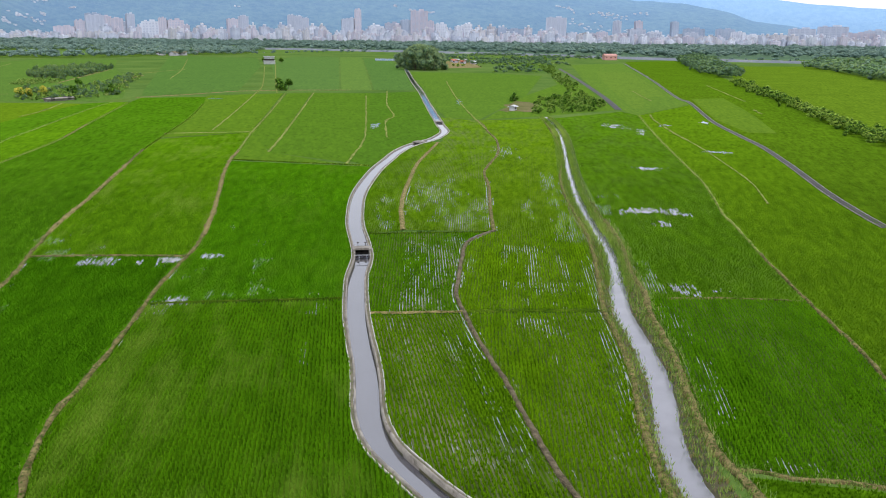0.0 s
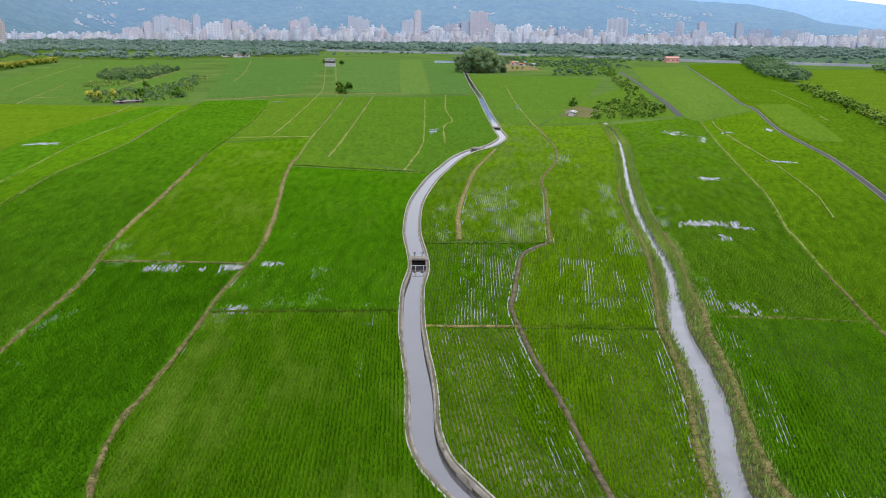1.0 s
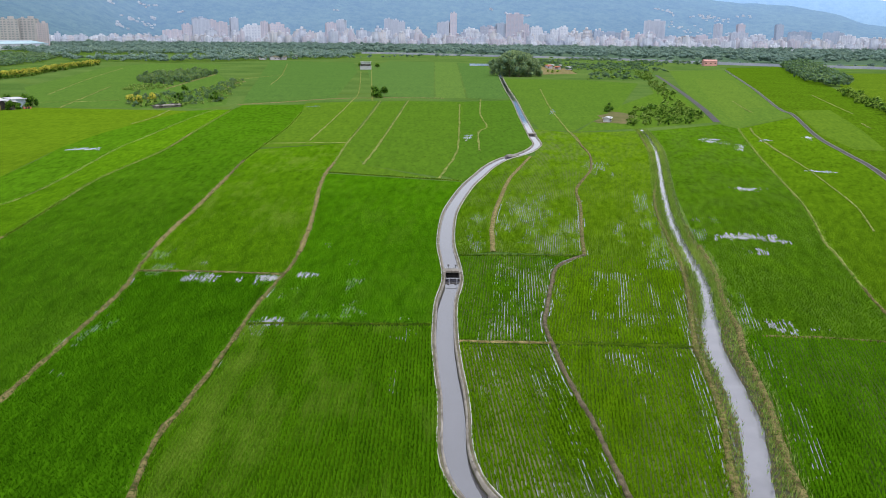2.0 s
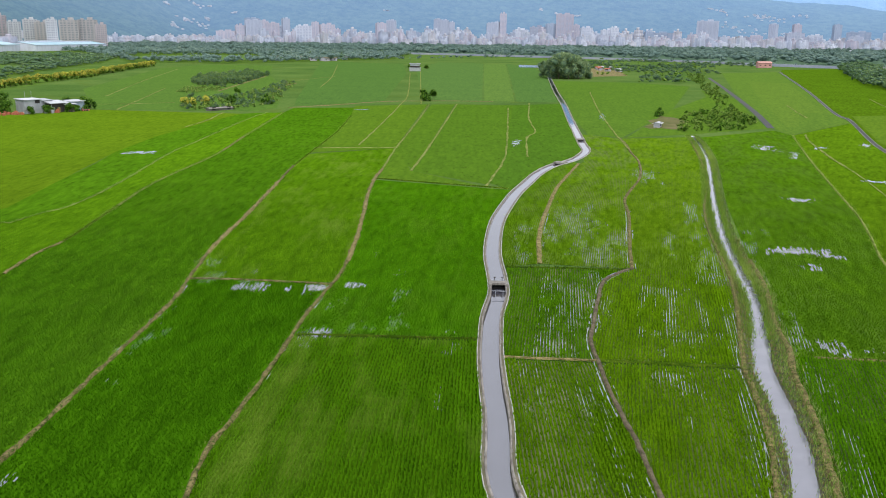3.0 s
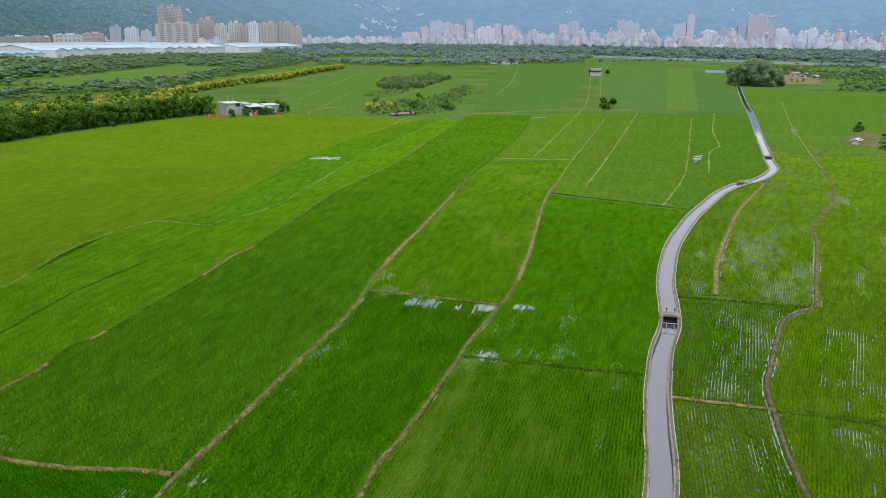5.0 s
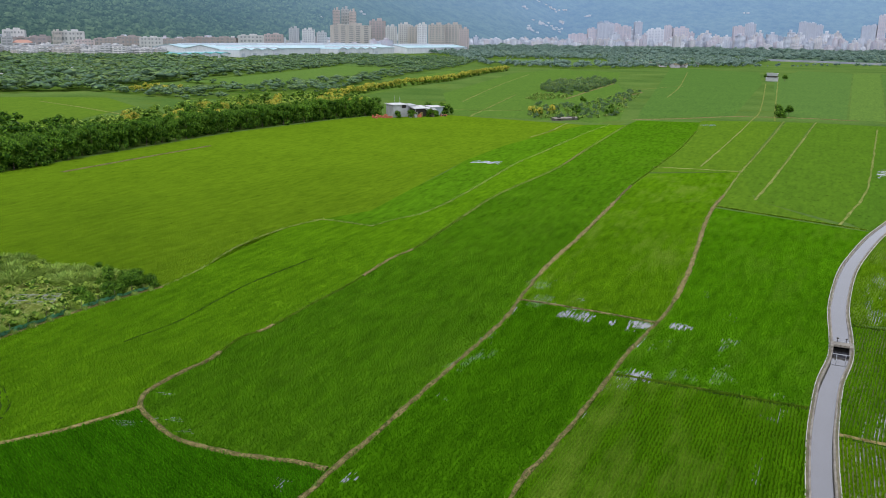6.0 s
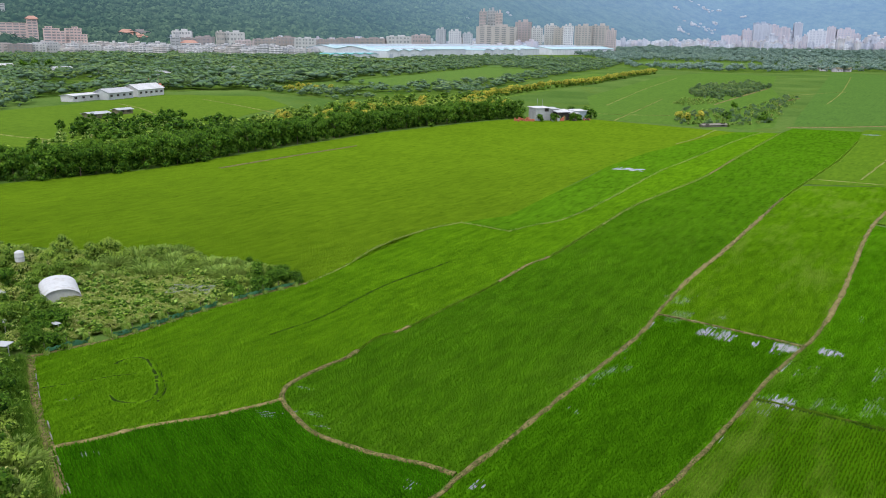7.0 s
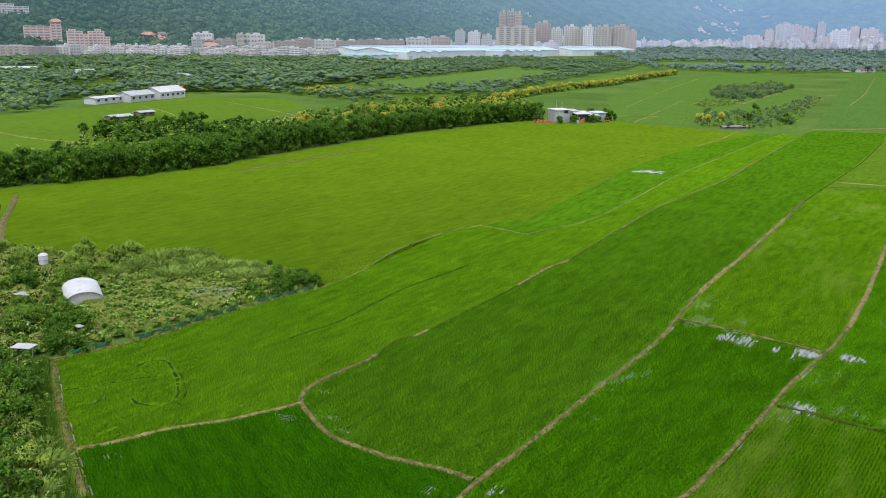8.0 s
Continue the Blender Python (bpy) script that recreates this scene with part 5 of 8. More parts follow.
class Kind:
    """One sort of tree: built once, then copied."""

    def __init__(self, name, seed, h, spread, n, leaves, size, material, label, category, trunk=0.16, low=0.25, big=0.42, flower=0, group="", flat=0.0):
        self.used = False
        self.ob = tagged(new(name), label=label, category=category, group=group)
        blobs = blobs_for(seed, h, spread, n, low, big)
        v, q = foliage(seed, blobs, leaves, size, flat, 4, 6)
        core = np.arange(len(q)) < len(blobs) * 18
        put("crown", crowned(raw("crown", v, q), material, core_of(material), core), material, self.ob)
        if trunk:
            v, q = limbs(seed, h * 0.62, trunk, spread * 0.4)
            put("trunk", raw("trunk", v, q), BARK, self.ob)
        if flower:
            g = np.random.default_rng(seed + 50)
            tops = [(x, y, z + r * 0.12, r * 1.02) for x, y, z, r in blobs]
            v, q = foliage(seed + 9, tops, flower, size * 1.1)
            up = v[q].mean(axis=1)[:, 2]
            k = len(blobs) * 28
            q = q[k:][up[k:] > np.quantile(up[k:], 0.35)]
            put("blossom", raw("blossom", v, q), BLOSSOM, self.ob, "clusters of yellow blossom")

    def grow(self, x, y, s=1.0, z=0.0, sz=1.0):
        m = pose(x, y, z - 0.35, 0, 0, float(rng.uniform(0, 360)))
        if not self.used:
            self.used = (s, s, s * sz)
            self.ob.matrix_world = m @ Matrix.Diagonal((*self.used, 1))
            return self.ob
        return copy_thing(self.ob, m @ Matrix.Diagonal((s / self.used[0], s / self.used[1], s * sz / self.used[2], 1)))


def scatter(ring, spacing, seed):
    """Uneven points within a ring, about spacing apart."""
    g = np.random.default_rng(seed)
    ring = np.array(ring, dtype=float)
    lo, hi = ring.min(axis=0), ring.max(axis=0)
    x, y = np.meshgrid(np.arange(lo[0], hi[0], spacing), np.arange(lo[1], hi[1], spacing))
    p = np.stack((x.ravel(), y.ravel()), axis=1) + g.uniform(-0.5, 0.5, (x.size, 2)) * spacing
    return p[inside(p, ring)]


WOOD_FORMS = [foliage(100 + i, blobs_for(100 + i, 1.0, 0.6, 5, 0.15, 0.38), 76, 0.17, 0, 3, 5) for i in range(6)]
FAR_FORMS = [foliage(200 + i, blobs_for(200 + i, 1.0, 0.6, 1, 0.2, 0.52), 28, 0.20, 0, 3, 6) for i in range(8)]


HILL_FORMS = [foliage(300 + i, blobs_for(300 + i, 1.0, 0.7, 0, 0.3, 0.8), 16, 0.30, 0, 3, 6) for i in range(8)]
INNER = {id(v): n * 2 * k for forms, n, k in ((WOOD_FORMS, 6, 5), (FAR_FORMS, 2, 6), (HILL_FORMS, 1, 6)) for v, q in forms}


def woods(points, low, high, material, label, seed, name="far_trees", z=None, forms=FAR_FORMS, broad=1.0, core=None):
    """Many far trees as one mass of crowns."""
    g = np.random.default_rng(seed)
    V, Q, M, base = [], [], [], 0
    for i, (x, y) in enumerate(points):
        v, q = forms[int(g.integers(len(forms)))]
        h = g.uniform(low, high) * (1.25 if g.random() < 0.08 else 1.0)
        w = g.uniform(0, 6.28)
        k = h * g.uniform(1.0, 1.55) * broad
        c, s = math.cos(w) * k, math.sin(w) * k
        V.append(np.stack((x + v[:, 0] * c - v[:, 1] * s, y + v[:, 0] * s + v[:, 1] * c, v[:, 2] * h + (z[i] if z is not None else 0) - 0.1), axis=1))
        Q.append(q + base)
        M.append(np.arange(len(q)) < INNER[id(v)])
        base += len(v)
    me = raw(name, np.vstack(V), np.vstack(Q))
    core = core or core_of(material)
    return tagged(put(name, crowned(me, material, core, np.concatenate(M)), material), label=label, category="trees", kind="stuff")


def broken(points, scale, level, shift=0.0):
    """Only the points where a slow random field stands high: clumps with clearings between."""
    return points[clump(points[:, 0] * scale + shift, points[:, 1] * scale + shift, CLUMPS) > level]


hedge_kinds = [Kind("hedge_tree", 11 + i, 8.6 + 0.4 * i, 3.5, 15, 1000, 0.5, LEAF_DARK, "dense dark green broadleaf tree in the tall hedge", "tree", 0.14, 0.0, 0.36, group="tall hedge of trees") for i in range(4)]
flower_kinds = [Kind("blossom_tree", 21 + i, 5.2, 3.0, 8, 320, 0.6, LEAF_MID, "small green tree topped with yellow blossom", "tree", 0.12, 0.1, flower=400, group="row of yellow blossom trees") for i in range(3)]
bush_kinds = [Kind("bush", 31 + i, 2.4 + 0.5 * i, 1.9, 10, 1700, 0.19, LEAF_MID, "tangled green scrub bush", "bush", 0, 0.05, 0.38) for i in range(4)]
reed_kinds = [Kind("bush", 41 + i, 1.8 + 0.4 * i, 1.8, 9, 1800, 0.17, LEAF_CREEPER, "pale green reedy bush", "bush", 0, 0.05, 0.38) for i in range(2)]
dark_kinds = [Kind("bush", 51 + i, 3.0 + 0.5 * i, 2.2, 9, 1500, 0.25, LEAF_DARK, "dark green rounded bush", "bush", 0.08, 0.05, 0.38) for i in range(3)]
round_kinds = [Kind("tree", 61 + i, 6.6, 3.2, 9, 460, 0.6, LEAF_DARK, "rounded dark green tree among the fields", "tree", 0.16, 0.2) for i in range(3)]
plot_kinds = [Kind("tree", 65 + i, 6.6, 3.2, 9, 460, 0.6, LEAF_WOOD, "rounded blue-green tree of the wooded plot", "tree", 0.16, 0.1) for i in range(3)]
tall_kinds = [Kind("tall_tree", 71 + i, 17.0, 6.5, 18, 2400, 0.8, LEAF_GROVE, "tall grey-green feathery tree", "tree", 0.3, 0.15, group="grove of tall trees by the canal") for i in range(3)]


def pick(kinds):
    return kinds[int(rng.integers(len(kinds)))]


hedge_line = spline(HEDGE, 1.0)
for depth, step, s0 in ((2.5, 3.6, 0.84), (7.0, 4.4, 0.84), (12.0, 5.4, 0.78)):
    q = beside(hedge_line, depth)
    for i in np.arange(0, len(q), step):
        x, y = q[int(i)] + rng.normal(0, 0.7, 2)
        pick(hedge_kinds).grow(x, y, s0 * rng.uniform(0.82, 1.12))
# scrub and small trees behind the hedge, some in blossom
behind = np.vstack((beside(hedge_line, 17), [(-225, 300), (-258, 335), (-268, 340), (-290, 320), (-296, 270), (-262, 190), (-226, 132), (-219, 60)]))
woods(scatter(behind, 6.5, 3), 3.0, 5.6, LEAF_MID, "tangled scrub and small trees behind the hedge", 5, "scrub_wood", forms=WOOD_FORMS)
for p in scatter([(-228, 180), (-220, 290), (-262, 335), (-286, 318), (-262, 190)], 13, 4):
    pick(flower_kinds).grow(*p, rng.uniform(0.8, 1.1))
for i in range(4, len(hedge_line) - 4, 7):
    if rng.random() < 0.75:
        p = beside(hedge_line, 17.0 + rng.uniform(-1, 3))[i]
        pick(round_kinds).grow(p[0], p[1], rng.uniform(0.7, 1.05))
thicket = scatter([(-222, 100), (-240, 100), (-276, 122), (-292, 142), (-306, 166), (-290, 184), (-262, 182), (-232, 190), (-224, 150)], 5.2, 31)
woods(broken(thicket, 0.05, 0.30), 2.6, 5.2, LEAF_DARK, "dark thicket behind the hedge", 32, "scrub_wood", forms=WOOD_FORMS)
woods(broken(thicket[::2] + 2.0, 0.06, 0.35, 3.0), 1.6, 3.4, LEAF_PALE, "pale brush behind the hedge", 34, "scrub_wood", forms=WOOD_FORMS)
for x, y, s in ((-243, 214, 1.15), (-239, 150, 0.9), (-252, 236, 1.0), (-236, 120, 0.8)):
    pick(round_kinds).grow(x, y, s)
yellow = spline(YELLOWROW, 1.0)
for i in np.arange(0, len(yellow), 6.5):
    pick(flower_kinds).grow(*(yellow[int(i)] + rng.normal(0, 0.8, 2)), rng.uniform(0.85, 1.1))
for x, y in scatter([(-383, 298), (-377, 330), (-402, 348), (-408, 306)], 8, 6):
    pick(flower_kinds).grow(x, y, rng.uniform(0.65, 0.9))
# wooded plots among the fields
for p in scatter([(-226, 470), (-199, 452), (-214, 520), (-231, 600), (-262, 640), (-262, 560), (-244, 500)], 6.2, 8):
    pick(plot_kinds).grow(*p, rng.uniform(0.5, 0.72))
woods(scatter([(-209, 412), (-222, 455), (-199, 448), (-192, 430), (-198, 404)], 3.0, 77), 0.7, 1.6, LEAF_PALE, "pale dry brush before the dark trees", 78, "scrub", forms=WOOD_FORMS)
plot = scatter([(-162, 317), (-183, 373), (-170, 400), (-190, 539), (-172, 486), (-140, 375), (-131, 345), (-140, 318)], 4.6, 9)
woods(plot[::3], 1.6, 3.0, LEAF_WOOD, "tangled green scrub on the wooded plot", 61, "scrub", forms=WOOD_FORMS)
woods(np.vstack((plot[1::3], plot[2::3])), 1.0, 2.0, LEAF_PALE, "pale reeds and brush on the wooded plot", 62, "scrub", forms=WOOD_FORMS)
for x, y, s in ((-136.4, 351.3, 0.78), (-171, 400, 0.7), (-150, 345, 0.7)):
    pick(round_kinds).grow(x, y, s)
for x, y in ((-163, 330), (-158, 326), (-160, 342)):
    pick(flower_kinds).grow(x, y, 0.8)
for x, y, s in ((-74.8, 390, 0.75), (-76.8, 396, 0.85), (-73.6, 400, 0.8)):
    pick(round_kinds).grow(x, y, s)
for p in ((-36, 650), (-31, 636), (-24, 630), (-17, 628), (-10, 632), (-5, 642), (-27, 645), (-19, 640), (-12, 646), (-22, 655)):
    pick(tall_kinds).grow(p[0], p[1], (1.20 - 0.024 * abs(p[0] + 20)) * rng.uniform(0.86, 1.0))
plot = scatter([(27, 291), (30, 280), (51, 297), (59, 326), (57, 368), (46, 372), (37, 352)], 3.4, 10)
woods(plot[::3], 1.2, 2.2, LEAF_MID, "tangled green scrub at the creek's end", 63, "scrub", forms=WOOD_FORMS)
woods(plot[1::3], 0.9, 1.6, LEAF_PALE, "pale brush at the creek's end", 64, "scrub", forms=WOOD_FORMS)
woods(plot[2::6], 1.4, 2.6, LEAF_DARK, "dark bushes at the creek's end", 65, "scrub", forms=WOOD_FORMS)
round_kinds[0].grow(25.5, 338, 0.62)
bank = scatter([(55, 302), (61, 394), (86, 716), (76, 735), (57, 437), (49, 330)], 4.4, 12)
woods(broken(bank[::2], 0.09, 0.35), 1.2, 3.0, LEAF_MID, "low scrub beside the dark lane", 13, "scrub", forms=WOOD_FORMS)
woods(broken(bank[1::2], 0.07, 0.40, 5.0), 0.9, 2.0, LEAF_PALE, "pale brush beside the dark lane", 113, "scrub", forms=WOOD_FORMS)
strip = spline(SCRUBSTRIP, 1.0)
woods(np.vstack([strip[::2] + rng.normal(0, 1.2, strip[::2].shape), strip[::5] + rng.normal(0, 2.5, strip[::5].shape)]), 1.6, 3.6, LEAF_MID, "strip of low bushes between the fields", 33, "scrub", forms=WOOD_FORMS)
woods(scatter([(173, 556), (190, 560), (214, 660), (306, 1050), (250, 960), (182, 640)], 7, 14), 4.5, 8.0, LEAF_FAR, "band of dark trees between the fields", 15, forms=WOOD_FORMS)
woods(scatter([(262, 520), (290, 500), (480, 820), (430, 900), (322, 800)], 9, 16), 5, 8.5, LEAF_FAR, "dense grey-green wood at the plain's edge", 17, forms=WOOD_FORMS, broad=1.3)
# scrub round the shed
MAT = [(-97.7, 42.5), (-93.0, 39.8), (-89.4, 40.6), (-89.2, 44.6), (-89.9, 49.8), (-90.4, 57.5), (-95.5, 63.3), (-102.4, 63.8), (-106.4, 60.8), (-110.6, 57.6), (-112.6, 52.7), (-104.7, 46.0)]
for p in scatter([(-89.5, 37), (-89.8, 70), (-99, 73), (-118, 65), (-128, 55), (-138, 52), (-150, 40), (-128, 20), (-100, 20)], 3.0, 18):
    if abs(p[0] + 108) < 5.0 and abs(p[1] - 48) < 4.6:
        continue
    if inside(np.array([p]), np.array(MAT))[0] or min(math.hypot(p[0] - x, p[1] - y) for x, y in ((-108.4, 39.6), (-97.0, 35.0), (-89.6, 32.4))) < 1.6:
        continue
    k = rng.random()
    if p[1] > 54 + 0.35 * (p[0] + 110) and p[0] > -120:
        (pick(dark_kinds) if k < 0.12 else pick(reed_kinds) if k < 0.4 else pick(bush_kinds)).grow(*p, rng.uniform(0.5, 0.8))
    else:
        (pick(reed_kinds) if k < 0.5 else pick(bush_kinds) if k < 0.93 else pick(dark_kinds)).grow(*p, rng.uniform(0.7, 1.1))
# the matted creepers inside the bushes, with taller mounds and a few dark bushes
mat_points = scatter(MAT, 0.95, 118)
mat_points = mat_points[np.hypot(mat_points[:, 0] + 108, mat_points[:, 1] - 48) > 5.0]
n = 26000
tufts = np.column_stack((rng.uniform(-112, -89, n), rng.uniform(39, 64, n)))
tufts = tufts[inside(tufts, MAT) & (np.hypot(tufts[:, 0] + 108, tufts[:, 1] - 48) > 3.0)]
n = len(tufts)
mound = clump(tufts[:, 0] * 0.55, tufts[:, 1] * 0.55, CLUMPS) * 0.6 + clump(tufts[:, 0] * 1.7, tufts[:, 1] * 1.7, CLUMPS) * 0.4
V = np.zeros((n, 4, 3, 3), dtype=np.float32)
for k in range(4):
    w, long = rng.uniform(0, 6.283, n), rng.uniform(0.16, 0.34, n)
    dx, dy = np.cos(w), np.sin(w)
    top = 0.08 + 0.95 * mound * rng.uniform(0.6, 1.0, n)
    for j, (o, q, h) in enumerate(((0, 0.07, 0.0), (0, -0.07, 0.0), (1.0, 0, 0.10))):
        V[:, k, j] = np.stack((tufts[:, 0] + dx * long * o - dy * q, tufts[:, 1] + dy * long * o + dx * q, top + h), axis=1)
tagged(put("creepers", raw("creepers", V.reshape(-1, 3), np.arange(n * 12).reshape(-1, 3)), LEAF_CREEPER), label="matted pale creepers and grass beside the hoop house", category="creepers", kind="stuff")
woods(broken(mat_points[::3], 0.22, 0.55, 4.0), 0.7, 1.3, LEAF_MID, "low green mounds among the matted creepers", 120, "scrub", forms=WOOD_FORMS)
for x, y, s in ((-95.7, 40.7, 0.55), (-88.6, 37.4, 0.85), (-90.0, 36.6, 0.8), (-89.9, 61.6, 0.6), (-92.9, 53.8, 0.42)):
    pick(dark_kinds).grow(x, y, s)
for p in scatter([(-60, 22.5), (-67, 25), (-74, 27), (-81, 29.5), (-88, 32), (-92, 20), (-60, 12)], 2.15, 19):
    k = rng.random()
    (pick(dark_kinds) if k < 0.42 else pick(bush_kinds) if k < 0.8 else pick(reed_kinds)).grow(*p, rng.uniform(0.7, 1.05))
# woods of the plain
for ring in ([(-89.5, 37), (-89.8, 70), (-99, 73), (-118, 65), (-128, 55), (-138, 52), (-150, 40), (-128, 20), (-100, 20), (-88, 30)], [(-58, 23.4), (-66.4, 26.2), (-73.3, 28.4), (-79.9, 30.7), (-87.3, 33.6), (-92, 18), (-57, 8)]):
    sheet("scrub_ground", ring, 0.05, SCRUB_SOIL, label="rough weedy ground under the bushes", category="ground", kind="structure")
for ring in ([(-430, 300), (-330, 290), (-300, 420), (-345, 440), (-420, 620), (-470, 780), (-600, 1050), (-840, 1050), (-800, 700), (-560, 620), (-445, 385), (-365, 395), (-390, 330)],
             [(-420, 60), (-430, 250), (-420, 300), (-560, 620), (-790, 690), (-1000, 820), (-1050, 420), (-950, 300), (-640, 130)]):
    sheet("scrub_ground", ring, 0.02, SCRUB_SOIL, label="rough weedy ground under the low trees", category="ground", kind="structure")
CLEAR = ([(-454, 400), (-390, 395), (-400, 505), (-485, 700), (-566, 700), (-500, 533)], [(-296, 335), (-272, 322), (-372, 660), (-424, 680), (-322, 396)])


def cleared(points):
    """Without those that would stand on the green strips between the woods."""
    return points[~(inside(points, CLEAR[0]) | inside(points, CLEAR[1]))]


near_wood = cleared(scatter([(-430, 300), (-330, 290), (-300, 420), (-345, 440), (-420, 620), (-470, 780), (-600, 1050), (-840, 1050), (-800, 700), (-560, 620), (-445, 385), (-365, 395), (-390, 330)], 7.5, 20))
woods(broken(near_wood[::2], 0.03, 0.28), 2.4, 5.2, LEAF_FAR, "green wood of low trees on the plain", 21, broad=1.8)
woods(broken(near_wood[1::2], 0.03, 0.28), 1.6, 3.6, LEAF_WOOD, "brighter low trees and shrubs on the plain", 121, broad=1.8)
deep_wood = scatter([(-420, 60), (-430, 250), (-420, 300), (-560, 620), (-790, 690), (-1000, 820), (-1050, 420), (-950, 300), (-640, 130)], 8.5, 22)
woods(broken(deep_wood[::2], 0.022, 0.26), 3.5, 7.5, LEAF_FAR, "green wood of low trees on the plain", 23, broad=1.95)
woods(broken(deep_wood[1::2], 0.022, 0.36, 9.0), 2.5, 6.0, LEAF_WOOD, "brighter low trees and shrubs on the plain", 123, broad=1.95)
side_wood = scatter([(-370, 96), (-374, 150), (-398, 172), (-408, 165), (-440, 190), (-520, 190), (-430, 50), (-378, 40)], 6.0, 131)
woods(side_wood[::2], 3.0, 6.0, LEAF_WOOD, "green trees beside the white sheds", 132, broad=1.3)
woods(side_wood[1::2], 2.0, 4.5, LEAF_FAR, "low trees beside the white sheds", 133, broad=1.3)
belt = [(-470, 830), (-366, 818), (-337, 850), (-305, 960), (-245, 1045), (-268, 1235), (-295, 1390), (-700, 1540), (-900, 1350), (-640, 1060)]
sheet("scrub_ground", belt, 0.03, SCRUB_SOIL, label="rough weedy ground under the far trees", category="ground", kind="structure")
belt_trees = scatter(belt, 12, 24)
glade = [(-583, 1009), (-590, 1100), (-534, 1150), (-474, 1180), (-396, 1003), (-398, 940), (-456, 922), (-514, 912)]
belt_trees = belt_trees[~inside(belt_trees, glade)]
field(glade, tone(MID, LIME, 0.7), -14, "pale green field among the far trees", 0.0, z=0.10)
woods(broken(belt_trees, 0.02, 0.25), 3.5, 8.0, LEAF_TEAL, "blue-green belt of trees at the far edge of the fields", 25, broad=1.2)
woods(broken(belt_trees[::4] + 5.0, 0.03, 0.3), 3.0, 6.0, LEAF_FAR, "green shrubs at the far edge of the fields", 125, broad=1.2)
rough = scatter([(0, 690), (30, 560), (62, 600), (76, 740), (98, 720), (132, 980), (250, 985), (120, 1120), (0, 1215), (-40, 1000), (-6, 930)], 10, 26)
woods(broken(rough, 0.018, 0.56), 1.6, 4.2, LEAF_FAR, "clumps of trees on the rough ground beside the grove", 27, broad=1.2)
woods(broken(rough[::2] + 4.0, 0.03, 0.55, 4.0), 1.5, 3.5, LEAF_MID, "low brush on the rough ground beside the grove", 127, broad=1.2)
rows_of_trees = np.vstack([spline([(-245, 1045), (-170, 1180), (-90, 1280)], 12.0), spline([(150, 1090), (300, 990), (520, 900)], 10.0), spline([(40, 1190), (130, 1110)], 10.0)])
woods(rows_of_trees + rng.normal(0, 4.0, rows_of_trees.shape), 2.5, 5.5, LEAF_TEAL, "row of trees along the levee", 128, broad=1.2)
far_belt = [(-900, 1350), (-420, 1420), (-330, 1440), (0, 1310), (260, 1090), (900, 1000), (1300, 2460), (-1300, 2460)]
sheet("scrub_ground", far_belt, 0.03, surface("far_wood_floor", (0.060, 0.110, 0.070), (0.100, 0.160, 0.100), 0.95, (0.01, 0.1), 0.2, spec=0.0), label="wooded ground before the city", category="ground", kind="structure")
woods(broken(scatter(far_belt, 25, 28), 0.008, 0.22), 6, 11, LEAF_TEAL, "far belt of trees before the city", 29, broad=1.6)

# ---- levee ----
lev = spline([(-700, 1560)] + LEVEE + [(420, 880), (900, 560)], 12.0)
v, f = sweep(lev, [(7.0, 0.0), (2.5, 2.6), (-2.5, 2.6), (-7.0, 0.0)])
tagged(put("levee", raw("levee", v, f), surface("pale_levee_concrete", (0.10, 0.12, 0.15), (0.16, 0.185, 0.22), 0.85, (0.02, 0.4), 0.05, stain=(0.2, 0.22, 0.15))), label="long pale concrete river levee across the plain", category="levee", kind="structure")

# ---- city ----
# Far facade colours carry the city's haze: paled, blued, low in contrast.
HAZED_FACADES = (("pale_grey_facade", (0.37, 0.42, 0.52), (0.45, 0.50, 0.60)), ("pinkish_tile_facade", (0.40, 0.395, 0.47), (0.47, 0.46, 0.535)), ("cream_facade", (0.44, 0.45, 0.50), (0.51, 0.52, 0.56)),
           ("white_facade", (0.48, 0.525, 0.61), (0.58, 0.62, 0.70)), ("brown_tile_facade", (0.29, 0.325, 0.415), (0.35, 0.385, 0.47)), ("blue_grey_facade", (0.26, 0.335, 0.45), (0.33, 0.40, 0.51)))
PAINTS = [paint(name, a, b) for name, a, b in HAZED_FACADES]
# Far glass is kept almost as pale as the walls, again for haze.
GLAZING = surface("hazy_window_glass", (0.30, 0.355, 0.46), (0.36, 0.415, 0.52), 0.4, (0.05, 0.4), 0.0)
# Nearer blocks are only cooled a little for haze.
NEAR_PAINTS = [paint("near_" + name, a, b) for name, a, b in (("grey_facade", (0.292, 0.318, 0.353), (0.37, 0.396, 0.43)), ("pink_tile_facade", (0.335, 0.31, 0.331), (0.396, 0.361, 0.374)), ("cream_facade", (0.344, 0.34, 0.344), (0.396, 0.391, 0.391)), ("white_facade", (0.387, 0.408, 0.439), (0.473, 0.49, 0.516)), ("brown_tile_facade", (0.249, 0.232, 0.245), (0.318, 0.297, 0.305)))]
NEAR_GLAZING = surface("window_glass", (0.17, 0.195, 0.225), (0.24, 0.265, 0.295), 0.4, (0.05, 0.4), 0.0)


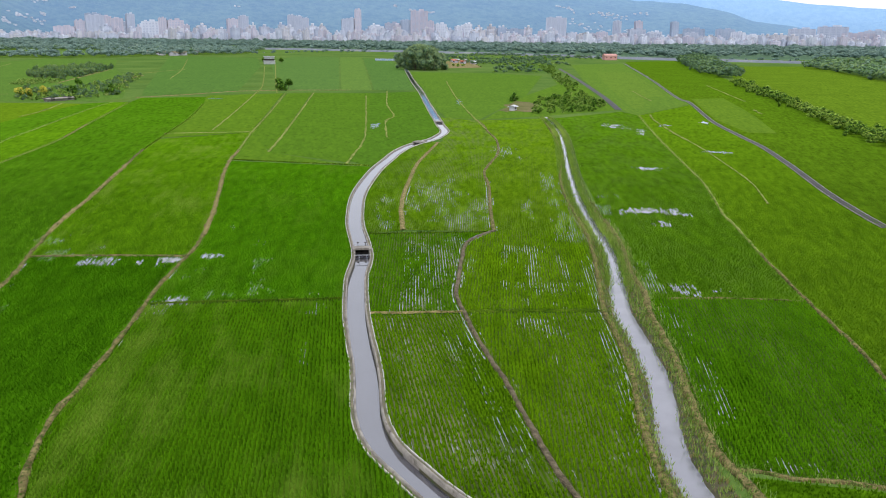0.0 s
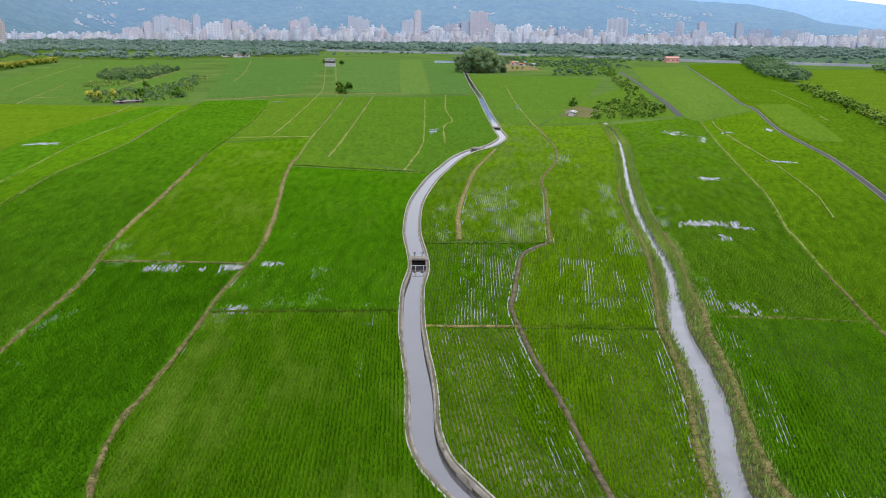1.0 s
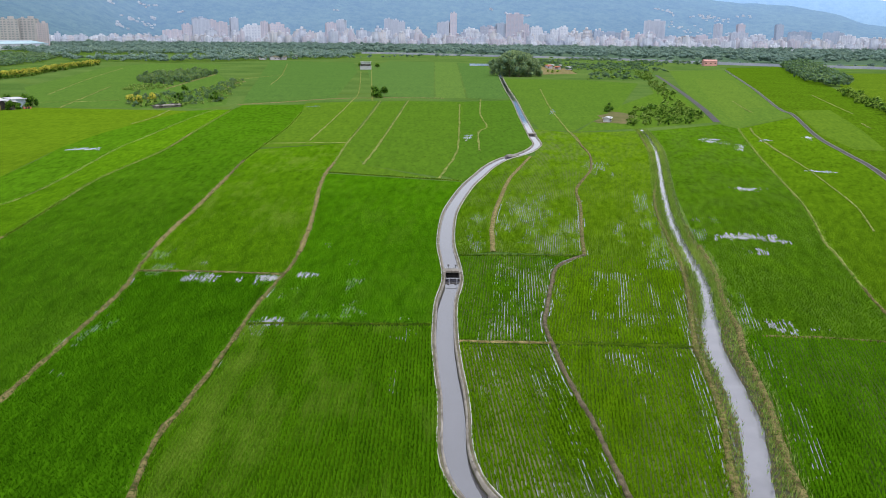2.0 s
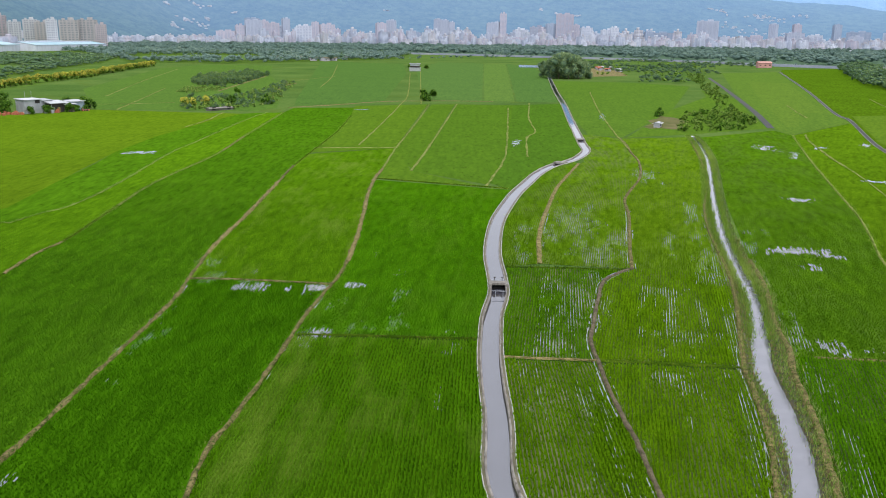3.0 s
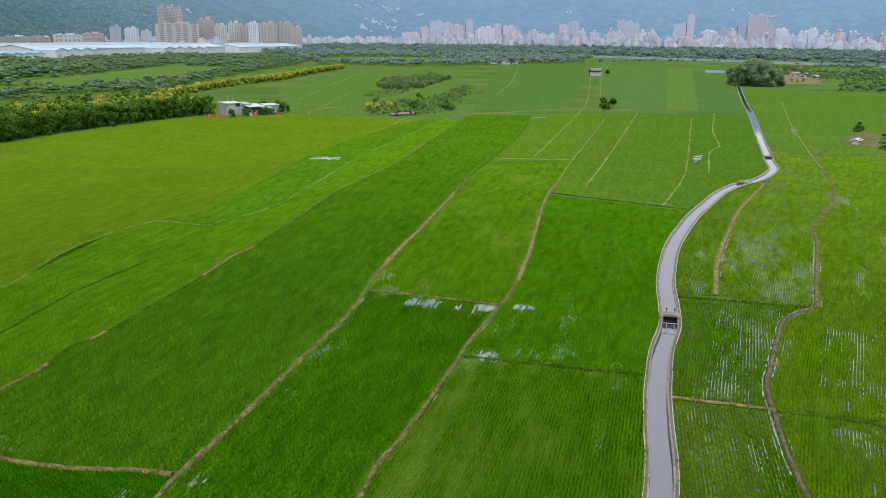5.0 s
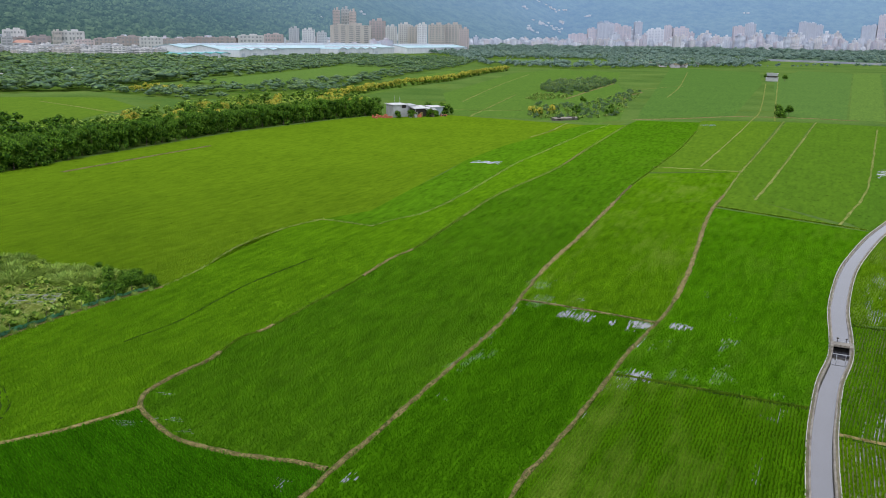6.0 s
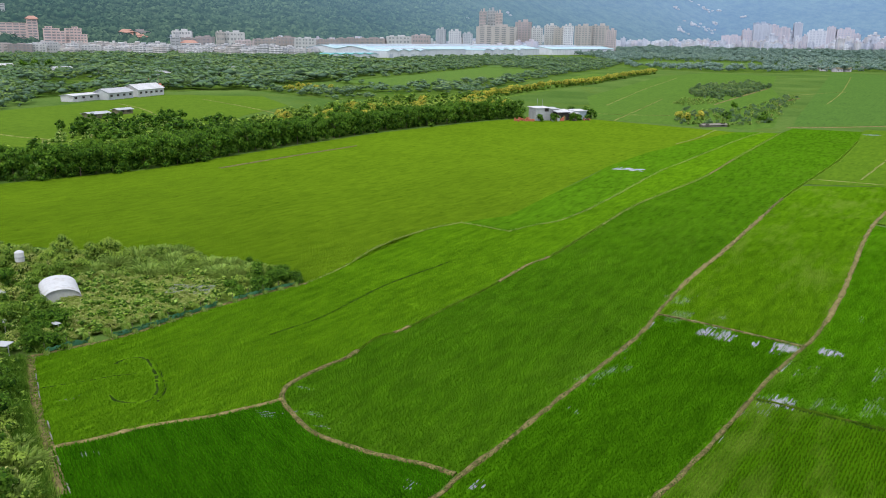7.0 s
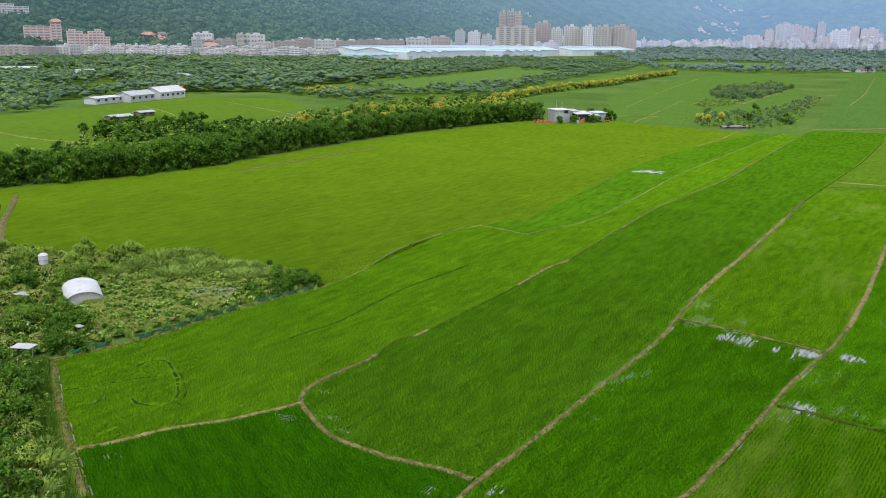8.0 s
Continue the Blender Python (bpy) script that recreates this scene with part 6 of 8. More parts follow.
def block_kind(w, d, floors, paint_m, glass, label, piers=5, category="apartment building"):
    """A block: window bands set back between floor slabs and piers, with a parapet and roof rooms."""
    ob = tagged(new("apartment_building"), label=label, category=category)
    h = floors * 3.0
    boxes("glazing", [((w - 0.9, d - 0.9, h - 0.3), (0, 0, 0))], glass, ob)
    rows = [((w, d, 1.5), (0, 0, i * 3.0)) for i in range(floors)] + [((w, d, 0.9), (0, 0, h - 0.4))]
    for i in range(piers + 1):
        x = -w / 2 + 0.6 + (w - 1.2) * i / piers
        for s in (-1, 1):
            rows.append(((1.5 if i % 2 else 2.4, 1.1, h), (x, s * (d / 2 - 0.42), 0)))
    for i in range(4):
        y = -d / 2 + 0.6 + (d - 1.2) * i / 3
        for s in (-1, 1):
            rows.append(((1.1, 2.0, h), (s * (w / 2 - 0.42), y, 0)))
    boxes("wall", rows, paint_m, ob)
    boxes("roof_room", [((w * 0.3, d * 0.4, min(4.0, h * 0.09)), (w * 0.12, 0, h + 0.4))], paint_m, ob)
    boxes("stair_house", [((w * 0.16, d * 0.3, min(2.8, h * 0.06)), (-w * 0.28, d * 0.1, h + 0.4))], paint_m, ob)
    return [ob, False, w, h]


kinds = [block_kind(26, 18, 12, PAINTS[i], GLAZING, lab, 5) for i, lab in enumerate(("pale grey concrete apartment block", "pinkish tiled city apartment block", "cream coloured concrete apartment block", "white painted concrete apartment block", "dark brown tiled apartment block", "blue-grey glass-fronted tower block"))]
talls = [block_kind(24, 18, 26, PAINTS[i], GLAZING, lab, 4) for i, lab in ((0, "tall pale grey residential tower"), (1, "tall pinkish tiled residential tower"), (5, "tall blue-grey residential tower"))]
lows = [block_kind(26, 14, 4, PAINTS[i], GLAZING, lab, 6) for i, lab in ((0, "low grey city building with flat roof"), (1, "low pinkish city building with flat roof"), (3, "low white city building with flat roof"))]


near_lows = [block_kind(24, 14, 4, NEAR_PAINTS[i], NEAR_GLAZING, lab, 6) for i, lab in ((0, "grey four-storey terrace with flat roof"), (1, "pink tiled terrace with flat roof"), (2, "cream terrace with flat roof"), (3, "white terrace with flat roof"), (4, "brown tiled terrace with flat roof"))]
near_kinds = [block_kind(24, 16, 12, NEAR_PAINTS[i], NEAR_GLAZING, lab, 5) for i, lab in enumerate(("grey apartment block near the hill", "pink tiled apartment block near the hill", "cream apartment block near the hill", "white apartment block near the hill", "brown tiled apartment block near the hill"))]
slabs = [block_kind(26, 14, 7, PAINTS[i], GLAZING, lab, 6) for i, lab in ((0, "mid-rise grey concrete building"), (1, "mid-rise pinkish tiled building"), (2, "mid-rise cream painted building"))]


def raise_block(kind, x, y, w, h, z=0.0, turn=None, deep=1.0):
    turn = math.degrees(math.atan2(-x, y)) + rng.uniform(-25, 25) if turn is None else turn
    m = pose(x, y, z, 0, 0, turn)
    if h > 62 and kind in kinds:
        kind = talls[min(2, kinds.index(kind) % 3)] if kind in kinds else kind
    if kind in lows and h > 16:
        kind = slabs[lows.index(kind)]
    ob, used, w0, h0 = kind
    if not used:
        kind[1] = True
        ob.matrix_world = m
        return ob
    return copy_thing(ob, m @ Matrix.Diagonal((w / w0, deep * (0.6 + 0.4 * w / w0), h / h0, 1)))


for k in kinds + talls + lows + slabs + near_lows + near_kinds:
    raise_block(k, rng.uniform(-900, 900), 3040 + rng.uniform(0, 60), 26, min(36, k[3]))
TOWERS = [(-1123, 2784, 44, 93), (-1090, 2797, 30, 85), (-716, 2915, 32, 81), (-681, 2924, 28, 92), (-527, 2955, 24, 98), (-503, 2959, 24, 95), (-480, 2963, 20, 88), (-347, 2982, 28, 86), (-328, 2984, 16, 90), (-247, 2992, 48, 61), (-146, 2998, 32, 85), (-65, 3001, 28, 82), (627, 2935, 52, 58), (668, 2926, 40, 37)]
for x, y, w, h in TOWERS:
    raise_block(kinds[int(rng.choice([0, 1, 1, 3, 5]))], x, y, w, h * 0.86)
for x, y, w, h, k in ((-307, 2986, 22, 105, 4), (-190, 2996, 52, 62, 4), (-100, 3000, 56, 104, 1), (213, 2994, 83, 47, 5), (363, 2980, 66, 86, 0), (804, 2892, 68, 53, 5), (898, 2864, 60, 52, 5), (972, 2840, 68, 36, 3), (1116, 2786, 80, 55, 0), (1198, 2752, 87, 62, 0), (1265, 2722, 91, 43, 1), (1307, 2702, 60, 51, 0)):
    raise_block(kinds[k], x, y, w, h, turn=math.degrees(math.atan2(-x, y)))
for x, y, w, h in ((-1044, 2599, 48, 85), (-993, 2619, 45, 76), (-1083, 2583, 26, 66), (-952, 2634, 22, 92), (-1121, 2567, 56, 46), (-899, 2653, 48, 67), (-866, 2664, 22, 80), (-830, 2675, 45, 72)):
    raise_block(kinds[int(rng.choice([0, 1, 1, 3]))], x, y, w, h * 0.84)
for x, y, w, h, k in ((-1297, 1589, 16, 82, 1), (-1300, 1625, 19, 85, 0), (-1274, 1620, 16, 80, 1), (-1085, 1375, 77, 47, 2), (-1073, 1446, 31, 57, 1), (-1022, 1422, 21, 46, 3), (-1086, 1560, 25, 52, 3), (-1038, 1533, 32, 47, 2), (-943, 1415, 18, 50, 3), (-974, 1515, 33, 51, 2), (-951, 1541, 34, 52, 2), (-875, 1458, 18, 43, 1), (-1003, 1117, 16, 39, 0), (-985, 1133, 20, 37, 3), (-969, 1147, 16, 33, 0)):
    raise_block(near_kinds[k], x, y, w, h, turn=math.degrees(math.atan2(-x, y)) + rng.uniform(-8, 8))
for x, y, w, h in ((-1076, 408, 46, 14), (-1064, 438, 30, 13), (-1066, 460, 23, 13), (-1078, 482, 19, 15), (-1046, 503, 38, 13), (-1031, 510, 23, 12), (-1107, 684, 26, 30), (-1080, 689, 39, 21), (-1120, 755, 11, 29), (-1117, 777, 31, 29), (-1059, 756, 26, 18), (-1082, 809, 36, 20), (-1088, 851, 33, 23), (-1053, 862, 31, 22), (-1061, 914, 37, 20), (-1078, 971, 38, 22), (-1089, 1033, 50, 22), (-1055, 1067, 40, 26), (-1062, 1130, 31, 28)):
    raise_block(near_lows[int(rng.choice([0, 1, 2, 3, 3, 4]))], x, y, w, h, turn=math.degrees(math.atan2(-x, y)) + rng.uniform(-10, 10))
# the ground of the town, and the pale river wall along its foot
sheet("town_ground", [(d * math.sin(radians(a)), d * math.cos(radians(a))) for d, row in ((2440, range(-48, 31, 3)), (3260, range(30, -49, -3))) for a in row], 0.06, surface("town_paving", (0.26, 0.28, 0.32), (0.38, 0.40, 0.44), 0.9, (0.008, 0.08), 0.1, stain=(0.10, 0.15, 0.12)), label="pale paved ground between the houses of the town", category="town", kind="structure")
for a0, a1, d, h in ((-46, -18, 2435, 5.0), (-17, -6.5, 2428, 6.0), (-6, 4.5, 2432, 5.0), (6, 16, 2430, 5.0), (17.5, 27, 2436, 5.5)):
    line = np.array([(d * math.sin(radians(a)), d * math.cos(radians(a))) for a in np.arange(a0, a1, 0.5)])
    v, f = ring_sweep(line, [(4.0, 0.0), (3.0, h), (-3.0, h), (-4.0, 0.0)])
    tagged(put("river_wall", raw("river_wall", v, f), PAINTS[3]), label="long pale concrete river wall before the town", category="wall", kind="structure")
def skyline(a):
    """How tall the town stands at a bearing: low at the mountain's foot, lower again past the river's bend."""
    return 0.42 if -32.5 < math.degrees(a) < -22.5 else 1.0 if a < 0.12 else 0.7


# the mass of the town
for i in range(78):
    a, d = radians(rng.uniform(-38, 27)), rng.uniform(2780, 3150)
    raise_block(kinds[int(rng.choice([0, 1, 1, 2, 3, 3, 5]))], d * math.sin(a), d * math.cos(a), rng.uniform(16, 44), (16 + 46 * rng.random() ** 1.6) * skyline(a))


def town(rows, paint_m, label, glass=GLAZING):
    """Houses as two masses, low and tall: floor slabs over set-back window bands, and a roof room."""
    for tall in (False, True):
        some = [r for r in rows if (r[3] > 20) == tall]
        if some:
            town_mass(some, paint_m, label, glass, 12 if tall else 5)


def town_mass(rows, paint_m, label, glass, floors):
    forms = {"wall": [((1.0, 1.0, 0.6 / floors), (0, 0, k * 0.95 / floors)) for k in range(floors)] + [((1, 1, 0.06), (0, 0, 0.94)), ((0.3, 0.4, 0.16), (0.1, 0.1, 1.0)), ((0.10, 0.99, 0.96), (-0.12, 0, 0)), ((0.10, 0.99, 0.96), (0.14, 0, 0))] + [((0.12, 0.99, 0.97), (s * 0.43, 0, 0)) for s in (-1, 1)] + [((0.99, 0.2, 0.97), (0, s * 0.39, 0)) for s in (-1, 1)], "glazing": [((0.985, 0.985, 0.96), (0, 0, 0))]}
    for piece, parts in forms.items():
        bm = bmesh.new()
        for size, at in parts:
            box(bm, size, at)
        co = np.array([tuple(v.co) for v in bm.verts])
        bm.verts.index_update()
        q = np.array([[v.index for v in f.verts] for f in bm.faces])
        bm.free()
        V, Q = [], []
        for i, (x, y, w, h, z, turn) in enumerate(rows):
            c, s = math.cos(turn), math.sin(turn)
            lx, ly = co[:, 0] * w, co[:, 1] * (5 + w * 0.4)
            V.append(np.stack((x + lx * c - ly * s, y + lx * s + ly * c, z + co[:, 2] * h), axis=1))
            Q.append(q + i * len(co))
        tagged(put("town_houses", raw("town_houses", np.vstack(V), np.vstack(Q)), paint_m if piece == "wall" else glass), label=label, category="houses", kind="stuff")


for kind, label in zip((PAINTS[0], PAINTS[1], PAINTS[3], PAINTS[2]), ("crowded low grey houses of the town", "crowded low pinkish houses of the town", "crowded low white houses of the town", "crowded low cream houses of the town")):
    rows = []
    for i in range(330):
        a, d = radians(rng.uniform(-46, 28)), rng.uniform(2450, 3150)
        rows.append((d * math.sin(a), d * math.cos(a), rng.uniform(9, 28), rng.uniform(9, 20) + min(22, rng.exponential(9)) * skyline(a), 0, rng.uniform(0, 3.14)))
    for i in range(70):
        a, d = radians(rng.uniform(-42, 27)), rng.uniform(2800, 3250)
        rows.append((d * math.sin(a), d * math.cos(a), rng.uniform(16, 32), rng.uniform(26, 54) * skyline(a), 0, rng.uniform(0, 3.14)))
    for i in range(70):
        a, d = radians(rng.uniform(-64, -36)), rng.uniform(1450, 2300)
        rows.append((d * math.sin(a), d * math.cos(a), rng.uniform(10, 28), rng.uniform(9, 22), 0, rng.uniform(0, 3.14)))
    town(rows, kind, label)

rows = {0: [], 2: [], 3: []}
for i in range(130):
    a, d = rng.uniform(-67, -50), rng.uniform(1110, 1300)
    rows[int(rng.choice([0, 2, 3, 3]))].append((*(d * f(radians(a)) for f in (math.sin, math.cos)), rng.uniform(12, 24), rng.uniform(8, 15), 0, -radians(a) + rng.normal(0, 0.12)))
for k, label in ((0, "grey terraced houses at the hill's foot"), (2, "cream terraced houses at the hill's foot"), (3, "white terraced houses at the hill's foot")):
    town(rows[k], NEAR_PAINTS[k], label, NEAR_GLAZING)

# ---- the works: long white halls with pale blue roofs ----
def hall(x, y, turn, length, width, eave, ridge, bays, roof_m, label):
    """A works hall of gabled bays side by side: the gables look along the hall's -y."""
    ob = thing("works_hall", (x, y, 0), turn, label=label, category="factory hall")
    bw = length / bays
    for i in range(bays):
        x0 = -length / 2 + i * bw
        bm = bmesh.new()
        prof = [(x0, 0), (x0 + bw - 0.4, 0), (x0 + bw - 0.4, eave), (x0 + bw / 2, ridge - 0.3), (x0, eave)]
        a = [bm.verts.new((px, -width / 2, pz)) for px, pz in prof]
        b = [bm.verts.new((px, width / 2, pz)) for px, pz in prof]
        bm.faces.new(a[::-1]), bm.faces.new(b)
        for j in range(5):
            bm.faces.new((a[j], a[(j + 1) % 5], b[(j + 1) % 5], b[j]))
        bmesh.ops.recalc_face_normals(bm, faces=bm.faces)
        wall = part("wall", bm, PAINTS[3], ob)
        bm = bmesh.new()
        for s in (-1, 1):
            q = [(x0 + bw / 2, ridge), (x0 + bw / 2 + s * (bw / 2 + 0.2), eave - 0.1)]
            vs = [bm.verts.new((px, py, pz + o)) for o in (0.0, 0.35) for py in (-width / 2 - 0.8, width / 2 + 0.8) for px, pz in q]
            for idx in ((0, 1, 3, 2), (4, 5, 7, 6), (0, 1, 5, 4), (2, 3, 7, 6), (0, 2, 6, 4), (1, 3, 7, 5)):
                bm.faces.new([vs[k] for k in idx])
        bmesh.ops.recalc_face_normals(bm, faces=bm.faces)
        part("roof", bm, roof_m, ob)
        boxes("ridge_vent", [((bw * 0.16, width * 0.9, 1.6), (x0 + bw / 2, 0, ridge - 0.2))], PAINTS[3], ob)
        boxes("door", [((bw * 0.3, 0.3, eave * 0.55), (x0 + bw * 0.35, -width / 2 - 0.1, 0))], GLAZING, wall)
    return ob


hall(-935, 1020, 0, 130, 400, 10.0, 14.5, 2, ROOF_BLUE, "long white works hall with pale blue roofs")
hall(-905, 1330, 0, 110, 200, 9.5, 13.5, 2, ROOF_BLUE, "long white works hall with pale blue roofs")
hall(-850, 862, 90, 84, 36, 9.0, 11.5, 4, ROOF_BLUE, "white works hall with a row of small gables")
hall(-852, 1080, 90, 110, 36, 9.0, 11.5, 5, ROOF_BLUE, "white works hall with a row of small gables")
hall(-850, 768, 90, 84, 24, 5.0, 6.5, 5, ROOF_TEAL, "low open shed with teal roofs beside the works")

# ---- hills ----
def hill_height(spec, x, y):
    az, foot, crest, far, rough, seed = spec
    a, d = math.degrees(math.atan2(x, y)), math.hypot(x, y)
    f0, c0, d0 = (float(np.interp(a, az, r)) for r in (foot, crest, far))
    s = (d - f0) / (d0 - f0)
    k = min(max(s, 0.0), 1.0)
    n = noise.fractal(Vector((x * rough, y * rough, seed)), 0.9, 2.0, 5)
    return c0 * (0.5 * k + 0.5 * k * k * (3 - 2 * k)) * (1 + 0.16 * n * k) - max(0.0, s - 1) * c0 * 1.5


def hill(name, spec, material, label):
    """A wooded range given by direction: where its foot and crest lie and how high it stands."""
    az, foot, crest, far, rough, seed = spec
    a = np.arange(az[0], az[-1] + 0.01, 0.3)
    s = np.linspace(0, 1.2, 80)
    V = np.zeros((len(a), len(s), 3))
    for i in range(len(a)):
        f0, d0 = float(np.interp(a[i], az, foot)), float(np.interp(a[i], az, far))
        for j in range(len(s)):
            d = f0 + (d0 - f0) * s[j]
            x, y = d * math.sin(radians(a[i])), d * math.cos(radians(a[i]))
            V[i, j] = (x, y, hill_height(spec, x, y) - 1.0 * (j == 0))
    ids = np.arange(V.shape[0] * V.shape[1]).reshape(V.shape[:2])
    q = np.stack((ids[:-1, :-1], ids[:-1, 1:], ids[1:, 1:], ids[1:, :-1]), axis=-1).reshape(-1, 4)
    me = raw(name, V.reshape(-1, 3), q)
    for p in me.polygons:
        p.use_smooth = True
    return tagged(put(name, me, material), label=label, category="hill", kind="structure")


SLOPE = far_hill("hazed_hill_forest")
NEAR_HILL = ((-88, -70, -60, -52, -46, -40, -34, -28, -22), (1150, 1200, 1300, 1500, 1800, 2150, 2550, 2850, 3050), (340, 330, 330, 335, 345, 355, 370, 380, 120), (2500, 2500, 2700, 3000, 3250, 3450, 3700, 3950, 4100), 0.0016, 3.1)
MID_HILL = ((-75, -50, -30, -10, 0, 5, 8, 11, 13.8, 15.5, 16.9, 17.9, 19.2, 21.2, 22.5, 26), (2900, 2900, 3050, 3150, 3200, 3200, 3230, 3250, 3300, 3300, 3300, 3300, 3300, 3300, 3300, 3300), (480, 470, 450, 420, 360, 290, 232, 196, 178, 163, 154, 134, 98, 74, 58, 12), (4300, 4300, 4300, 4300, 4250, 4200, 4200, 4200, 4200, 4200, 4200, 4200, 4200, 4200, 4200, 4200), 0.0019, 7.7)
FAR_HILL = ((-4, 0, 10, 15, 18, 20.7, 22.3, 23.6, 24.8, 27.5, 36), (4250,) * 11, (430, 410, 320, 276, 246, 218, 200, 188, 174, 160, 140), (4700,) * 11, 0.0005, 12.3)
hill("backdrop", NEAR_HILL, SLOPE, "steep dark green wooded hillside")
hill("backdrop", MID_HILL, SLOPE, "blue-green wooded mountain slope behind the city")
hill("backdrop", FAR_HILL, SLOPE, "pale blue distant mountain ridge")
slope_points = []
for i in range(7600):
    a, d = radians(rng.uniform(-74, -38)), math.sqrt(rng.uniform(1180 ** 2, 2600 ** 2))
    x, y = d * math.sin(a), d * math.cos(a)
    z = hill_height(NEAR_HILL, x, y)
    if z > 2.5:
        slope_points.append((x, y, z))
slope_points = np.array(slope_points)
hill_leaves = far_hill("hazed_hillside_leaves", True)
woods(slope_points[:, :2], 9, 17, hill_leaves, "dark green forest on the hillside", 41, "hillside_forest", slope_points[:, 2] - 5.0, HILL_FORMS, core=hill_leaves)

# ---- sluice gate and crossings of the canal ----
def along_canal(x, y):
    i = int(np.argmin(np.linalg.norm(canal - np.array((x, y)), axis=1)))
    d = canal[i + 1] - canal[i - 1]
    return canal[i], math.degrees(math.atan2(-d[0], d[1]))


def sluice(x, y):
    """A concrete sluice: two piers, a deck, the drop board, hoists, and a level bar on posts downstream."""
    c, turn = along_canal(x, y)
    ob = thing("sluice_gate", (c[0], c[1], 0), turn, label="grey concrete sluice gate with deck across the canal", category="sluice gate")
    for s in (-1, 1):
        bm = bmesh.new()
        box(bm, (0.34, 1.7, 1.5), (s * 0.96, 0, -1.0), bevel=0.03)
        part("pier", bm, CONCRETE, ob)
    bm = bmesh.new()
    box(bm, (1.62, 1.0, 0.26), (0, 0.15, 0.26), bevel=0.03)
    part("deck", bm, CONCRETE, ob)
    # The board takes the shade colour, so the opening under the deck reads dark.
    bm = bmesh.new()
    box(bm, (1.56, 0.16, 1.16), (0, 0.40, -0.9), bevel=0.01)
    part("drop_board", bm, DARK, ob, "dark board painting the shaded opening")
    for s in (-0.45, 0.45):
        hoist = boxes("hoist", [((0.07, 0.07, 0.85), (s, 0.8, 0.0)), ((0.24, 0.24, 0.08), (s, 0.8, 0.85))], DARK, ob, "dark iron lifting spindle")
        boxes("post", [((0.06, 0.06, 1.3), (s, -2.9, -0.95))], GALV, ob)
    for y0, z0 in ((-2.9, 0.28), (0.8, 0.5)):
        boxes("trash_bar", [((1.7, 0.06, 0.06), (0, y0, z0))], GALV, ob)
    return ob


sluice(-10.2, 98.6)
c, turn = along_canal(-3.0, 252)
ob = thing("canal_bridge", (c[0], c[1], 0), turn, label="small concrete slab bridge over the canal", category="bridge")
boxes("deck", [((2.6, 2.2, 0.25), (0, 0, 0.22))], CONCRETE, ob)
# A dark solid under the deck paints the shade of the opening.
boxes("beam", [((1.56, 0.3, 0.7), (0, -0.7, -0.45))], DARK, ob)
c, turn = along_canal(-6.6, 203)
ob = thing("canal_bridge", (c[0], c[1], 0), turn, label="low earth-covered culvert over the canal", category="culvert")
boxes("deck", [((2.5, 2.6, 0.3), (0, 0, 0.14))], CONCRETE, ob)
# The culvert's shaded mouth, filled with a dark solid.
boxes("beam", [((1.56, 0.4, 0.6), (0, -1.0, -0.45))], DARK, ob)

# ---- farmyard at the end of the hedge ----
def shed(ob, x, y, w, d, h, wall_m, roof_m, rise=0.4, name="wall"):
    """A flat-roofed or lean-to body with an overhanging sheet roof."""
    bm = bmesh.new()
    box(bm, (w, d, h), (x, y, 0), bevel=0.04)
    wall = part(name, bm, wall_m, ob)
    bm = bmesh.new()
    q = [(-w / 2 - 0.4, -d / 2 - 0.5, h), (w / 2 + 0.4, -d / 2 - 0.5, h), (w / 2 + 0.4, d / 2 + 0.5, h + rise), (-w / 2 - 0.4, d / 2 + 0.5, h + rise)]
    lo = [bm.verts.new((x + a, y + b, c + 0.03)) for a, b, c in q]
    hi = [bm.verts.new((x + a, y + b, c + 0.18)) for a, b, c in q]
    bm.faces.new(lo[::-1]), bm.faces.new(hi)
    for i in range(4):
        bm.faces.new((lo[i], lo[(i + 1) % 4], hi[(i + 1) % 4], hi[i]))
    part("roof", bm, roof_m, ob)
    return wall


yard = thing("farm_shack", (-203, 280, 0), 64.5, label="cluster of white sheet-metal farm shacks with lean-to roofs", category="farm house")
w = shed(yard, 6.2, 3.0, 6.6, 6.0, 4.9, GALV, ROOF_WHITE, 0.2)
boxes("window", [((1.8, 0.16, 1.3), (7.8, -0.05, 3.6))], DARK, w)
boxes("door", [((1.1, 0.16, 2.1), (4.0, -0.05, 0.0))], GALV, w)
w = shed(yard, 12.4, 5.0, 5.0, 5.0, 4.2, GALV, GALV, 0.3)
# The two lean-tos are dark solids that paint the shade under their roofs.
w = shed(yard, 15.0, 1.0, 6.0, 4.6, 3.2, DARK, ROOF_WHITE, 0.8)
w = shed(yard, 19.6, 0.2, 4.2, 4.0, 2.6, DARK, ROOF_WHITE, 0.8)
w = shed(yard, 23.6, 2.2, 5.4, 5.0, 3.4, surface("blue_grey_sheet", (0.20, 0.27, 0.34), (0.30, 0.37, 0.44), 0.5, (0.4, 3.0), 0.004), ROOF_WHITE, 0.3)
for x in (12.2, 17.8, 21.6):
    boxes("post", [((0.12, 0.12, 3.0), (x, -1.6, 0))], GALV, yard)
boxes("aerial", [((0.06, 0.06, 3.0), (5.0, 3.0, 5.5)), ((0.06, 0.06, 2.4), (8.0, 4.0, 5.5))], GALV, yard)
to_yard = pose(-203, 280, 0, 0, 0, 64.5)
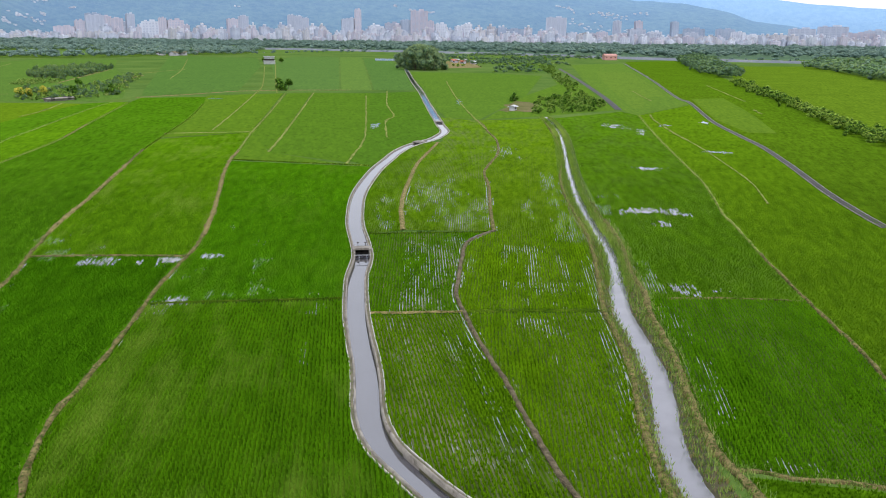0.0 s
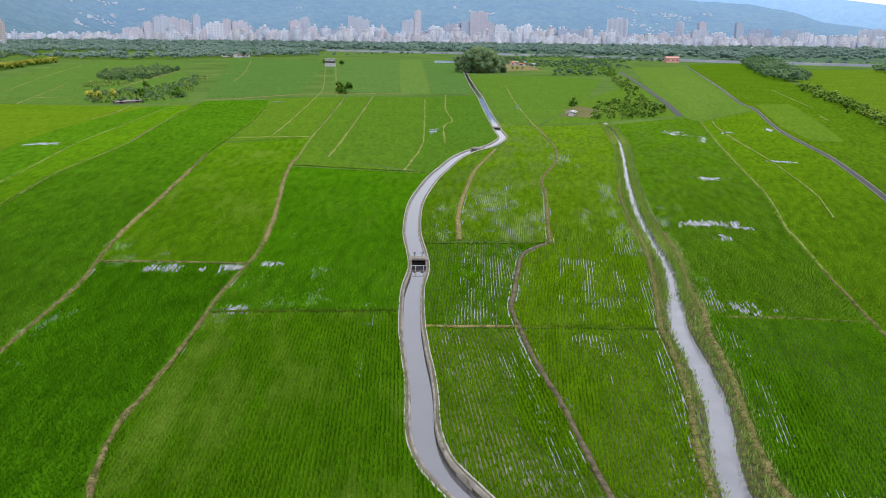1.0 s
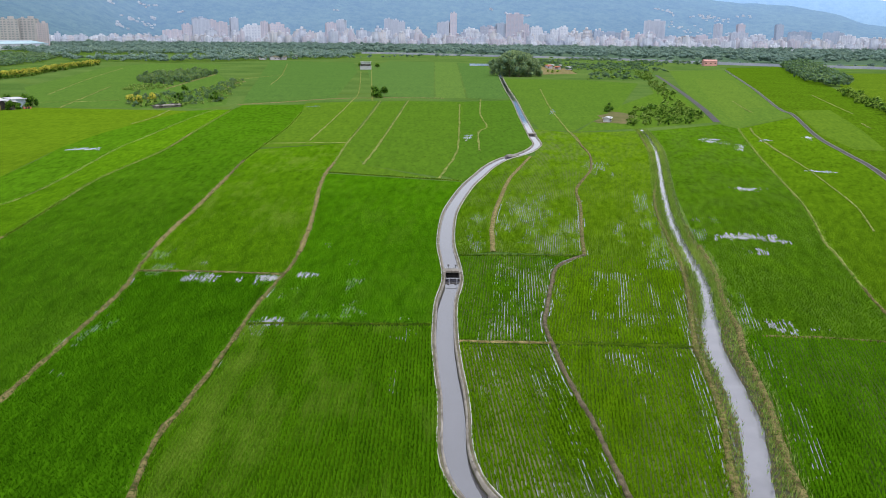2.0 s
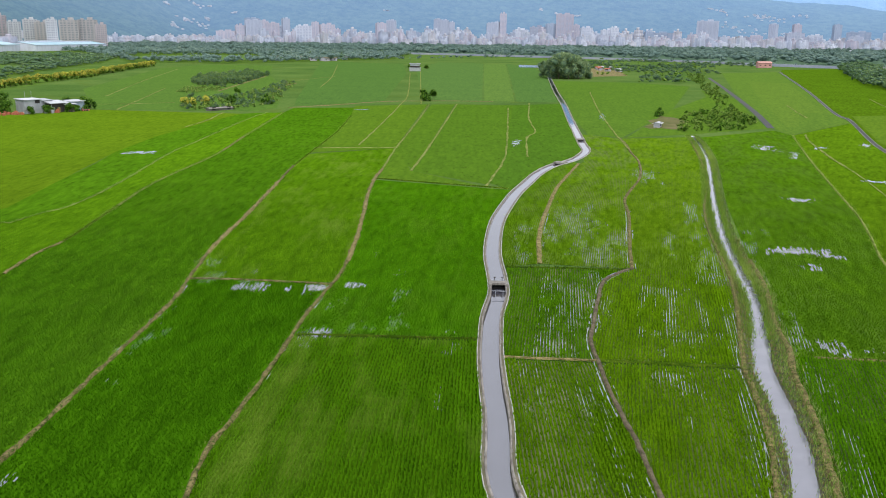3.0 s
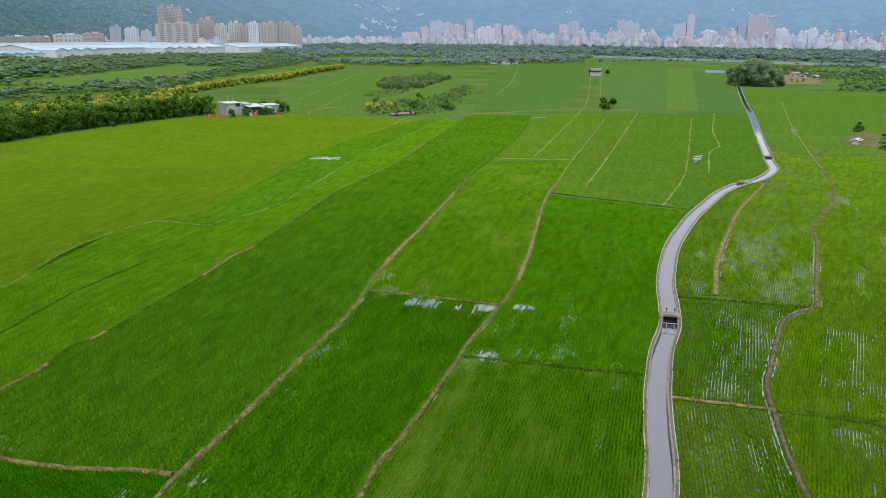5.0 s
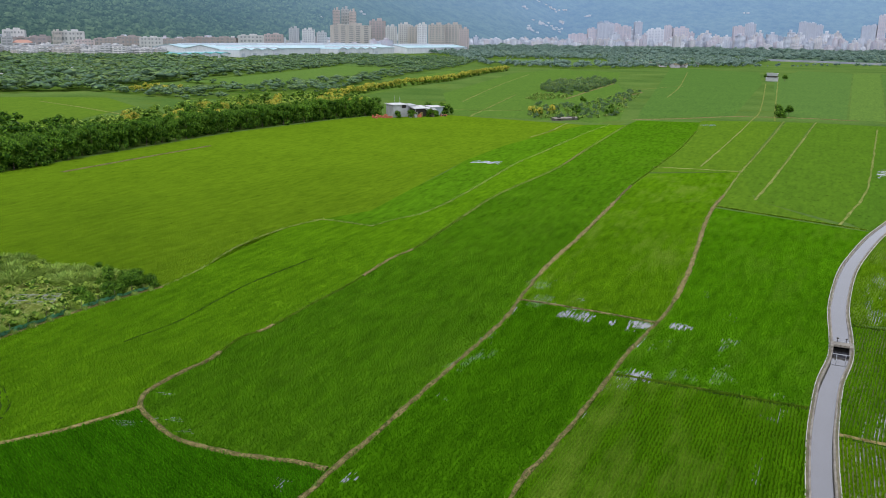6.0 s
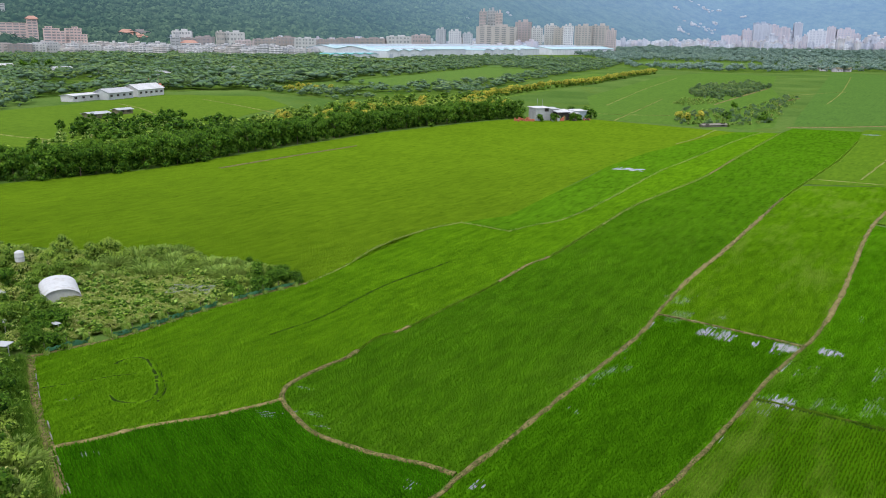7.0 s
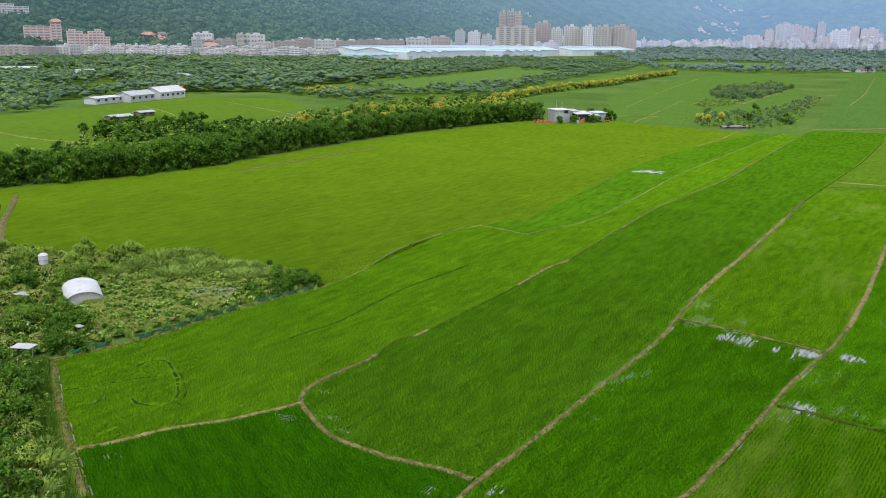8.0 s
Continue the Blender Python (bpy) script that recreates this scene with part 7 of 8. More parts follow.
for i in range(14):
    p = to_yard @ Vector((rng.uniform(-5.5, 1.0), rng.uniform(-2.0, 2.5), 0))
    bm = bmesh.new()
    box(bm, (rng.uniform(0.6, 1.6), rng.uniform(0.4, 1.0), rng.uniform(0.4, 1.3)), (0, 0, 0), bevel=0.05)
    ob = tagged(part("scrap_metal", bm, RUST, None), label="rusty red scrap piled beside the shack", category="scrap")
    ob.matrix_world = Matrix.Translation(p) @ pose(0, 0, 0, 0, 0, rng.uniform(0, 180))
for sx, sy, s in ((3.0, -2.6, 0.95), (9.0, -2.8, 1.0), (12.0, -2.4, 0.7), (18.6, -3.0, 1.05), (21.0, -2.6, 0.8)):
    p = to_yard @ Vector((sx, sy, 0))
    dark_kinds[1].grow(p.x, p.y, s)
for sx, sy, s in ((27.5, 1.0, 0.75), (30.5, 2.0, 0.7), (29, 5, 0.8), (-2, 5, 0.8), (24, 7, 0.8)):
    p = to_yard @ Vector((sx, sy, 0))
    round_kinds[1].grow(p.x, p.y, s)

for i in range(30):
    p = to_yard @ Vector((rng.uniform(9.0, 26.0), rng.uniform(-4.2, -1.4), 0))
    bm = bmesh.new()
    w, d, h = rng.uniform(0.5, 1.6), rng.uniform(0.4, 1.1), rng.uniform(0.4, 1.5)
    box(bm, (w, d, h), (0, 0, 0), bevel=0.05)
    if i % 2:
        box(bm, (w * 0.7, d * 0.8, h * 0.4), (0.1, 0, h), turn=15.0, bevel=0.04)
    ob = tagged(part("crate", bm, (TAN, DARK, GALV, RUST, APRON)[i % 5], None), label="weathered crate with boards standing before the shacks", category="crate", group="clutter before the farm shacks")
    ob.matrix_world = Matrix.Translation(p) @ pose(0, 0, 0, 0, 0, rng.uniform(0, 180))

# ---- field barn ----
barn = thing("field_barn", (-149, 727, 0), 8, label="small white two-storey field barn with dark openings", category="barn")
boxes("wall", [((9.0, 6.5, 2.8), (0, 0, 0)), ((8.0, 6.0, 1.7), (0, 0, 4.4))], GALV, barn)
boxes("opening", [((7.8, 6.0, 1.7), (0, 0, 2.75))], DARK, barn)
boxes("roof", [((9.4, 7.0, 0.25), (0, 0, 6.1)), ((9.4, 7.0, 0.2), (0, 0, 2.8))], GALV, barn)
for p in ((-156, 735), (-141, 735)):
    round_kinds[2].grow(*p, 0.9)

# ---- hoop house, tank, trellis and net fence in the scrub ----
def hoop_house(x, y, turn, width, length, high):
    """A tunnel of bent white sheets on a low wall, with a dark front."""
    ob = thing("hoop_house", (x, y, 0), turn, label="small white arched sheet-metal shed in the scrub", category="shed")
    arc = [(-width / 2, 0.0)] + [(-math.cos(w) * width / 2, 0.5 + math.sin(w) * (high - 0.5)) for w in np.linspace(0, math.pi, 15)] + [(width / 2, 0.0)]
    n = 4
    for i in range(n):
        y0, y1 = i * length / n + 0.015, (i + 1) * length / n - 0.015
        bm = bmesh.new()
        rows = [[bm.verts.new((px * k, py, pz * k)) for px, pz in arc] for py in (y0, y1) for k in (1.0, 0.985)]
        a, b, c, d = rows
        for j in range(len(arc) - 1):
            bm.faces.new((a[j], a[j + 1], c[j + 1], c[j]))
            bm.faces.new((b[j], d[j], d[j + 1], b[j + 1]))
            bm.faces.new((a[j], b[j], b[j + 1], a[j + 1]))
            bm.faces.new((c[j], c[j + 1], d[j + 1], d[j]))
        bmesh.ops.recalc_face_normals(bm, faces=bm.faces)
        part("roof_sheet", bm, ROOF_WHITE, ob)
    bm = bmesh.new()
    vs = [bm.verts.new((px * 0.97, 0.25, pz * 0.97)) for px, pz in arc]
    ws = [bm.verts.new((px * 0.97, 0.33, pz * 0.97)) for px, pz in arc]
    bm.faces.new(vs), bm.faces.new(ws[::-1])
    part("front", bm, surface("grey_board", (0.30, 0.32, 0.32), (0.42, 0.44, 0.44), 0.8, (0.6, 4.0), 0.01), ob)
    boxes("door", [((1.5, 0.10, 0.45), (0.9, 0.18, 0))], DARK, ob)
    return ob


hoop_house(-103.7, 45.7, 70, 4.6, 7.2, 1.75)
tank = thing("water_tank", (-122.5, 48.4, -0.7), 0, label="white capped water tank on a brown stand", category="water tank")


def drum(r0, r1, z0, z1, ring=14):
    bm = bmesh.new()
    bmesh.ops.create_cone(bm, cap_ends=True, segments=ring, radius1=r0, radius2=r1, depth=z1 - z0, matrix=Matrix.Translation((0, 0, (z0 + z1) / 2)))
    return bm


part("stand", drum(0.55, 0.5, 0, 2.0), TAN, tank)
part("barrel", drum(0.62, 0.62, 2.0, 3.3), ROOF_WHITE, tank)
part("rim", drum(0.68, 0.68, 2.55, 2.7), GALV, tank)
part("lid", drum(0.66, 0.35, 3.3, 3.55), ROOF_WHITE, tank)
fence_line = spline([(-87.9, 36.5), (-88.0, 40.0), (-87.4, 46.0), (-88.6, 56.0), (-89.2, 64.0), (-89.0, 70.5)], 2.4)
fence = thing("net_fence", (0, 0, 0), label="sagging green netting fence on thin posts", category="fence")
for i in range(len(fence_line) - 1):
    a, b = fence_line[i], fence_line[i + 1]
    boxes("post", [((0.05, 0.05, 1.2), (a[0], a[1], 0))], BARK, fence)
    if rng.random() < 0.2:
        continue
    n = 9
    V = np.zeros((n, 4, 3))
    for j in range(n):
        p = a + (b - a) * j / (n - 1)
        top = 0.72 - 0.14 * math.sin(math.pi * j / (n - 1)) + rng.normal(0, 0.07)
        for k in range(4):
            V[j, k] = (p[0] + 0.30 * k / 3 + rng.normal(0, 0.05), p[1] + rng.normal(0, 0.05), 0.04 + top * k / 3)
    ids = np.arange(n * 4).reshape(n, 4)
    q = np.stack((ids[:-1, :-1], ids[1:, :-1], ids[1:, 1:], ids[:-1, 1:]), axis=-1).reshape(-1, 4)
    put("net", raw("net", V.reshape(-1, 3), q), NETTING, fence)
trellis = thing("trellis", (-95.5, 58.8, 0), 40, label="low white string trellis over a vegetable bed", category="trellis")
for i in range(7):
    boxes("string", [((5.5, 0.035, 0.035), (0, -1.8 + i * 0.6, 0.7))], GALV, trellis)
for i in range(4):
    boxes("stake", [((0.03, 3.7, 0.03), (-2.7 + i * 1.8, 0, 0.72)), ((0.05, 0.05, 0.75), (-2.7 + i * 1.8, -1.8, 0)), ((0.05, 0.05, 0.75), (-2.7 + i * 1.8, 1.8, 0))], GALV, trellis)
# scraps of sheeting and puddles among the bushes by the track
for x, y, s, turn in ((-109.6, 40.5, 1.4, 20), (-98.0, 35.8, 1.1, 60), (-90.6, 33.1, 1.5, 35), (-92.8, 40.0, 0.7, 10)):
    bm = bmesh.new()
    box(bm, (s * 1.5, s, 0.10), (0, 0, 1.3), bevel=0.03)
    for k in (-1, 1):
        box(bm, (0.08, 0.08, 1.3), (k * s * 0.6, 0, 0))
    ob = tagged(part("sheet_canopy", bm, GALV, None), label="grey metal sheet canopy on posts among bushes", category="canopy")
    ob.matrix_world = pose(x, y, 0, 0, 0, turn)
sheet("pond", [(-141, 48.0), (-150, 51.6), (-177, 62.6), (-186, 64.0), (-186, 54.0), (-150, 42.0)], 0.07, water("dark_pond_water", (0.030, 0.035, 0.020), 0.08, 0.01), label="dark still pond beside the dirt path", category="pond", kind="structure")
pond_path = spline([(-128, 44), (-136, 47.3), (-158, 55.8), (-175, 63.8), (-186, 69)], 1.0)
bund(pond_path, 1.2, 0.2, EARTH, "brown dirt path along the field's end", "footpath")

# ---- low white sheds behind the hedge ----
def gabled(x, y, turn, w, d, eave, ridge, wall_m, roof_m, label):
    ob = thing("farm_shed", (x, y, 0), turn, label=label, category="shed")
    bm = bmesh.new()
    prof = [(-d / 2, 0), (d / 2, 0), (d / 2, eave), (0, ridge), (-d / 2, eave)]
    a = [bm.verts.new((-w / 2, py, pz)) for py, pz in prof]
    b = [bm.verts.new((w / 2, py, pz)) for py, pz in prof]
    bm.faces.new(a[::-1]), bm.faces.new(b)
    for j in range(5):
        bm.faces.new((a[j], a[(j + 1) % 5], b[(j + 1) % 5], b[j]))
    bmesh.ops.recalc_face_normals(bm, faces=bm.faces)
    wall = part("wall", bm, wall_m, ob)
    bm = bmesh.new()
    for s in (-1, 1):
        q = [(0.0, ridge + 0.05), (s * (d / 2 + 0.5), eave - 0.1)]
        vs = [bm.verts.new((px, py, pz + o)) for o in (0.0, 0.15) for px in (-w / 2 - 0.5, w / 2 + 0.5) for py, pz in q]
        for idx in ((0, 1, 3, 2), (4, 5, 7, 6), (0, 1, 5, 4), (2, 3, 7, 6), (0, 2, 6, 4), (1, 3, 7, 5)):
            bm.faces.new([vs[k] for k in idx])
    bmesh.ops.recalc_face_normals(bm, faces=bm.faces)
    part("roof", bm, roof_m, ob)
    for i in range(max(2, int(w / 4))):
        for s in (-1, 1):
            boxes("window", [((1.6, 0.2, 1.0), (-w / 2 + 2 + i * (w - 4) / max(1, int(w / 4) - 1), s * d / 2, eave * 0.45))], DARK, wall)
    return ob


gabled(-400, 192, 112, 19, 7, 2.8, 3.3, ROOF_WHITE, ROOF_WHITE, "low white farm shed with flat pale roof")
gabled(-402, 209, 114, 18, 9, 3.2, 5.0, surface("grey_block_wall", (0.30, 0.33, 0.36), (0.42, 0.45, 0.48), 0.8, (0.3, 3.0), 0.01), GALV, "grey-blue farm shed with pale gabled roof")
gabled(-411, 230, 112, 20, 10, 3.6, 6.0, ROOF_WHITE, ROOF_WHITE, "white farm shed with bright gabled roof")
gabled(-440, 250, 80, 12, 8, 2.6, 3.8, ROOF_WHITE, RUST, "small farm house with rusty red roof")
gabled(-316, 157, 100, 9, 5, 2.0, 2.5, APRON, GALV, "small weathered field shed with grey roof")
gabled(-328, 174, 100, 7, 4, 1.8, 2.2, APRON, GALV, "small weathered field shed with grey roof")
gabled(-143, 318, 60, 11, 2.5, 0.9, 1.1, CONCRETE, CONCRETE, "low grey concrete basin beside the bushes")
gabled(178, 968, 10, 14, 8, 5.0, 6.5, surface("faded_red_wall", (0.40, 0.20, 0.18), (0.50, 0.28, 0.25), 0.8, (0.2, 2.0), 0.01), surface("faded_red_roof", (0.42, 0.22, 0.20), (0.52, 0.30, 0.27), 0.8, (0.2, 2.0), 0.01), "small faded red hut beside the levee")
sheet("paved_yard", [(-6, 860), (23, 867), (27, 700), (-2, 672)], 0.10, TAN, label="bare brown yard beside the grove", category="yard", kind="structure")
for i in range(8):
    x, y = rng.uniform(-2, 24), rng.uniform(770, 860)
    gabled(x, y, rng.uniform(0, 180), 5, 3, 2.0, 2.6, PAINTS[1], RUST if i % 3 == 0 else GALV, "small pale hut on the bare yard")
sheet("pond", [(-72, 860), (-50, 860), (-52, 930), (-78, 930)], 0.10, FLOOD_WATER, label="small bright pond beside the canal", category="pond", kind="structure")
for i in range(9):
    x, y = -330 + rng.uniform(-60, 60), 1000 + rng.uniform(-50, 40)
    gabled(x, y, rng.uniform(0, 180), rng.uniform(7, 14), 6, 3.0, 4.4, PAINTS[4 if i % 2 else 1], APRON, "small village house at the field edge")
gabled(22, 297, 75, 3.6, 2.0, 1.3, 1.6, ROOF_WHITE, ROOF_WHITE, "tiny white hut beside the scrub")
sheet("bare_plot", [(17, 296), (19, 291), (23, 293), (27, 290), (31, 296), (30, 307), (34, 318), (31, 334), (26, 340), (24, 328), (20, 320), (21, 309)], 0.06, surface("thin_grass_soil", (0.070, 0.095, 0.028), (0.175, 0.150, 0.080), 0.95, (0.12, 1.5), 0.05, stain=(0.06, 0.11, 0.02), spec=0.0), label="thinly grassed bare plot beside the scrub", category="yard", kind="structure")
bund(spline([(-191, 423), (-209, 501), (-230, 595)], 2.0), 1.2, 0.2, TAN, "pale bare strip in front of the dark trees", "farm_path", 0.3)
bund(spline([(-180, 512), (-174, 472), (-160, 421)], 2.0), 1.6, 0.2, TAN, "pale bare strip beside the wooded plot", "farm_path", 0.3)
for pts in ([(-202.0, 330.0), (-190.0, 336.0), (-177.0, 348.0)],
            [(-127.0, 255.0), (-130.0, 278.0), (-137.0, 307.0)],
            [(-190.0, 530.0), (-187.0, 567.0), (-181.0, 600.0)],
            [(-152.0, 474.0), (-183.0, 598.0), (-252.0, 844.0)],
            [(-224.0, 373.0), (-280.0, 514.0), (-340.0, 677.0)],
            [(-180.0, 306.0), (-198.0, 356.0), (-228.0, 439.0)]):
    bund(spline(pts, 2.0), 0.55, 0.25, PALE_GRASS, "pale grassy strip across the far fields", "farm_path", 0.3)
# ---- buildings on the hillside ----
TERRACOTTA = surface("orange_roof_tiles", (0.31, 0.175, 0.145), (0.39, 0.235, 0.19), 0.8, (0.2, 2.0), 0.02)
PINK_WALL = surface("pink_rendered_wall", (0.47, 0.375, 0.37), (0.56, 0.455, 0.44), 0.85, (0.05, 0.6), 0.01, stain=(0.40, 0.33, 0.32))


def polar(bearing, distance):
    return distance * math.sin(radians(bearing)), distance * math.cos(radians(bearing))


def storeyed(ob, x, y, w, d, z, floors, wall_m, tall=3.6):
    """A body of storeys: slabs with a parapet front over set-back window bands, and corner piers."""
    boxes("glazing", [((w - 1.0, d - 1.0, floors * tall - 0.2), (x, y, z))], NEAR_GLAZING, ob)
    for i in range(floors):
        boxes("floor_band", [((w, d, tall * 0.5), (x, y, z + i * tall))], wall_m, ob)
    boxes("parapet", [((w + 0.3, d + 0.3, 1.0), (x, y, z + floors * tall - 0.2))], wall_m, ob)
    n = max(2, int(w / 7))
    for i in range(n + 1):
        boxes("pier", [((1.4, d + 0.1, floors * tall), (x - w / 2 + 0.75 + i * (w - 1.5) / n, y, z))], wall_m, ob)


def hipped(ob, x, y, w, d, z, rise, material, out=1.2):
    """A hipped roof whose eaves turn up a little at the corners."""
    bm = bmesh.new()
    ring = []
    for k, (sx, sy) in enumerate(((-1, -1), (0, -1), (1, -1), (1, 0), (1, 1), (0, 1), (-1, 1), (-1, 0))):
        ring.append((x + sx * (w / 2 + out), y + sy * (d / 2 + out), z + (0.25 * rise if k % 2 == 0 else 0.0)))
    eave = [bm.verts.new(p) for p in ring]
    low = [bm.verts.new((p[0], p[1], p[2] - 0.4)) for p in ring]
    top = [bm.verts.new((x + sx * w * 0.28, y, z + rise)) for sx in (-1, 0, 1)]
    cap = (top[0], top[1], top[2], top[2], top[2], top[1], top[0], top[0])
    for k in range(8):
        n = (k + 1) % 8
        bm.faces.new([eave[k], eave[n], cap[n], cap[k]] if cap[n] is not cap[k] else [eave[k], eave[n], cap[k]])
        bm.faces.new((low[n], low[k], eave[k], eave[n])[::-1])
    bm.faces.new(low[::-1])
    bmesh.ops.recalc_face_normals(bm, faces=bm.faces)
    part("roof", bm, material, ob, "orange tiled roof")


x, y = polar(-65.0, 1275)
ob = thing("institute_building", (x, y, 0), 65, label="stepped pink institute with balconied floors on the slope", category="building")
for bx, by, w, d, z, floors in ((-17, 0, 20, 16, 6, 7), (-6, -4, 12, 14, 6, 6), (5, 0, 12, 14, 6, 7), (14, 2, 12, 16, 6, 7), (22, -2, 9, 12, 6, 5), (-20, 2, 9, 9, 30, 1), (12, 3, 8, 8, 30, 1)):
    storeyed(ob, bx, by, w, d, z, floors, PINK_WALL)
x, y = polar(-67.2, 1335)
ob = thing("institute_building", (x, y, 0), 67, label="long pink hall with a square tower under an orange cap", category="building")
storeyed(ob, -14, 0, 34, 12, 16, 6, PINK_WALL)
storeyed(ob, 10, -3, 14, 13, 14, 8, PINK_WALL)
hipped(ob, 10, -3, 13, 12, 43.4, 4.5, TERRACOTTA, 2.0)
x, y = polar(-61.2, 1420)
ob = thing("temple", (x, y, 0), 61, label="pale temple hall with orange tiled roofs on the slope", category="temple")
for bx, by, w, d, z, h in ((-9, 4, 20, 12, 14, 13), (3, 0, 14, 10, 12, 11), (13, -3, 13, 10, 10, 10)):
    boxes("wall", [((w, d, h), (bx, by, z))], NEAR_PAINTS[2], ob)
    hipped(ob, bx, by, w, d, z + h, 5.0, TERRACOTTA, 2.0)
x, y = polar(-57.8, 1235)
ob = thing("school_building", (x, y, 0), 58, label="pale school with an orange roof band", category="building")
storeyed(ob, 0, 0, 26, 12, 0, 4, NEAR_PAINTS[3])
hipped(ob, -2, 0, 22, 11, 15.0, 4.0, TERRACOTTA, 0.6)
storeyed(ob, -20, 2, 13, 12, 0, 6, NEAR_PAINTS[0])
storeyed(ob, -17, 2, 6, 6, 21, 2, NEAR_PAINTS[0])
for x, y, w, h, k in ((-1269, 704, 40, 29, 4), (-1216, 792, 29, 22, 4)):
    raise_block(near_kinds[k], x, y, w, h, turn=math.degrees(math.atan2(-x, y)) + rng.uniform(-6, 6))
x, y = polar(-69.0, 1500)
ob = thing("institute_building", (x, y, 0), 69, label="long white colonnaded hall high on the slope", category="building")
base = hill_height(NEAR_HILL, x, y)
storeyed(ob, 0, 0, 46, 14, base - 8, 5, NEAR_PAINTS[3])
storeyed(ob, -8, 4, 22, 10, base + 10, 1, PINK_WALL)
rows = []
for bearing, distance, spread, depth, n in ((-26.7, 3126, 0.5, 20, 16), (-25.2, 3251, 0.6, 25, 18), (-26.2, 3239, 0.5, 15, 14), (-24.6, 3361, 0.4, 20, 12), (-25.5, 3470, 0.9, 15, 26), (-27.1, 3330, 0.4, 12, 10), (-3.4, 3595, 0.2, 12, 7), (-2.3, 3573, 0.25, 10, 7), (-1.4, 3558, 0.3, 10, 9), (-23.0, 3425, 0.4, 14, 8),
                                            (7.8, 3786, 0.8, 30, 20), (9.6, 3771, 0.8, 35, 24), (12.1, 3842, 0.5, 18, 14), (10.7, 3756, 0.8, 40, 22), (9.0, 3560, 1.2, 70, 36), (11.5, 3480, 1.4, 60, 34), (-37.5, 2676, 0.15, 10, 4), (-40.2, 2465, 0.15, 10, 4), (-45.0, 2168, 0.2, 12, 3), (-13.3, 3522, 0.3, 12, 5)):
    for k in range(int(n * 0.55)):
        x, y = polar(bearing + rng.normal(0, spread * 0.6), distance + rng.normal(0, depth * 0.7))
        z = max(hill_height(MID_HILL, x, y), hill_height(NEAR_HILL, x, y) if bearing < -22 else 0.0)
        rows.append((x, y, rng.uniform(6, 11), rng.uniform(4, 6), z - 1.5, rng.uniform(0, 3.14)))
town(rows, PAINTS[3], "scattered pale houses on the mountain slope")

# low road wall, sheds and poles among the trees of the plain
wall_line = spline([(-545, 184), (-528, 192), (-480, 216)], 6.0)
road_wall = thing("road_wall", (0, 0, 0), label="low grey concrete wall along a road in the trees", category="wall", kind="structure")
for i in range(len(wall_line) - 1):
    v, f = ring_sweep(np.array([wall_line[i] + 0.02, wall_line[i + 1] - 0.02]), [(0.3, 0.0), (0.3, 2.2), (-0.3, 2.2), (-0.3, 0.0)])
    put("panel", raw("panel", v, f), GALV, road_wall)
for x, y, s in ((-694, 298, 1.5), (-700, 290, 1.4), (-686, 306, 1.45), (-447, 262, 0.8), (-452, 270, 0.8)):
    pick(round_kinds).grow(x, y, s)
for x, y, w, roof in ((-659, 302, 16, GALV), (-730, 279, 30, ROOF_WHITE), (-640, 318, 12, GALV), (-473, 268, 11, RUST), (-600, 420, 24, GALV), (-560, 330, 14, GALV)):
    gabled(x, y, rng.uniform(60, 110), w, 7, 3.0, 4.4, ROOF_WHITE, roof, "low pale shed among the trees of the plain")
for x, y, h in ((-520, 340, 9.6), (-413, 240, 11.0), (-560, 300, 9.0), (-640, 420, 9.5)):
    pole = thing("utility_pole", (x, y, 0), 40, label="grey concrete utility pole with a cross arm", category="pole")
    part("mast", drum(0.16, 0.10, 0, h, 8), CONCRETE, pole)
    boxes("cross_arm", [((1.8, 0.12, 0.12), (0, 0, h - 0.8))], GALV, pole)

# undergrowth of the scrub
brush = scatter([(-89.5, 37), (-89.8, 70), (-99, 73), (-118, 65), (-128, 55), (-138, 52), (-150, 40), (-128, 20), (-100, 20), (-88, 30)], 1.0, 71)
brush = brush[~((abs(brush[:, 0] + 108) < 4.8) & (abs(brush[:, 1] - 46) < 3.0))]
woods(brush[::2], 0.5, 1.3, LEAF_MID, "low tangled weeds of the scrub", 72, "undergrowth")
woods(brush[1::2], 0.5, 1.2, LEAF_PALE, "pale low weeds of the scrub", 73, "undergrowth")
brush = scatter([(-57.5, 23.6), (-66.3, 26.4), (-73.2, 28.6), (-79.8, 30.9), (-87.2, 33.8), (-92, 18), (-57, 10)], 0.95, 74)
woods(brush, 0.5, 1.2, LEAF_MID, "low tangled weeds beside the track", 75, "undergrowth")
weeds(beside(fence_line, -0.35), 0.15, 26.0, 0.55, LEAF_PALE, "pale weeds in front of the netting")
weeds(beside(fence_line, 1.0), 0.4, 16.0, 0.8, LEAF_MID, "tall weeds behind the netting")
weeds(beside(track, 0.95), 0.35, 30.0, 0.5, LEAF_MID, "weeds crowding the dirt track")
weeds(beside(track, 1.5), 0.5, 30.0, 0.8, LEAF_DARK, "tall weeds beside the dirt track")
weeds(beside(fence_line, 1.8), 0.7, 40.0, 0.7, LEAF_PALE, "pale tall weeds behind the netting")
kerb = thing("track_kerb", (0, 0, 0), label="broken pale concrete edge along the dirt track", category="kerb", kind="structure")
edge = beside(track, -0.5)
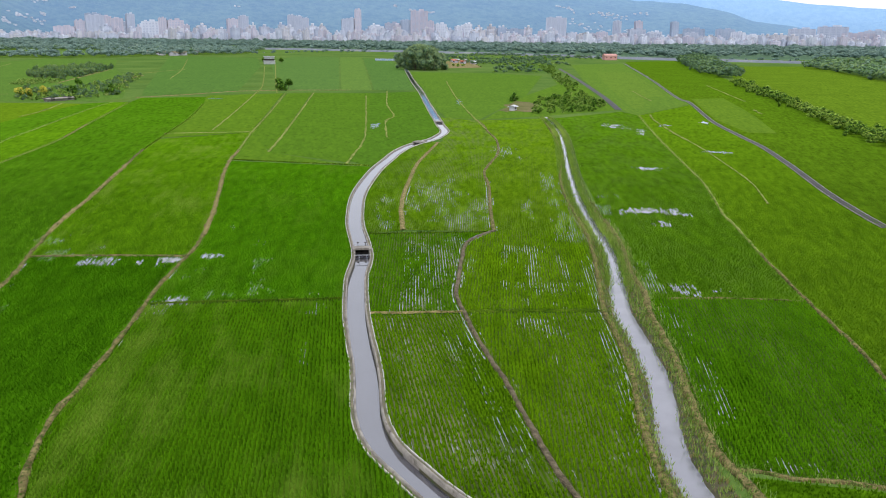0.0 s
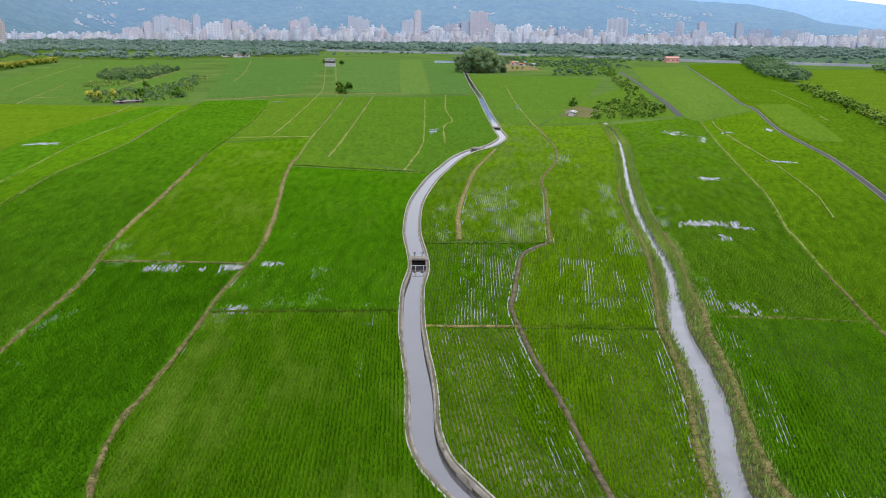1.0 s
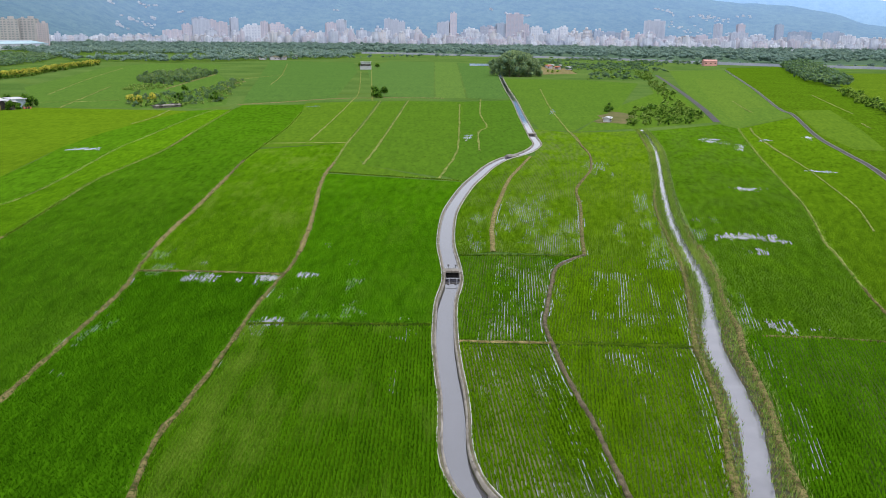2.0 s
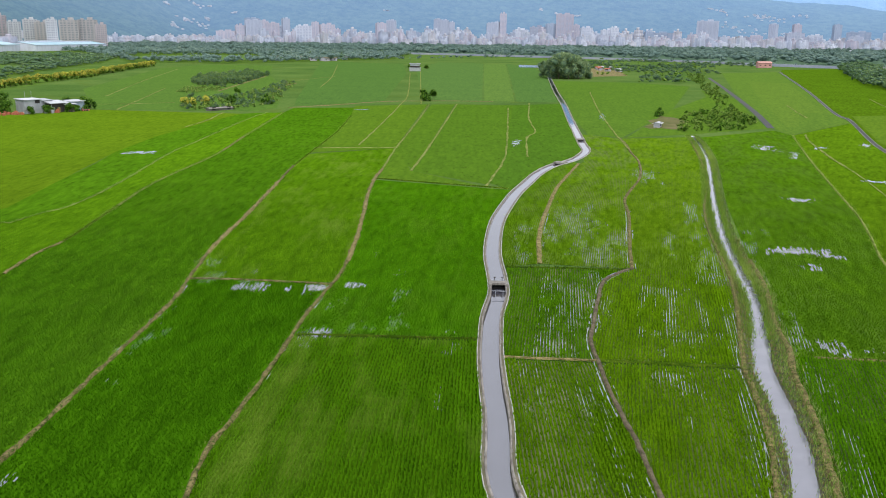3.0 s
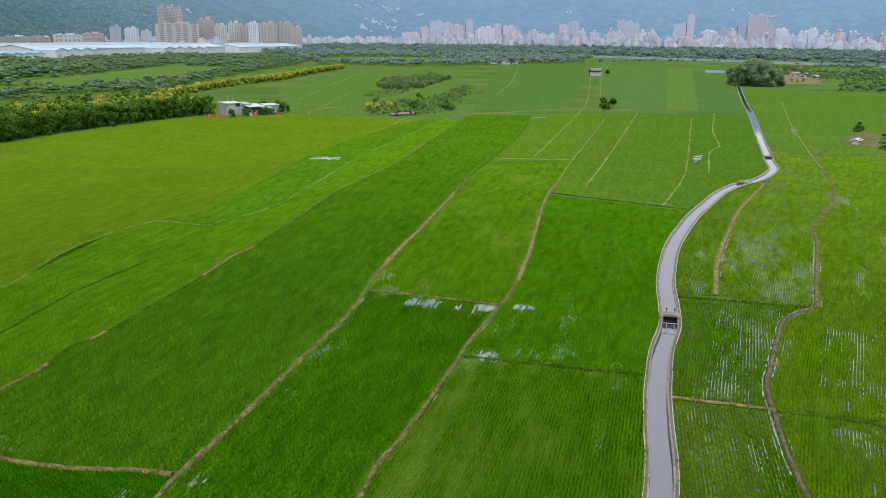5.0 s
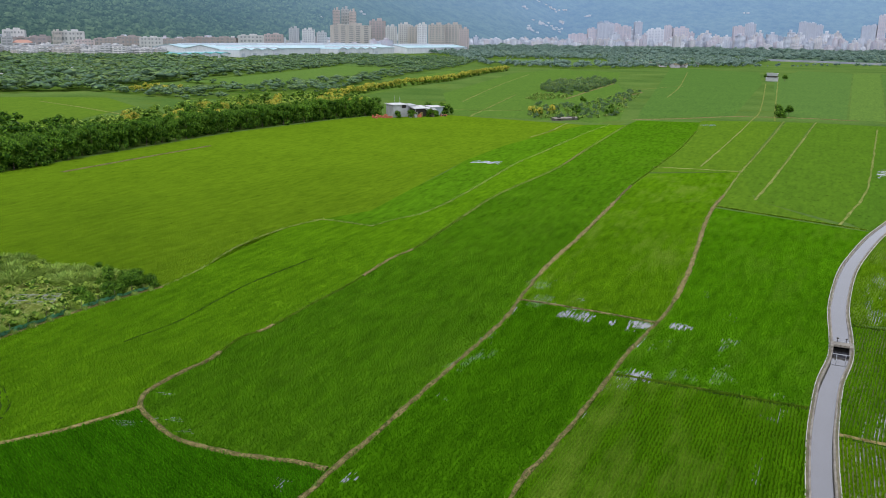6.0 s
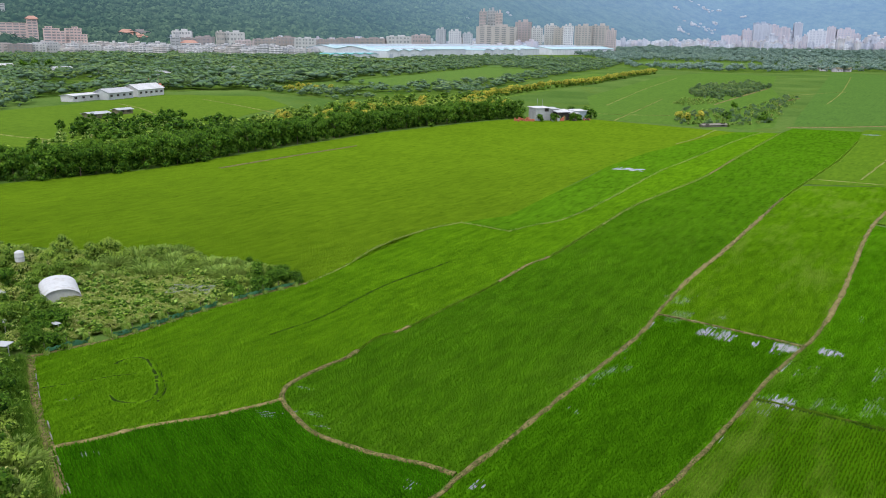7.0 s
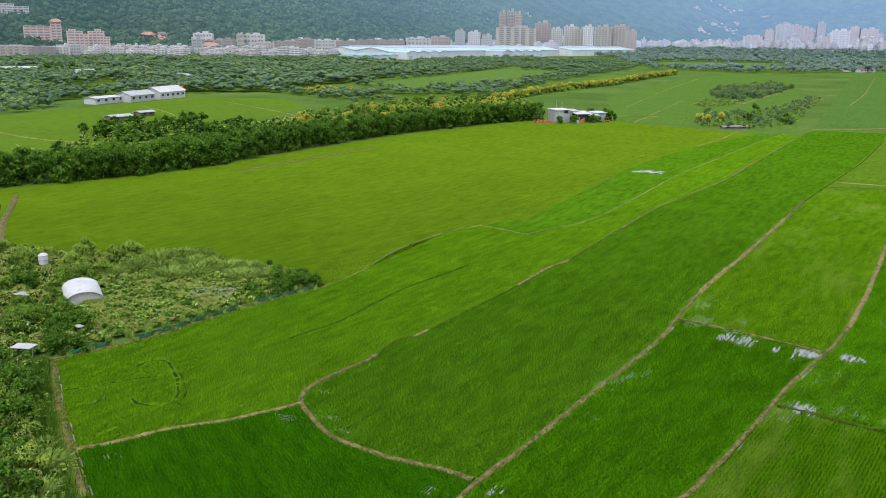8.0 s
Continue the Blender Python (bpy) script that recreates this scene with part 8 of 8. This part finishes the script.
for i in range(0, len(edge) - 3, 3):
    if rng.random() < 0.55:
        v, f = ring_sweep(edge[i:i + 3] + rng.normal(0, 0.03, 2), [(0.05, 0.0), (0.05, 0.2), (-0.05, 0.2), (-0.05, 0.0)])
        put("kerb_stone", raw("kerb_stone", v, f), CONCRETE, kerb)
for x, y, s in ((-90.5, 66, 0.8), (-90.2, 69, 0.8), (-90.0, 71.5, 0.7), (-92.5, 71, 0.9), (-93.5, 68, 0.9), (-90.5, 62, 0.7)):
    pick(dark_kinds).grow(x, y, s)


def grass_clump(x, y, s):
    """A fountain of long arching grass blades."""
    g = np.random.default_rng(int(abs(x) * 10))
    n = 820
    w, lean, long = g.uniform(0, 6.283, n), g.uniform(0.3, 1.5, n), g.uniform(0.5, 1.35, n) * s
    V = np.zeros((n, 5, 3))
    dx, dy = np.cos(w), np.sin(w)
    r0 = np.sqrt(g.uniform(0, 1, n)) * 0.7 * s
    for j, (k, half) in enumerate(((0, 0.03), (0, -0.03), (0.6, -0.035), (1.0, 0.0), (0.6, 0.035))):
        out = r0 + long * np.sin(lean) * k
        up = long * np.cos(lean) * (k * 1.7 - 0.95 * k * k)
        V[:, j] = np.stack((x + dx * out - dy * half * s, y + dy * out + dx * half * s, np.maximum(up, 0.0)), axis=1)
    return tagged(put("grass_clump", raw("grass_clump", V.reshape(-1, 3), np.arange(n * 5).reshape(-1, 5)), LEAF_SILVER), label="tall arching clump of pale green silvergrass", category="grass")


for x, y, s in ((-65.0, 24.4, 1.5), (-68.2, 25.6, 1.1), (-61.5, 22.6, 1.2), (-114.2, 54.9, 1.5), (-114.8, 58.5, 1.7), (-116.8, 63.0, 1.9), (-115.7, 66.5, 1.8), (-113.9, 68.2, 1.7), (-106.9, 59.3, 1.9), (-105.4, 61.8, 2.0), (-106.5, 64.7, 2.0), (-104.7, 67.5, 1.8), (-100.2, 66.0, 1.7), (-97.5, 66.8, 1.8), (-97.9, 70.0, 1.7), (-95.4, 69.7, 1.5), (-102.5, 69.7, 1.6), (-92.6, 68.8, 1.3), (-110.5, 60.5, 1.8), (-110.8, 65.0, 1.9), (-93.5, 65.2, 1.2), (-109.0, 55.2, 1.2)):
    grass_clump(x, y, s)
for x, y, s in ((-297, 146, 0.7), (-303, 160, 0.6), (-288, 130, 0.6)):
    pick(round_kinds).grow(x, y, s)
for pts in ([(-300, 175), (-340, 190), (-372, 196)], [(-372, 240), (-330, 232), (-290, 222)], [(-250, 120), (-290, 110), (-345, 112)]):
    bund(spline(pts, 2.0), 0.9, 0.25, PALE_GRASS, "pale grassy strip across the meadow", "farm_path", 0.3)
# sorts of plants that found no place
for kind in hedge_kinds + flower_kinds + bush_kinds + reed_kinds + dark_kinds + round_kinds + plot_kinds + tall_kinds:
    if not kind.used:
        for ob in (*kind.ob.children_recursive, kind.ob):
            bpy.data.objects.remove(ob)
